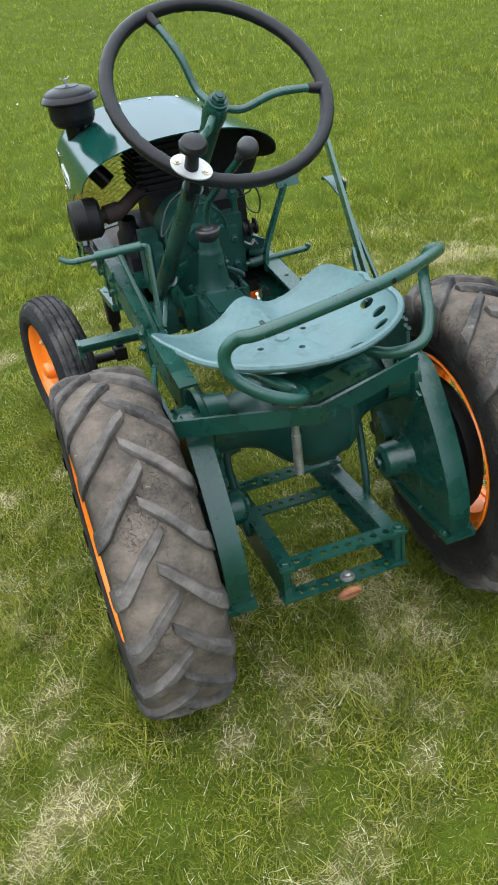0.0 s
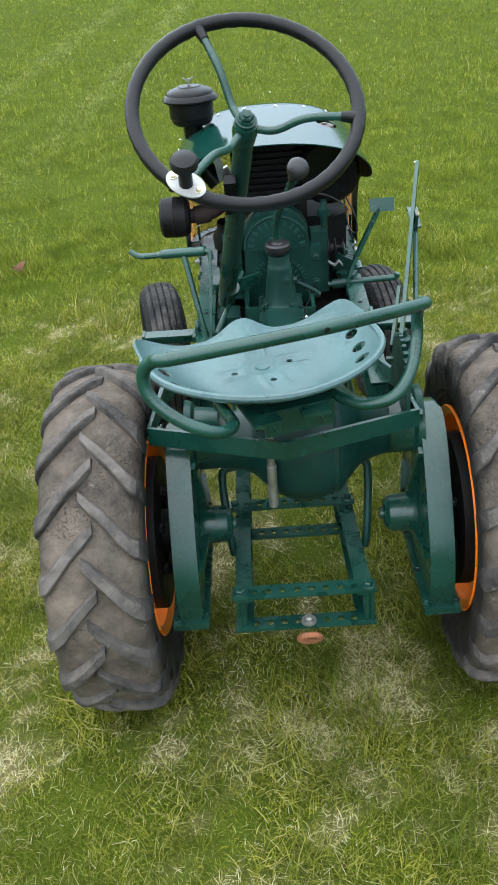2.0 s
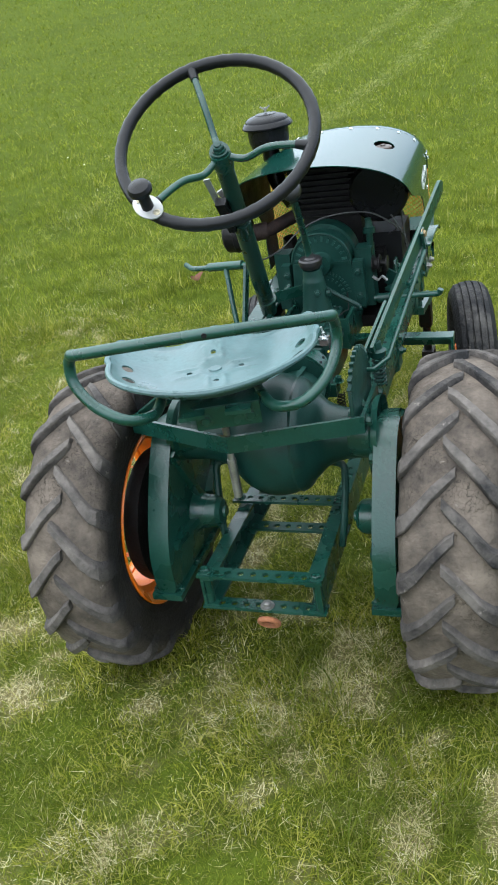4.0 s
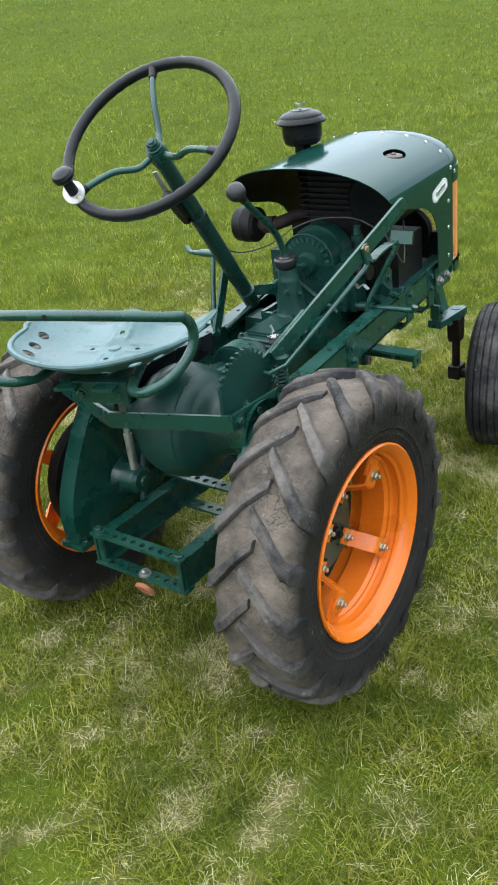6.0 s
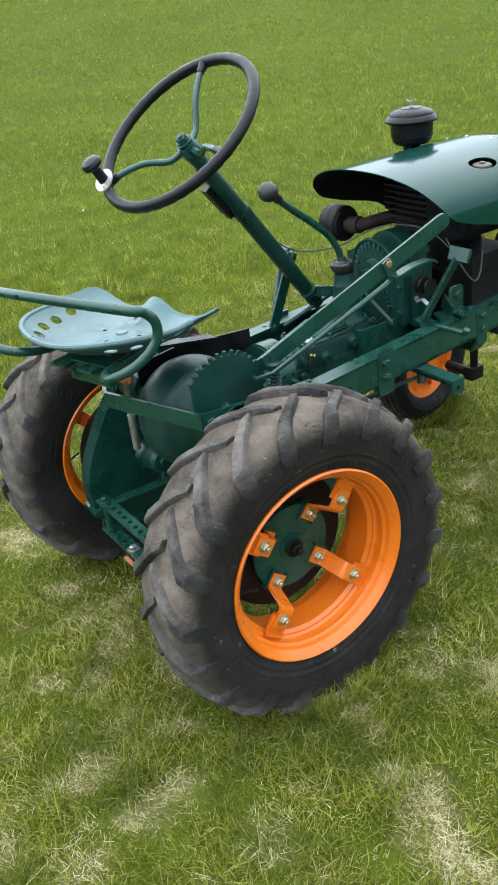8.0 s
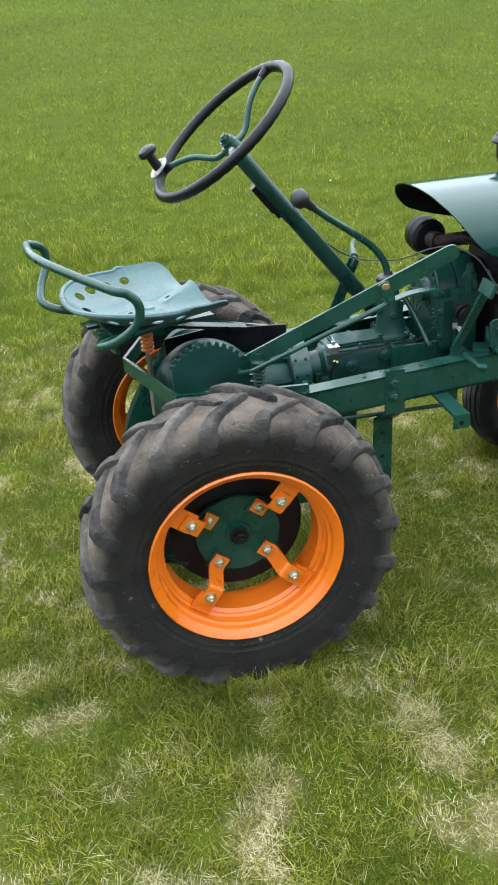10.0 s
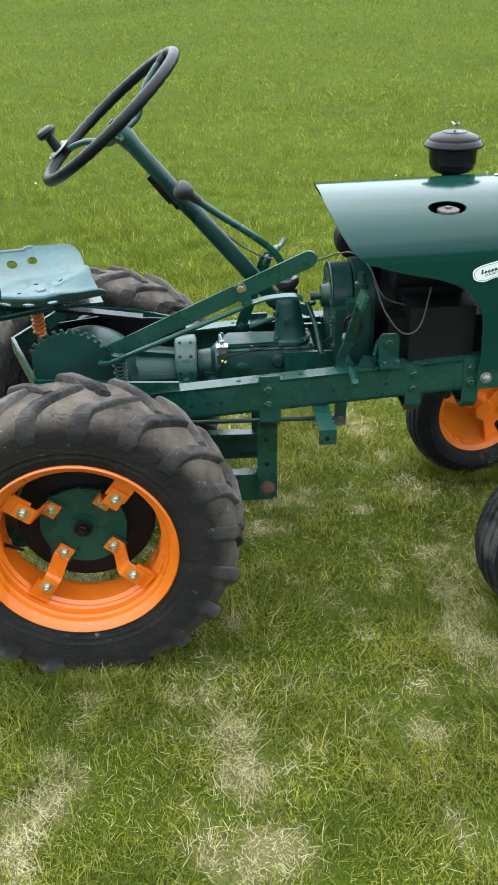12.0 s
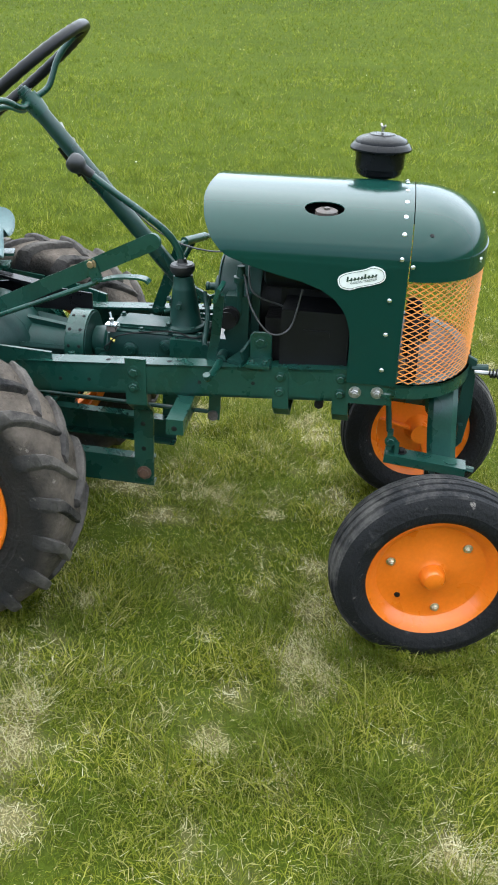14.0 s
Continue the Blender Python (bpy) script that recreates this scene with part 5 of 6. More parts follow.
lathe(cb, [(-0.05, 0), (-0.05, 0.026), (0.07, 0.026), (0.07, 0)], o=(0.150, 0.772, 0.95), axis=(0.25, 0, 1), seg=40)
for v in cb.verts:
    v.co.y = 0.772 + (v.co.y - 0.772) * 1.5
cut(hood, cb)
# nose
bm = BM()
ND = 0.158
rows = []
for th in (0, 3, 7, 12, 18, 25, 32, 40, 48, 56, 64, 72, 80, 86):
    c, s = math.cos(radians(th)) ** (2 / NP), math.sin(radians(th)) ** (2 / NP)
    row = []
    for k in range(41):
        ph = math.pi * k / 40
        cx, sy = math.cos(ph), math.sin(ph)
        row.append(bm.verts.new((HW * c * math.copysign(abs(cx) ** 0.9, cx), 0.947 + ND * c * sy ** 0.9, ZS + HH * s)))
    rows.append(row)
tipv = bm.verts.new((0, 0.947, ZS + HH))
for a, b in zip(rows, rows[1:]):
    for k in range(40):
        bm.faces.new((a[k], a[k + 1], b[k + 1], b[k]))
for k in range(40):
    bm.faces.new((rows[-1][k], rows[-1][k + 1], tipv))
bmesh.ops.recalc_face_normals(bm, faces=bm.faces)
bmesh.ops.solidify(bm, geom=bm.faces[:], thickness=0.0022)
# inside of the cowl painted black too, standing in for its shade
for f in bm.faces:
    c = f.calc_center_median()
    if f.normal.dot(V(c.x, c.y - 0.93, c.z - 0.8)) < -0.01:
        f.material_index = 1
nose = part("nose_cowl", bm, [M_HOOD, M_SOOT_SHADE], T, "glossy green domed nose cowl", angle=40)
nose.matrix_basis = HOOD
bm = BM()
lathe(bm, [(0, 0.0042), (0.0008, 0.0038), (0.0008, 0)], o=(0.1709, 0.9936, 0.8855), axis=(0.665, 0.160, 0.729), seg=14)
part("screw_hole", bm, M_SOOT_SHADE, T, "small dark screw hole")


def plan(t, grow=0.0):
    """Point of the nose's plan, t from 0 (right) to 1 (left)."""
    ph = math.pi * t
    cx, sy = math.cos(ph), math.sin(ph)
    return V((HW + grow) * math.copysign(abs(cx) ** 0.9, cx), 0.947 + (ND + grow) * sy ** 0.9, 0)


def band(name, z0, z1, grow, thick, label, material=M_GREEN):
    bm = BM()
    lo = []
    for k in range(49):
        p, q = plan(k / 48, grow), plan(k / 48, grow - thick)
        lo.append([bm.verts.new(p + V(0, 0, z0)), bm.verts.new(p + V(0, 0, z1)), bm.verts.new(q + V(0, 0, z1)), bm.verts.new(q + V(0, 0, z0))])
    for a, b in zip(lo, lo[1:]):
        for k in range(4):
            bm.faces.new((a[k], a[(k + 1) % 4], b[(k + 1) % 4], b[k]))
    bm.faces.new(lo[0]), bm.faces.new(lo[-1][::-1])
    return part(name, bm, material, nose, label, angle=30)


band("nose_band", 0.826, 0.866, 0.0012, 0.004, "green band above the grille", M_HOOD)
band("lower_ring", 0.582, 0.612, 0.004, 0.006, "green curved lower ring of the grille")
band("ring_flange", 0.606, 0.612, 0.004, 0.03, "")
# expanded-metal grille
bm = BM()
COLS, ROWS_, z0, z1 = 25, 17, 0.612, 0.83
dz = (z1 - z0) / ROWS_
for r in range(ROWS_ + 1):
    for sgn in (-1, 1):
        pts = []
        for k in range(COLS * 2 + 1):
            t = k / (COLS * 2)
            pts.append(plan(t, -0.003 + 0.0016 * sgn * (1 if k % 2 else -1)) + V(0, 0, z0 + r * dz + sgn * (dz / 2 if k % 2 else 0.0)))
        rings = []
        for p in pts:
            out = V(p.x, p.y - 0.93, 0).normalized()
            rings.append([bm.verts.new(p + V(0, 0, 0.0011)), bm.verts.new(p + out * 0.0012 - V(0, 0, 0.0008)), bm.verts.new(p - out * 0.0012 - V(0, 0, 0.0008))])
        for a, b in zip(rings, rings[1:]):
            for k in range(3):
                bm.faces.new((a[k], a[(k + 1) % 3], b[(k + 1) % 3], b[k]))
part("grille_mesh", bm, M_GRILLE, nose, "orange expanded-metal grille mesh", flat=True)
bm = BM()
pl = [plan(k / 40, -0.006) for k in range(41)]
plate(bm, [(p.x, p.y) for p in pl] + [(-0.22, 0.90), (0.22, 0.90)], "z", 0.607, 0.004, r=0)
part("nose_tray", bm, M_TRAY, nose, "dusty grey tray behind the grille")
assembly(0.012, 0.012, -0.024)
bm = BM()
lathe(bm, [(0, 0.0), (0, 0.06), (0.015, 0.065), (0.03, 0.06), (0.034, 0.03), (0.05, 0.028), (0.05, 0)], o=(0.055, 0.955, 0.685), axis=(0, 1, 0), seg=32)
lathe(bm, [(0, 0.0), (0, 0.05), (0.012, 0.052), (0.02, 0.045), (0.02, 0)], o=(0.13, 0.965, 0.635), axis=(0, 1, 0), seg=24)
part("crank_pulley", bm, M_SOOT_SHADE, T, "sooty black crank pulley")
assembly()
# rivets
rv = None
spots = [(V(HW * flare(0.915) + 0.0005, 0.915, z), V(1, 0, 0)) for z in (0.640, 0.716, 0.786)] + [(V(HW + 0.001, 0.93, 0.868), V(1, 0, 0)), (V(HW + 0.002, 0.952, 0.855), V(1, 0.1, 0))]
for th in (30, 48, 66, 84, 100, 118, 136):
    x, z = arch_point(th if th <= 90 else 180 - th)
    x = x if th <= 90 else -x
    spots.append((V(x, 0.93, z + 0.0005), V(x * 0.8, 0, max(0.02, z - 0.83))))
spots += [(V(-HW * flare(0.915) - 0.0005, 0.915, z), V(-1, 0, 0)) for z in (0.640, 0.716, 0.786, 0.868)]
for t in (0.32, 0.68):
    p = plan(t, 0.0015)
    spots.append((p + V(0, 0, 0.852), V(p.x, p.y - 0.93, 0)))
for p, d in spots:
    if rv is None:
        bm = BM()
        lathe(bm, [(0, 0.0048), (0.0014, 0.0044), (0.0026, 0.0027), (0.003, 0)], axis=(0, 0, 1), seg=14)
        rv = part("rivet", bm, M_RIVET, hood, "bright round rivet")
        m = d.to_track_quat("Z", "Y").to_matrix().to_4x4()
        m.translation = p
        rv.matrix_basis = m
    else:
        m = d.to_track_quat("Z", "Y").to_matrix().to_4x4()
        m.translation = p
        share(rv, "rivet", m, hood)
assembly(0.006, 0.008, 0)
for y in (0.87, 0.915):
    both_sides(bolt, T, (0.191, y, rail_top(y) - 0.042), (1, 0, 0), 0.009, 0.007, M_STEEL, stud=0.005)
def hood_foot():
    bm = BM()
    s = 1
    bar(bm, (s * 0.189, 0.852, rail_top(0.9) - 0.04), (s * 0.189, 0.945, rail_top(0.9) - 0.037), 0.004, 0.06)
    bar(bm, (s * 0.19, 0.945, 0.635), (s * 0.19, 0.949, 0.56), 0.006, 0.012, up=(0, 1, 0))
    part("hood_foot", bm, M_GREEN, T)


both_sides(hood_foot)


assembly()
# badge: a white scrolled plate with the maker's script as plain strokes
def badge(side):
    bm = BM()
    m = Matrix.Translation((side * (HW * flare(0.858) + 0.0016), 0.858, 0.826)) @ Matrix.Rotation(radians(14 * side) * side, 4, "X")
    L, H = 0.046, 0.0165
    pts = []
    for k in range(48):
        a = 2 * math.pi * k / 48
        c, s = math.cos(a), math.sin(a)
        r = (abs(c / L) ** 3.4 + abs(s / H) ** 3.4) ** (-1 / 3.4)
        bump_ = 0.004 * math.exp(-((c * r - 0.026) / 0.012) ** 2) * (1 if s > 0 else 0) + 0.003 * math.exp(-((c * r + 0.026) / 0.012) ** 2) * (1 if s < 0 else 0)
        pts.append((c * r, s * r + math.copysign(bump_, s)))
    plate(bm, pts, "x", 0, 0.0016, r=0)
    b = part("maker_badge", bm, M_WHITE, hood, "white scroll-edged badge with dark script strokes", flat=True)
    b.matrix_basis = m
    bm = BM()
    edge = [V(side * 0.001, p * 0.93, q * 0.86) for p, q in pts]
    tube(bm, edge, 0.0005, 5, closed=True)
    part("badge_line", bm, M_INK, b)
    bm = BM()
    xs = [-0.028 + 0.0068 * k for k in range(9)]
    for k, y in enumerate(xs):
        h = 0.0095 if k in (0, 5) else 0.0055
        bar(bm, (side * 0.0011, y, -0.0015), (side * 0.0011, y + 0.003, -0.0015 + h), 0.0008, 0.0034, up=(0, 1, 0), r=0)
        if k < 8:
            bar(bm, (side * 0.0011, y, -0.001), (side * 0.0011, y + 0.006, 0.001), 0.0008, 0.0012, r=0)
    part("script_stroke", bm, M_INK, b)
    try:
        cu = bpy.data.curves.new("badge_words", "FONT")
        cu.body, cu.size, cu.extrude, cu.align_x = "GARDEN TRACTOR", 0.0058, 0.0002, "CENTER"
        tmp = bpy.data.objects.new("badge_words", cu)
        me = bpy.data.meshes.new_from_object(tmp)
        bpy.data.objects.remove(tmp)
        me.materials.append(M_INK)
        words = new("badge_words", me)
        words.parent = b
        words.matrix_basis = Matrix.Translation((side * 0.0012, 0.003 * side, -0.0078)) @ Matrix.Rotation(radians(90 * side), 4, "Z") @ Matrix.Rotation(radians(90), 4, "X")
    except RuntimeError:
        pass


for s in (1, -1):
    badge(s)

assembly()
# air cleaner on its neck
AC = V(-0.201, 0.877, 0.970)
bm = BM()
lathe(bm, [(-0.054, 0.0), (-0.054, 0.034), (-0.052, 0.044), (-0.046, 0.050), (-0.036, 0.0525), (-0.034, 0.0545), (0.004, 0.0555), (0.0045, 0.0)], o=AC, axis=(0, 0, 1), seg=44)
air = part("air_cleaner", bm, M_BLACK, T, "round black oil-bath air cleaner", angle=30)
bm = BM()
lathe(bm, [(0.002, 0.0), (0.002, 0.064), (0.0045, 0.0685), (0.008, 0.069), (0.011, 0.0675), (0.015, 0.0640), (0.0185, 0.0610), (0.0195, 0.0585), (0.0235, 0.0575), (0.0265, 0.055), (0.0315, 0.045), (0.0355, 0.030), (0.0375, 0.028), (0.0395, 0.008), (0.040, 0)], o=AC, axis=(0, 0, 1), seg=44)
part("lid", bm, M_BLACK, air, "black domed lid", angle=30)
bm = BM()
tube(bm, [AC + V(0, 0, 0.042), AC + V(0, 0, 0.053)], 0.003, 8)
for s in (-1, 1):
    bar(bm, AC + V(0, 0, 0.047), AC + V(s * 0.012, s * 0.005, 0.056), 0.004, 0.004)
part("wing_nut", bm, M_STEEL, air)
bm = BM()
tube(bm, curve([AC + V(0, 0, -0.05), AC + V(0.0, 0, -0.085), AC + V(0.008, -0.005, -0.14), AC + V(0.05, -0.02, -0.20)], 5), 0.0235, 16)
part("intake_neck", bm, M_BLACK, air)

assembly(0.010, 0.016, -0.024)
# engine
bm = BM()
box(bm, (-0.02, 0.77, 0.63), (0.26, 0.22, 0.14), None, 0.02)
box(bm, (-0.02, 0.76, 0.75), (0.15, 0.15, 0.12), None, 0.015)
lathe(bm, [(0, 0.0), (0, 0.075), (0.10, 0.075), (0.10, 0.0)], o=(-0.03, 0.635, 0.70), axis=(0, 1, 0), seg=32)
engine = part("engine", bm, M_SOOT_SHADE, T, "sooty black single-cylinder engine", angle=35)
for k in range(9):
    bm = BM()
    box(bm, (-0.035, 0.755, 0.795 + k * 0.0145), (0.17, 0.16, 0.004), None, 0.0015)
    part("cooling_fin", bm, M_SOOT_SHADE, engine)
bm = BM()
box(bm, (-0.035, 0.755, 0.855), (0.13, 0.12, 0.13), None, 0.01)
part("cylinder", bm, M_SOOT_SHADE, engine)
bm = BM()
lathe(bm, [(0, 0), (0, 0.066), (0.006, 0.074), (0.19, 0.074), (0.196, 0.066), (0.2, 0)], o=(0.108, 0.66, 0.846), axis=(0, 1, 0), seg=36)
tank = part("fuel_tank", bm, M_BLACK, T, "black cylindrical fuel tank under the hood")
bm = BM()
lathe(bm, [(0, 0.018), (0.02, 0.018), (0.02, 0.023), (0.032, 0.0225), (0.034, 0.019), (0.034, 0.006), (0.038, 0.006), (0.038, 0)], o=(0.108, 0.772, 0.899), axis=(0.05, 0, 1), seg=24)
part("filler_cap", bm, M_CAP, tank, "weathered round fuel cap")
# boxed shroud under the tank
bm = BM()
box(bm, (0.100, 0.768, 0.655), (0.10, 0.140, 0.160), None, 0.046)
shroud = part("battery_box", bm, M_BOXB, T, "dull black box between rail and hood")
bm = BM()
box(bm, (0.150, 0.772, 0.69), (0.006, 0.055, 0.012), None, 0.003)
part("moulded_grip", bm, M_BOXB, shroud)
assembly(0.020, 0.010, -0.020)
# muffler on the far side
bm = BM()
lathe(bm, [(0.0, 0.0), (0.0, 0.04), (0.006, 0.046), (0.03, 0.047), (0.032, 0.0485), (0.036, 0.047), (0.06, 0.046), (0.068, 0.038), (0.072, 0.0)], o=(-0.305, 0.645, 0.772), axis=(1, 0, 0), seg=36)
muff = part("muffler", bm, M_SOOT_SHADE, T, "round black canister muffler", angle=30)
bm = BM()
tube(bm, curve([(-0.235, 0.645, 0.772), (-0.19, 0.65, 0.775), (-0.14, 0.69, 0.79), (-0.09, 0.74, 0.80)], 5), 0.017, 14)
tube(bm, [(-0.225, 0.645, 0.772), (-0.19, 0.65, 0.775)], 0.022, 14)
part("exhaust_pipe", bm, M_PIPE, muff, "rusted exhaust pipe")
bm = BM()
lathe(bm, [(0, 0.0), (0, 0.03), (0.03, 0.032), (0.05, 0.02), (0.07, 0.018)], o=(-0.16, 0.74, 0.66), axis=(0, -0.2, 1), seg=20)
box(bm, (-0.155, 0.7, 0.62), (0.05, 0.06, 0.05), None, 0.008)
part("carburettor", bm, M_SOOT_SHADE, engine)
assembly(0.008, 0.014, -0.024)
bm = BM()
box(bm, (0.0, 0.70, 0.60), (0.34, 0.03, 0.012), None, 0.002)
box(bm, (-0.16, 0.66, 0.605), (0.05, 0.12, 0.02), None, 0.003)
part("engine_bearer", bm, M_GREEN, T)
# cables
for name, pts, r, mm in (
    ("throttle_cable", [(-0.105, 0.225, 0.925), (-0.135, 0.38, 0.79), (-0.115, 0.50, 0.765), (-0.07, 0.575, 0.795), (0.0, 0.60, 0.815), (0.09, 0.62, 0.81), (0.150, 0.64, 0.765), (0.12, 0.70, 0.73)], 0.0019, M_WIRE),
    ("ignition_wire", [(0.145, 0.62, 0.80), (0.17, 0.64, 0.74), (0.175, 0.68, 0.69), (0.16, 0.72, 0.70), (0.15, 0.74, 0.78)], 0.0021, M_WIRE),
    ("switch_wire", [(0.032, 0.300, 0.582), (0.042, 0.283, 0.568), (0.040, 0.290, 0.560), (0.036, 0.302, 0.588), (0.034, 0.335, 0.602), (0.030, 0.415, 0.614), (0.042, 0.455, 0.620), (0.044, 0.498, 0.612), (0.030, 0.560, 0.640)], 0.0017, M_SOOT_SHADE),
):
    bm = BM()
    tube(bm, curve(pts, 8), r, 8)
    part(name, bm, mm, T, "thin cable")
assembly()
# kill switch on the gearbox
bm = BM()
box(bm, (0.036, 0.312, 0.588), (0.018, 0.020, 0.014), None, 0.002)
switch = part("toggle_switch", bm, M_CAP, T, "small toggle switch on the gearbox")
bm = BM()
box(bm, (0.036, 0.312, 0.597), (0.022, 0.026, 0.003), None, 0.001)
tube(bm, [(0.036, 0.312, 0.598), (0.036, 0.312, 0.610)], 0.0048, 10)
tube(bm, [(0.036, 0.312, 0.610), (0.032, 0.308, 0.624)], [0.0022, 0.0032], 8)
part("toggle", bm, M_RIVET, switch, "bright plated toggle")
bm = BM()
tube(bm, [(0.042, 0.309, 0.563), (0.043, 0.320, 0.559)], [0.0026, 0.0036], 10)
part("wire_end", bm, M_TIP, T, "yellow crimped wire end")

assembly(0.026, 0.004, -0.022)
# ---- front axle ----
bm = BM()
plate(bm, [(-0.25, 0.90), (0.17, 0.90), (0.175, 0.945), (0.11, 1.03), (0.03, 1.08), (-0.12, 1.08), (-0.20, 1.03), (-0.26, 0.945)], "z", 0.580, 0.014, r=0.003)
box(bm, (-0.05, 1.06, 0.56), (0.1, 0.07, 0.05), None, 0.008)
part("front_bolster", bm, M_GREEN, T, "green front bolster plate")


def axle_arm():
    """Curved arm from the bolster down to the kingpin, with steering arm and spindle."""
    bm = BM()
    line = curve([(-0.03, 1.060, 0.574), (0.03, 1.062, 0.562), (0.068, 1.064, 0.525), (0.084, 1.068, 0.465), (0.098, 1.075, 0.405), (0.124, 1.085, 0.375)], 6)
    rings = []
    for i, p in enumerate(line):
        d = (line[min(i + 1, len(line) - 1)] - line[max(i - 1, 0)]).normalized()
        yv = V(0, 1, 0)
        nn = d.cross(yv).normalized()
        ring = []
        for a, b in ((-0.031, 0.0), (-0.031, 0.006), (-0.016, 0.006), (-0.010, 0.012), (0.010, 0.012), (0.016, 0.006), (0.031, 0.006), (0.031, 0.0), (0.02, -0.008), (-0.02, -0.008)):
            ring.append(bm.verts.new(p + yv * a - nn * b))
        rings.append(ring)
    for a, b in zip(rings, rings[1:]):
        for k in range(10):
            bm.faces.new((a[k], a[(k + 1) % 10], b[(k + 1) % 10], b[k]))
    bm.faces.new(rings[0]), bm.faces.new(rings[-1][::-1])
    arm = part("axle_arm", bm, M_GREEN, T, "curved ribbed green front axle arm", angle=30)
    bm = BM()
    bar(bm, (0.121, 0.95, 0.418), (0.127, 1.124, 0.405), 0.042, 0.02, r=0.003)
    tube(bm, [(0.127, 1.12, 0.406), (0.128, 1.142, 0.404)], 0.008, 8)
    lathe(bm, [(0, 0.015), (0.003, 0.014), (0.003, 0)], o=(0.126, 1.092, 0.417), axis=(0, 0, 1), seg=20)
    part("steering_arm", bm, M_GREEN, arm, "flat green steering arm on the kingpin")
    bolt(arm, (0.121, 0.985, 0.427), (0, 0, 1), 0.009, 0.007, M_SOOT_SHADE)
    bm = BM()
    bar(bm, (0.108, 0.958, 0.455), (0.134, 0.958, 0.455), 0.012, 0.04)
    bar(bm, (0.108, 0.962, 0.44), (0.134, 0.975, 0.44), 0.01, 0.03)
    part("clevis", bm, M_GREEN, arm)
    bolt(arm, (0.135, 0.96, 0.458), (1, 0, 0), 0.009, 0.006)
    bm = BM()
    tube(bm, [(0.112, 0.955, 0.47), (0.105, 0.945, 0.545)], 0.006, 8)
    part("drag_link", bm, M_CAST, arm)
    bm = BM()
    plate(bm, [(1.062, 0.395), (1.118, 0.395), (1.112, 0.325), (1.105, 0.315), (1.075, 0.315), (1.068, 0.325)], "x", 0.126, 0.038, r=0.004)
    tube(bm, [(0.126, 1.092, 0.32), (0.126, 1.092, 0.235)], 0.0125, 14)
    box(bm, (0.128, 1.092, 0.215), (0.036, 0.05, 0.04), None, 0.006)
    tube(bm, [(0.13, 1.092, 0.208), (0.235, 1.093, 0.208)], 0.015, 14)
    part("kingpin", bm, M_SOOT_SHADE, arm, "black kingpin and wheel spindle")
    return arm


both_sides(axle_arm)
# front hanging bracket and bumper spring
bm = BM()
plate(bm, [(1.105, 0.63), (1.125, 0.62), (1.128, 0.50), (1.12, 0.42), (1.105, 0.40), (1.098, 0.50)], "x", 0.03, 0.010, r=0.002)
bar(bm, (-0.16, 1.10, 0.452), (0.05, 1.11, 0.452), 0.01, 0.035)
tube(bm, [(0.03, 1.115, 0.60), (0.03, 1.15, 0.602)], 0.009, 10)
part("front_bracket", bm, M_CAST, T, "dark green front hanging bracket")
bm = BM()
coil = [V(0.05 + 0.009 * math.cos(k * 0.8), 1.15 + 0.0009 * k, 0.60 + 0.009 * math.sin(k * 0.8)) for k in range(60)]
tube(bm, coil, 0.002, 6)
part("front_spring", bm, M_SOOT_SHADE, T)
bm = BM()
tube(bm, [(0.05, 1.12, 0.60), (0.05, 1.26, 0.60)], 0.005, 8)
part("pull_rod", bm, M_STEEL, T)


assembly()
# ---- ground and grass ----
def vnoise(x, y, cell, seed):
    """Smooth value noise on arrays, 0 to 1."""
    rs = np.random.RandomState(seed)
    tab = rs.rand(256, 256)
    fx, fy = x / cell, y / cell
    ix, iy = np.floor(fx).astype(int), np.floor(fy).astype(int)
    tx, ty = fx - ix, fy - iy
    tx, ty = tx * tx * (3 - 2 * tx), ty * ty * (3 - 2 * ty)
    g = lambda a, b: tab[a % 256, b % 256]
    return (g(ix, iy) * (1 - tx) + g(ix + 1, iy) * tx) * (1 - ty) + (g(ix, iy + 1) * (1 - tx) + g(ix + 1, iy + 1) * tx) * ty


def dryness(x, y):
    """0 lush to 1 bare straw."""
    u, v = x * 0.81 - y * 0.59, x * 0.59 + y * 0.81
    d = 0.10 * vnoise(x, y, 0.55, 3) + 0.26 * vnoise(u + 9, v + 4, 0.17, 5) + 0.32 * vnoise(x, y, 0.075, 8) + 0.32 * vnoise(v + 2, u, 0.030, 9)
    near = np.exp(-(((x - 0.1) / 2.0) ** 2 + ((y - 0.2) / 2.0) ** 2))
    # two faint wheel tracks across the lawn beyond the tractor
    lane = x + 1.6 - 0.055 * (y - 3.9)
    track = (np.exp(-((lane / 0.13) ** 2)) + 0.8 * np.exp(-(((lane + 1.1) / 0.13) ** 2))) * np.clip((y - 2.2) / 1.5, 0, 1)
    return np.clip((d - 0.590 + 0.070 * near + 0.05 * track) / 0.16, 0, 1)


def nearness(x, y):
    """1 round the tractor, fading to 0 where the coarser far lawn takes over."""
    out = np.maximum(np.abs(x) / 2.05, np.abs(y - 0.3) / 1.95)
    return np.clip((1.0 - out) / 0.30, 0, 1)


def tall(x, y):
    """Uneven growth: lush tufts and thin places."""
    return 0.70 + 0.75 * vnoise(x + 3, y + 7, 0.33, 41) ** 1.5


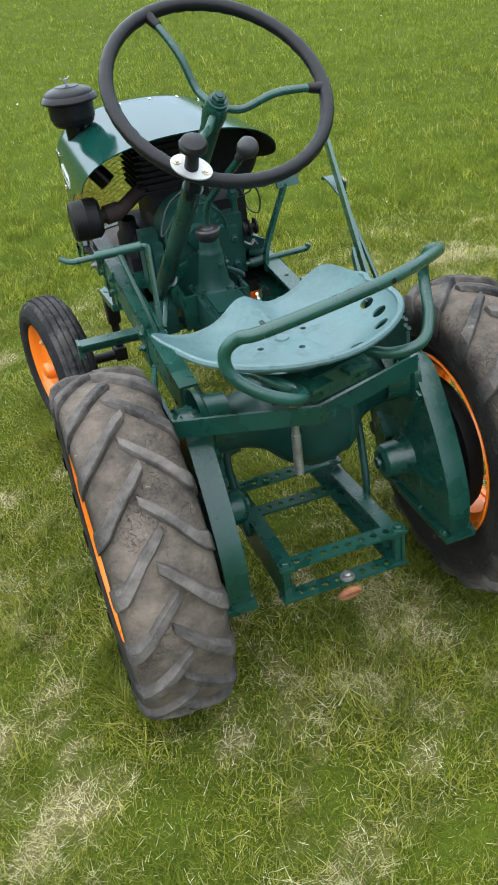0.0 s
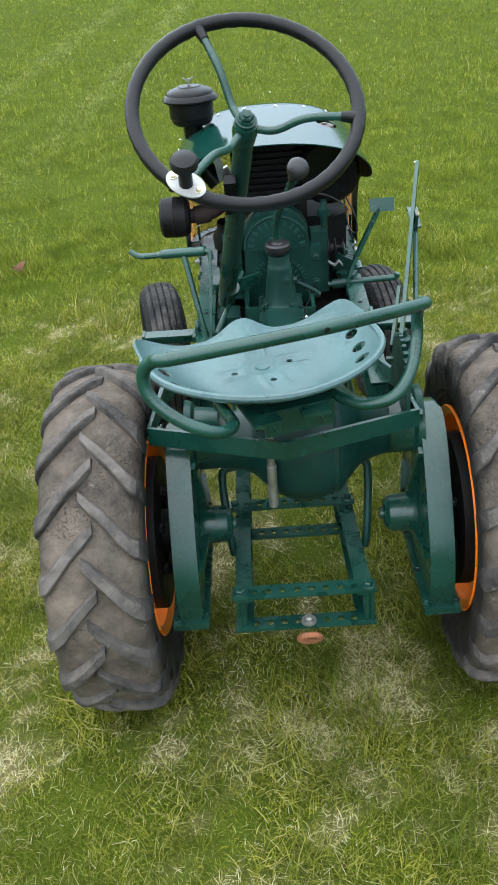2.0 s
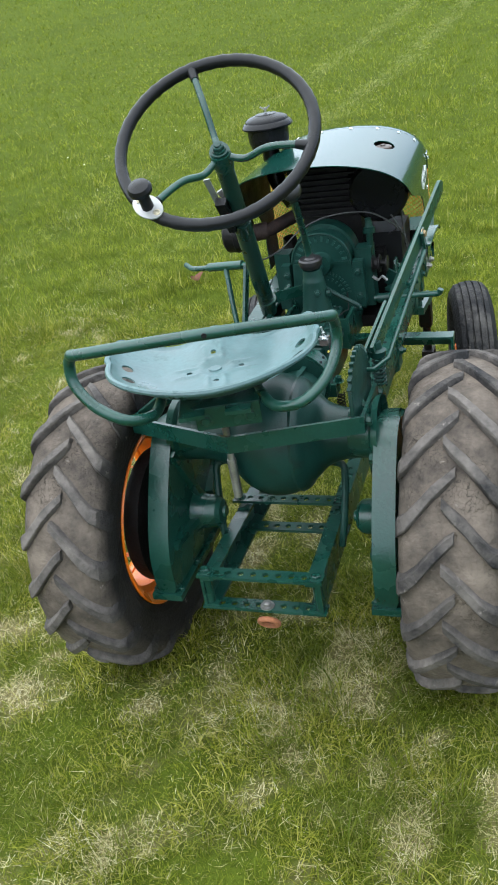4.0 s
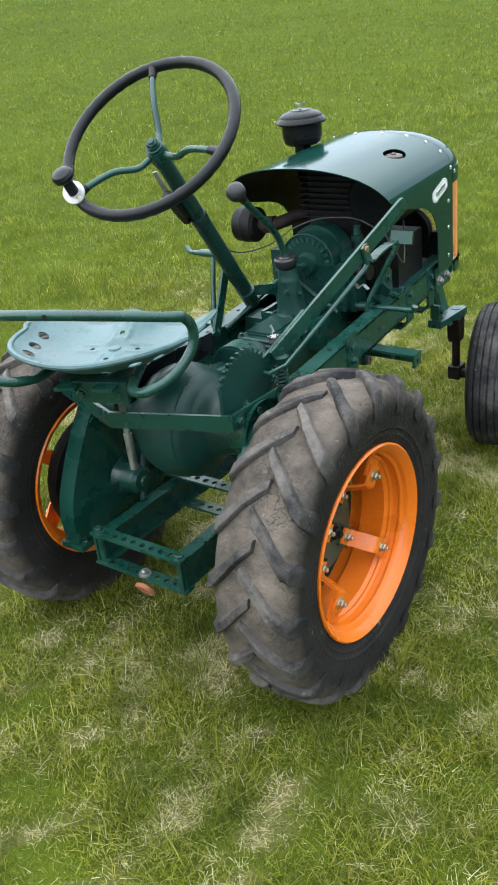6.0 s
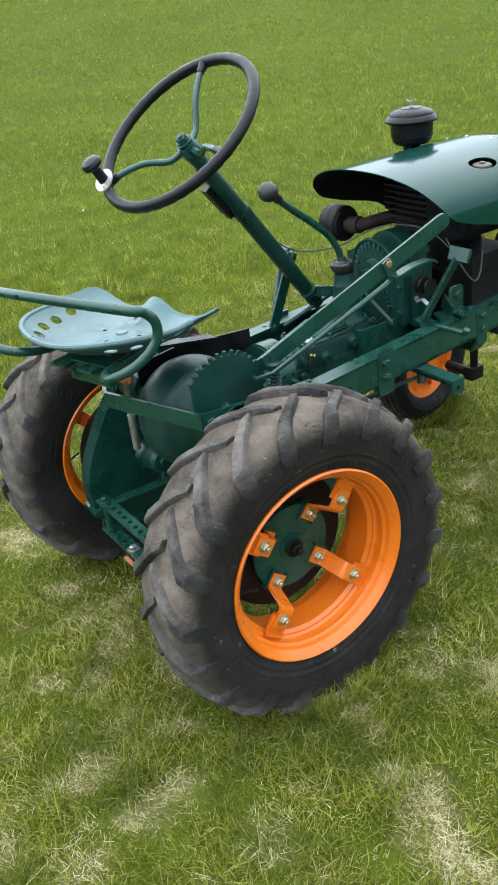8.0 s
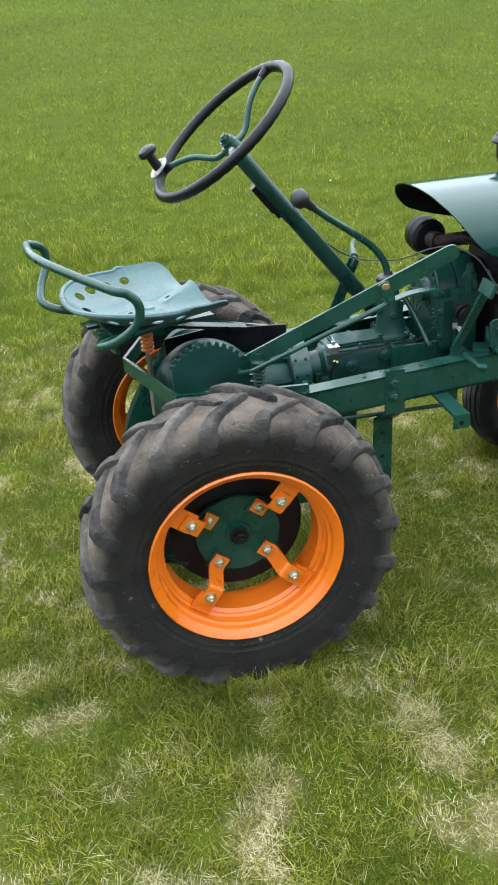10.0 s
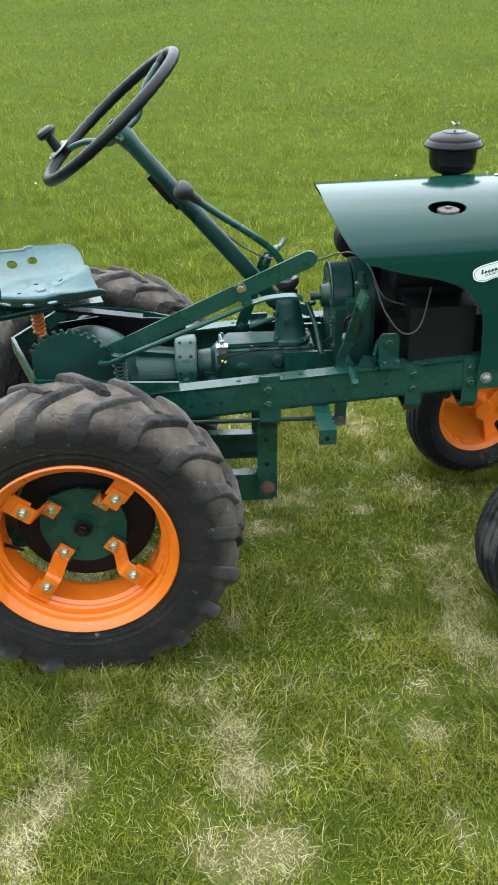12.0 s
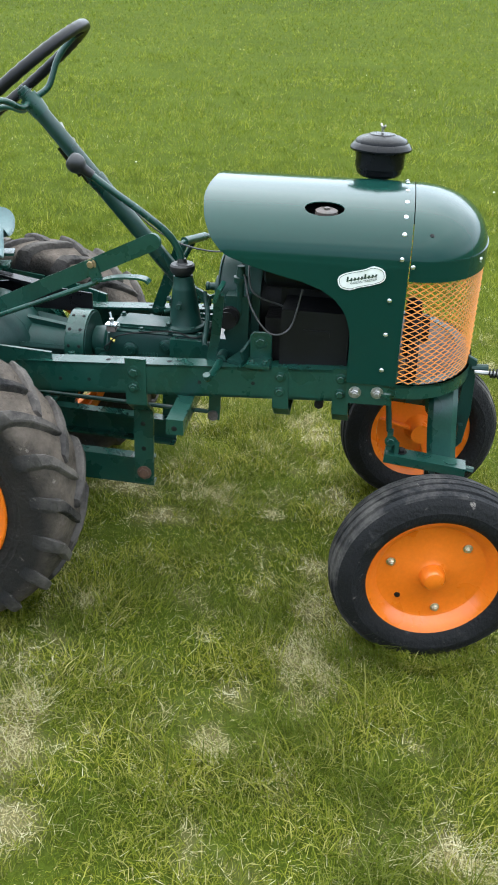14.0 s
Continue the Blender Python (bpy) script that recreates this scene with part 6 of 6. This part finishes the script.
def grass_material(name, ramp, patch, rough=0.55, size=5.5, most=0.75):
    m = bpy.data.materials.new(name)
    m.use_nodes = True
    n, l = m.node_tree.nodes, m.node_tree.links
    b = n["Principled BSDF"]
    ge, cr = n.new("ShaderNodeNewGeometry"), n.new("ShaderNodeValToRGB")
    e = cr.color_ramp.elements
    e[0].position, e[0].color = ramp[0][0], (*ramp[0][1], 1)
    e[1].position, e[1].color = ramp[-1][0], (*ramp[-1][1], 1)
    for p, c in ramp[1:-1]:
        q = e.new(p)
        q.color = (*c, 1)
    l.new(ge.outputs["Random Per Island"], cr.inputs[0])
    tc, no, mr, mx = n.new("ShaderNodeTexCoord"), n.new("ShaderNodeTexNoise"), n.new("ShaderNodeMapRange"), n.new("ShaderNodeMix")
    no.inputs["Scale"].default_value, no.inputs["Detail"].default_value = size, 8
    mr.inputs[1].default_value, mr.inputs[2].default_value, mr.inputs[3].default_value, mr.inputs[4].default_value = 0.36, 0.64, 0.0, most
    mx.data_type = "RGBA"
    mx.inputs[7].default_value = (*patch, 1)
    l.new(tc.outputs["Object"], no.inputs["Vector"]), l.new(no.outputs[0], mr.inputs[0]), l.new(mr.outputs[0], mx.inputs[0])
    l.new(cr.outputs[0], mx.inputs[6])
    l.new(mx.outputs[2], b.inputs["Base Color"])
    b.inputs["Roughness"].default_value = rough
    b.inputs["Specular IOR Level"].default_value = 0.12
    tr, ad = n.new("ShaderNodeBsdfTranslucent"), n.new("ShaderNodeMixShader")
    l.new(mx.outputs[2], tr.inputs[0])
    ad.inputs[0].default_value = 0.46
    l.new(b.outputs[0], ad.inputs[1]), l.new(tr.outputs[0], ad.inputs[2])
    l.new(ad.outputs[0], n["Material Output"].inputs[0])
    return m


M_BLADE = grass_material("grass_blade", [(0.0, (0.046, 0.064, 0.006)), (0.3, (0.148, 0.178, 0.013)), (0.6, (0.270, 0.288, 0.027)), (0.86, (0.43, 0.41, 0.085)), (1.0, (0.54, 0.48, 0.20))], (0.076, 0.112, 0.011))
M_BLADE_FAR = grass_material("grass_blade_distant", [(0.0, (0.062, 0.092, 0.006)), (0.4, (0.170, 0.212, 0.014)), (0.8, (0.300, 0.328, 0.042)), (1.0, (0.42, 0.42, 0.105))], (0.068, 0.102, 0.008), 0.55, 6.5, 0.85)
M_STRAW = grass_material("dry_straw", [(0.0, (0.37, 0.30, 0.13)), (0.4, (0.56, 0.49, 0.28)), (1.0, (0.84, 0.79, 0.58))], (0.40, 0.37, 0.17), 0.7)
M_TRACK = grass_material("pale_pressed_grass", [(0.0, (0.15, 0.19, 0.04)), (0.5, (0.24, 0.27, 0.08)), (1.0, (0.38, 0.38, 0.17))], (0.20, 0.24, 0.06))

# soil and thatch sheet, reaching the horizon
m = bpy.data.materials.new("thatch_ground")
m.use_nodes = True
n_, l_ = m.node_tree.nodes, m.node_tree.links
b_ = n_["Principled BSDF"]
tc = n_.new("ShaderNodeTexCoord")
na, nb, nc = n_.new("ShaderNodeTexNoise"), n_.new("ShaderNodeTexNoise"), n_.new("ShaderNodeTexNoise")
na.inputs["Scale"].default_value, na.inputs["Detail"].default_value = 0.35, 6
nb.inputs["Scale"].default_value, nb.inputs["Detail"].default_value = 3.2, 8
nc.inputs["Scale"].default_value, nc.inputs["Detail"].default_value = 90, 4
for q in (na, nb, nc):
    l_.new(tc.outputs["Object"], q.inputs["Vector"])
ra = n_.new("ShaderNodeValToRGB")
ra.color_ramp.elements[0].position, ra.color_ramp.elements[0].color = 0.3, (0.030, 0.044, 0.005, 1)
ra.color_ramp.elements[1].position, ra.color_ramp.elements[1].color = 0.72, (0.085, 0.112, 0.012, 1)
mi_ = n_.new("ShaderNodeMath")
mi_.operation = "ADD"
ms_ = n_.new("ShaderNodeMath")
ms_.operation = "MULTIPLY"
ms_.inputs[1].default_value = 0.34
l_.new(na.outputs[0], mi_.inputs[0]), l_.new(nb.outputs[0], mi_.inputs[1])
m2_ = n_.new("ShaderNodeMath")
m2_.operation = "ADD"
l_.new(mi_.outputs[0], m2_.inputs[0]), l_.new(nc.outputs[0], m2_.inputs[1])
l_.new(m2_.outputs[0], ms_.inputs[0]), l_.new(ms_.outputs[0], ra.inputs[0])
at_, tm_ = n_.new("ShaderNodeAttribute"), n_.new("ShaderNodeMix")
at_.attribute_name = "thatch"
tm_.data_type = "RGBA"
tm_.inputs[7].default_value = (0.15, 0.130, 0.058, 1)
l_.new(at_.outputs["Fac"], tm_.inputs[0]), l_.new(ra.outputs[0], tm_.inputs[6])
l_.new(tm_.outputs[2], b_.inputs["Base Color"])
b_.inputs["Roughness"].default_value = 1.0
b_.inputs["Specular IOR Level"].default_value = 0.04
bp = n_.new("ShaderNodeBump")
bp.inputs["Strength"].default_value, bp.inputs["Distance"].default_value = 0.7, 0.02
l_.new(nc.outputs[0], bp.inputs["Height"]), l_.new(bp.outputs[0], b_.inputs["Normal"])
M_GROUND = m


def rise(r):
    """The lawn climbs gently away from the tractor."""
    return 0.0 if r < 6 else 0.0022 * (r - 6) ** 2 if r < 30 else 1.267 + 0.1056 * (r - 30)


bm = BM()
ticks = [-400, -200, -120, -70, -50] + [-40 + 2 * k for k in range(16)] + [-8 + 0.25 * k for k in range(26)] + [-1.72 + 0.04 * k for k in range(92)] + [2.0 + 0.25 * k for k in range(48)] + [14 + 2 * k for k in range(14)] + [50, 70, 120, 200, 400]
gv = [[bm.verts.new((x, y, rise(math.hypot(x, y)) + 0.008 * math.sin(1.7 * x + 0.6) * math.cos(1.3 * y))) for y in ticks] for x in ticks]
for i in range(len(ticks) - 1):
    for k in range(len(ticks) - 1):
        bm.faces.new((gv[i][k], gv[i + 1][k], gv[i + 1][k + 1], gv[i][k + 1]))
gxy = np.array([v.co[:2] for v in bm.verts])
ground = tagged(part("ground", bm, M_GROUND, None), "mown lawn ground with straw thatch between the grass", "ground", kind="structure")
thatch = ground.data.attributes.new("thatch", "FLOAT", "POINT")
thatch.data.foreach_set("value", (dryness(gxy[:, 0], gxy[:, 1]) * nearness(gxy[:, 0], gxy[:, 1])).astype(np.float32))


def ground_z(x, y):
    r = np.hypot(x, y)
    return 0.008 * np.sin(1.7 * x + 0.6) * np.cos(1.3 * y) + np.where(r < 6, 0, np.where(r < 30, 0.0022 * (r - 6) ** 2, 1.267 + 0.1056 * (r - 30)))


def blades(name, count, sample, height, width, lean, material, label, keep=None, seed=1, flat=0.0, shape="blade"):
    """Many separate blades as one mesh; each is a bent, tapered strip."""
    rs = np.random.RandomState(seed)
    x, y = sample(rs, count)
    if keep is not None:
        k = rs.rand(len(x)) < keep(x, y)
        x, y = x[k], y[k]
    N = len(x)
    h = height[0] + (height[1] - height[0]) * rs.rand(N) ** 1.3
    clump = vnoise(x, y, 0.09, 21)
    h = h * (0.45 + 1.05 * clump ** 1.3) * tall(x, y)
    a = rs.rand(N) * 2 * np.pi
    dist = np.hypot(x, y)
    w = width * (0.6 + 0.8 * rs.rand(N)) * (1 + np.maximum(0, dist - 4) / 5)
    h = h * (1 + np.maximum(0, dist - 6) / 30)
    bend = lean * (0.3 + 1.2 * rs.rand(N)) * h
    ba = a + np.pi / 2 + rs.randn(N) * 0.6 + 2.0 * (vnoise(x, y, 0.25, 31) - 0.5)
    dx, dy = np.cos(a) * w, np.sin(a) * w
    bx, by = np.cos(ba) * bend, np.sin(ba) * bend
    z0 = ground_z(x, y) - 0.004 + flat * rs.rand(N)
    hz = h * (1 - 0.45 * np.minimum(1, lean * 0.7))
    rows = [np.stack([x - dx, y - dy, z0], 1), np.stack([x + dx, y + dy, z0], 1)]
    if shape != "spike":
        rows += [np.stack([x + dx * 0.75 + bx * 0.32, y + dy * 0.75 + by * 0.32, z0 + hz * 0.62], 1), np.stack([x - dx * 0.75 + bx * 0.32, y - dy * 0.75 + by * 0.32, z0 + hz * 0.62], 1)]
    if shape == "strip":
        rows[2], rows[3] = np.stack([x + dx + bx, y + dy + by, z0 + hz], 1), np.stack([x - dx + bx, y - dy + by, z0 + hz], 1)
    else:
        rows.append(np.stack([x + bx, y + by, z0 + hz], 1))
    P = np.stack(rows, 1)
    K = P.shape[1]
    faces = {"spike": [[0, 1, 2]], "strip": [[0, 1, 2, 3]], "blade": [[0, 1, 2, 3], [3, 2, 4]]}[shape]
    me = bpy.data.meshes.new(name)
    me.vertices.add(N * K)
    me.vertices.foreach_set("co", P.reshape(-1).astype(np.float32))
    base = np.arange(N)[:, None] * K
    loops = np.concatenate([base + f for f in faces], 1)
    L = loops.shape[1]
    me.loops.add(N * L)
    me.loops.foreach_set("vertex_index", loops.reshape(-1).astype(np.int32))
    me.polygons.add(N * len(faces))
    st = (np.arange(N)[:, None] * L + ([0, 4] if len(faces) == 2 else [0])).reshape(-1)
    me.polygons.foreach_set("loop_start", st.astype(np.int32))
    me.materials.append(material)
    me.update()
    me.validate()
    ob = new(name, me)
    return tagged(ob, label, "grass", kind="stuff")


def in_box(x0, x1, y0, y1):
    return lambda rs, n: (x0 + (x1 - x0) * rs.rand(n), y0 + (y1 - y0) * rs.rand(n))


def in_ring(r0, r1, cx=0.2, cy=0.3):
    """All round, thickest over the open lawn in front and to the left of the tractor."""
    def f(rs, n):
        r = np.exp(np.log(r0) + (np.log(r1) - np.log(r0)) * rs.rand(n))
        t = np.where(rs.rand(n) < 0.86, np.radians(35) + np.radians(185) * rs.rand(n), rs.rand(n) * 2 * np.pi)
        return cx + r * np.cos(t), cy + r * np.sin(t)
    return f


GREEN_KEEP = lambda x, y: nearness(x, y) * (1.0 - 0.80 * dryness(x, y)) * (0.50 + 0.50 * np.clip(vnoise(x + 5, y, 0.10, 17) * 1.7, 0, 1))
NEAR_BOX = in_box(-2.05, 2.05, -1.65, 2.25)
blades("lawn_near", 380000, NEAR_BOX, (0.018, 0.052), 0.0010, 0.9, M_BLADE, "short fresh green lawn grass", GREEN_KEEP, 1)
blades("lawn_fine", 620000, NEAR_BOX, (0.014, 0.042), 0.0010, 0.8, M_BLADE, "fine short green lawn grass", GREEN_KEEP, 11, shape="spike")
blades("straw_near", 900000, NEAR_BOX, (0.010, 0.034), 0.0007, 1.3, M_STRAW, "dry pale straw standing and lying in the lawn", lambda x, y: nearness(x, y) * (0.07 + 0.93 * dryness(x, y) ** 1.3), 2, flat=0.010, shape="spike")
blades("lawn_tufts", 42000, NEAR_BOX, (0.045, 0.085), 0.0013, 0.9, M_BLADE, "longer dark green grass tufts", lambda x, y: nearness(x, y) * np.clip((vnoise(x + 3, y + 7, 0.33, 41) - 0.45) * 3, 0.05, 1) * (1 - dryness(x, y)), 6)
outside = lambda x, y: 1.0 - nearness(x, y) ** 0.5
blades("lawn_far", 1150000, in_ring(1.3, 42.0), (0.028, 0.075), 0.0017, 0.75, M_BLADE_FAR, "green lawn stretching away", lambda x, y: outside(x, y) * (1.0 - 0.45 * dryness(x, y)) * (0.35 + 0.65 * np.clip(vnoise(x, y, 0.16, 61) * 1.8, 0, 1)), 3, shape="spike")
blades("straw_far", 300000, in_ring(1.3, 20.0), (0.012, 0.035), 0.0013, 1.3, M_STRAW, "scattered dry straw in the lawn", lambda x, y: outside(x, y) * (0.025 + 0.6 * dryness(x, y)), 4, flat=0.008, shape="spike")

blades("lawn_far_tufts", 90000, in_ring(1.5, 11.0), (0.05, 0.10), 0.0016, 0.6, M_BLADE, "longer tufts of darker grass in the open lawn", lambda x, y: outside(x, y) * np.clip((vnoise(x + 3, y + 7, 0.21, 43) - 0.45) * 3, 0.0, 1), 16)


def in_wheel_edges(rs, n):
    """Round the places where the four tyres meet the ground."""
    k = rs.randint(0, 4, n)
    cx, cy, hx, hy = np.array([(0.365, 0.0, 0.115, 0.17), (-0.366, -0.016, 0.115, 0.17), (0.290, 1.072, 0.085, 0.12), (-0.365, 1.052, 0.085, 0.12)])[k].T
    t = rs.rand(n) * 2 * np.pi
    r = 0.92 + 0.30 * rs.rand(n)
    return cx + hx * r * np.cos(t), cy + hy * r * np.sin(t)


blades("wheel_tufts", 9000, in_wheel_edges, (0.035, 0.085), 0.0012, 0.8, M_BLADE, "longer unmown grass standing against the tyres", None, 15)


def in_lanes(rs, n):
    """Two wheel tracks pressed into the lawn beyond the tractor."""
    y = 2.4 + 24 * rs.rand(n) ** 1.3
    x = -1.6 + 0.055 * (y - 3.9) + rs.randn(n) * 0.10 - 1.1 * (rs.rand(n) < 0.45)
    return x, y


blades("grass_tracks", 42000, in_lanes, (0.02, 0.05), 0.002, 1.2, M_TRACK, "pale grass pressed down in two wheel tracks", lambda x, y: 0.2 + 0.8 * vnoise(x, y, 0.35, 77), 9, shape="spike")


# ---- small things in the grass ----
def fallen_leaf(x, y, s, turn):
    bm = BM()
    pts = []
    for k in range(16):
        a = 2 * math.pi * k / 16
        r = s * (0.7 + 0.3 * math.cos(a) + 0.12 * math.cos(5 * a))
        pts.append(bm.verts.new((r * math.cos(a), r * math.sin(a) * 0.8, 0.25 * s * math.cos(2 * a))))
    c = bm.verts.new((0, 0, 0.1 * s))
    for k in range(16):
        bm.faces.new((c, pts[k], pts[(k + 1) % 16]))
    bmesh.ops.solidify(bm, geom=bm.faces[:], thickness=0.0008)
    ob = part("fallen_leaf", bm, M_LEAF, None)
    ob.matrix_basis = pose(x, y, 0.045, 12, -8, turn)
    return tagged(ob, "curled dry reddish-brown leaf lying on the lawn", "leaf")


fallen_leaf(-1.184, 2.443, 0.045, 30)


def clover_head():
    bm = BM()
    for k in range(22):
        a, t = k * 2.4, (k + 0.5) / 22
        u = V(math.cos(a) * math.sqrt(1 - t * t), math.sin(a) * math.sqrt(1 - t * t), t)
        tube(bm, [u * 0.002, u * 0.0075], [0.0018, 0.0012], 5)
    h = tagged(part("clover_flower", bm, M_PETAL, None), "tiny white clover flower in the lawn", "flower", "white flowers in the lawn")
    bm = BM()
    tube(bm, [(0, 0, 0.002), (0.002, 0, -0.06)], 0.0012, 5)
    part("stem", bm, M_BLADE, h)
    return h


first = clover_head()
first.matrix_basis = Matrix.Translation((-3.4, 5.6, 0.075))
rs = np.random.RandomState(12)
for k in range(20):
    r, t = 3.2 + 9.0 * rs.rand(), radians(60 + 140 * rs.rand())
    copy_thing(first, Matrix.Translation((0.2 + r * math.cos(t), 0.3 + r * math.sin(t), 0.07 + 0.01 * rs.rand())))
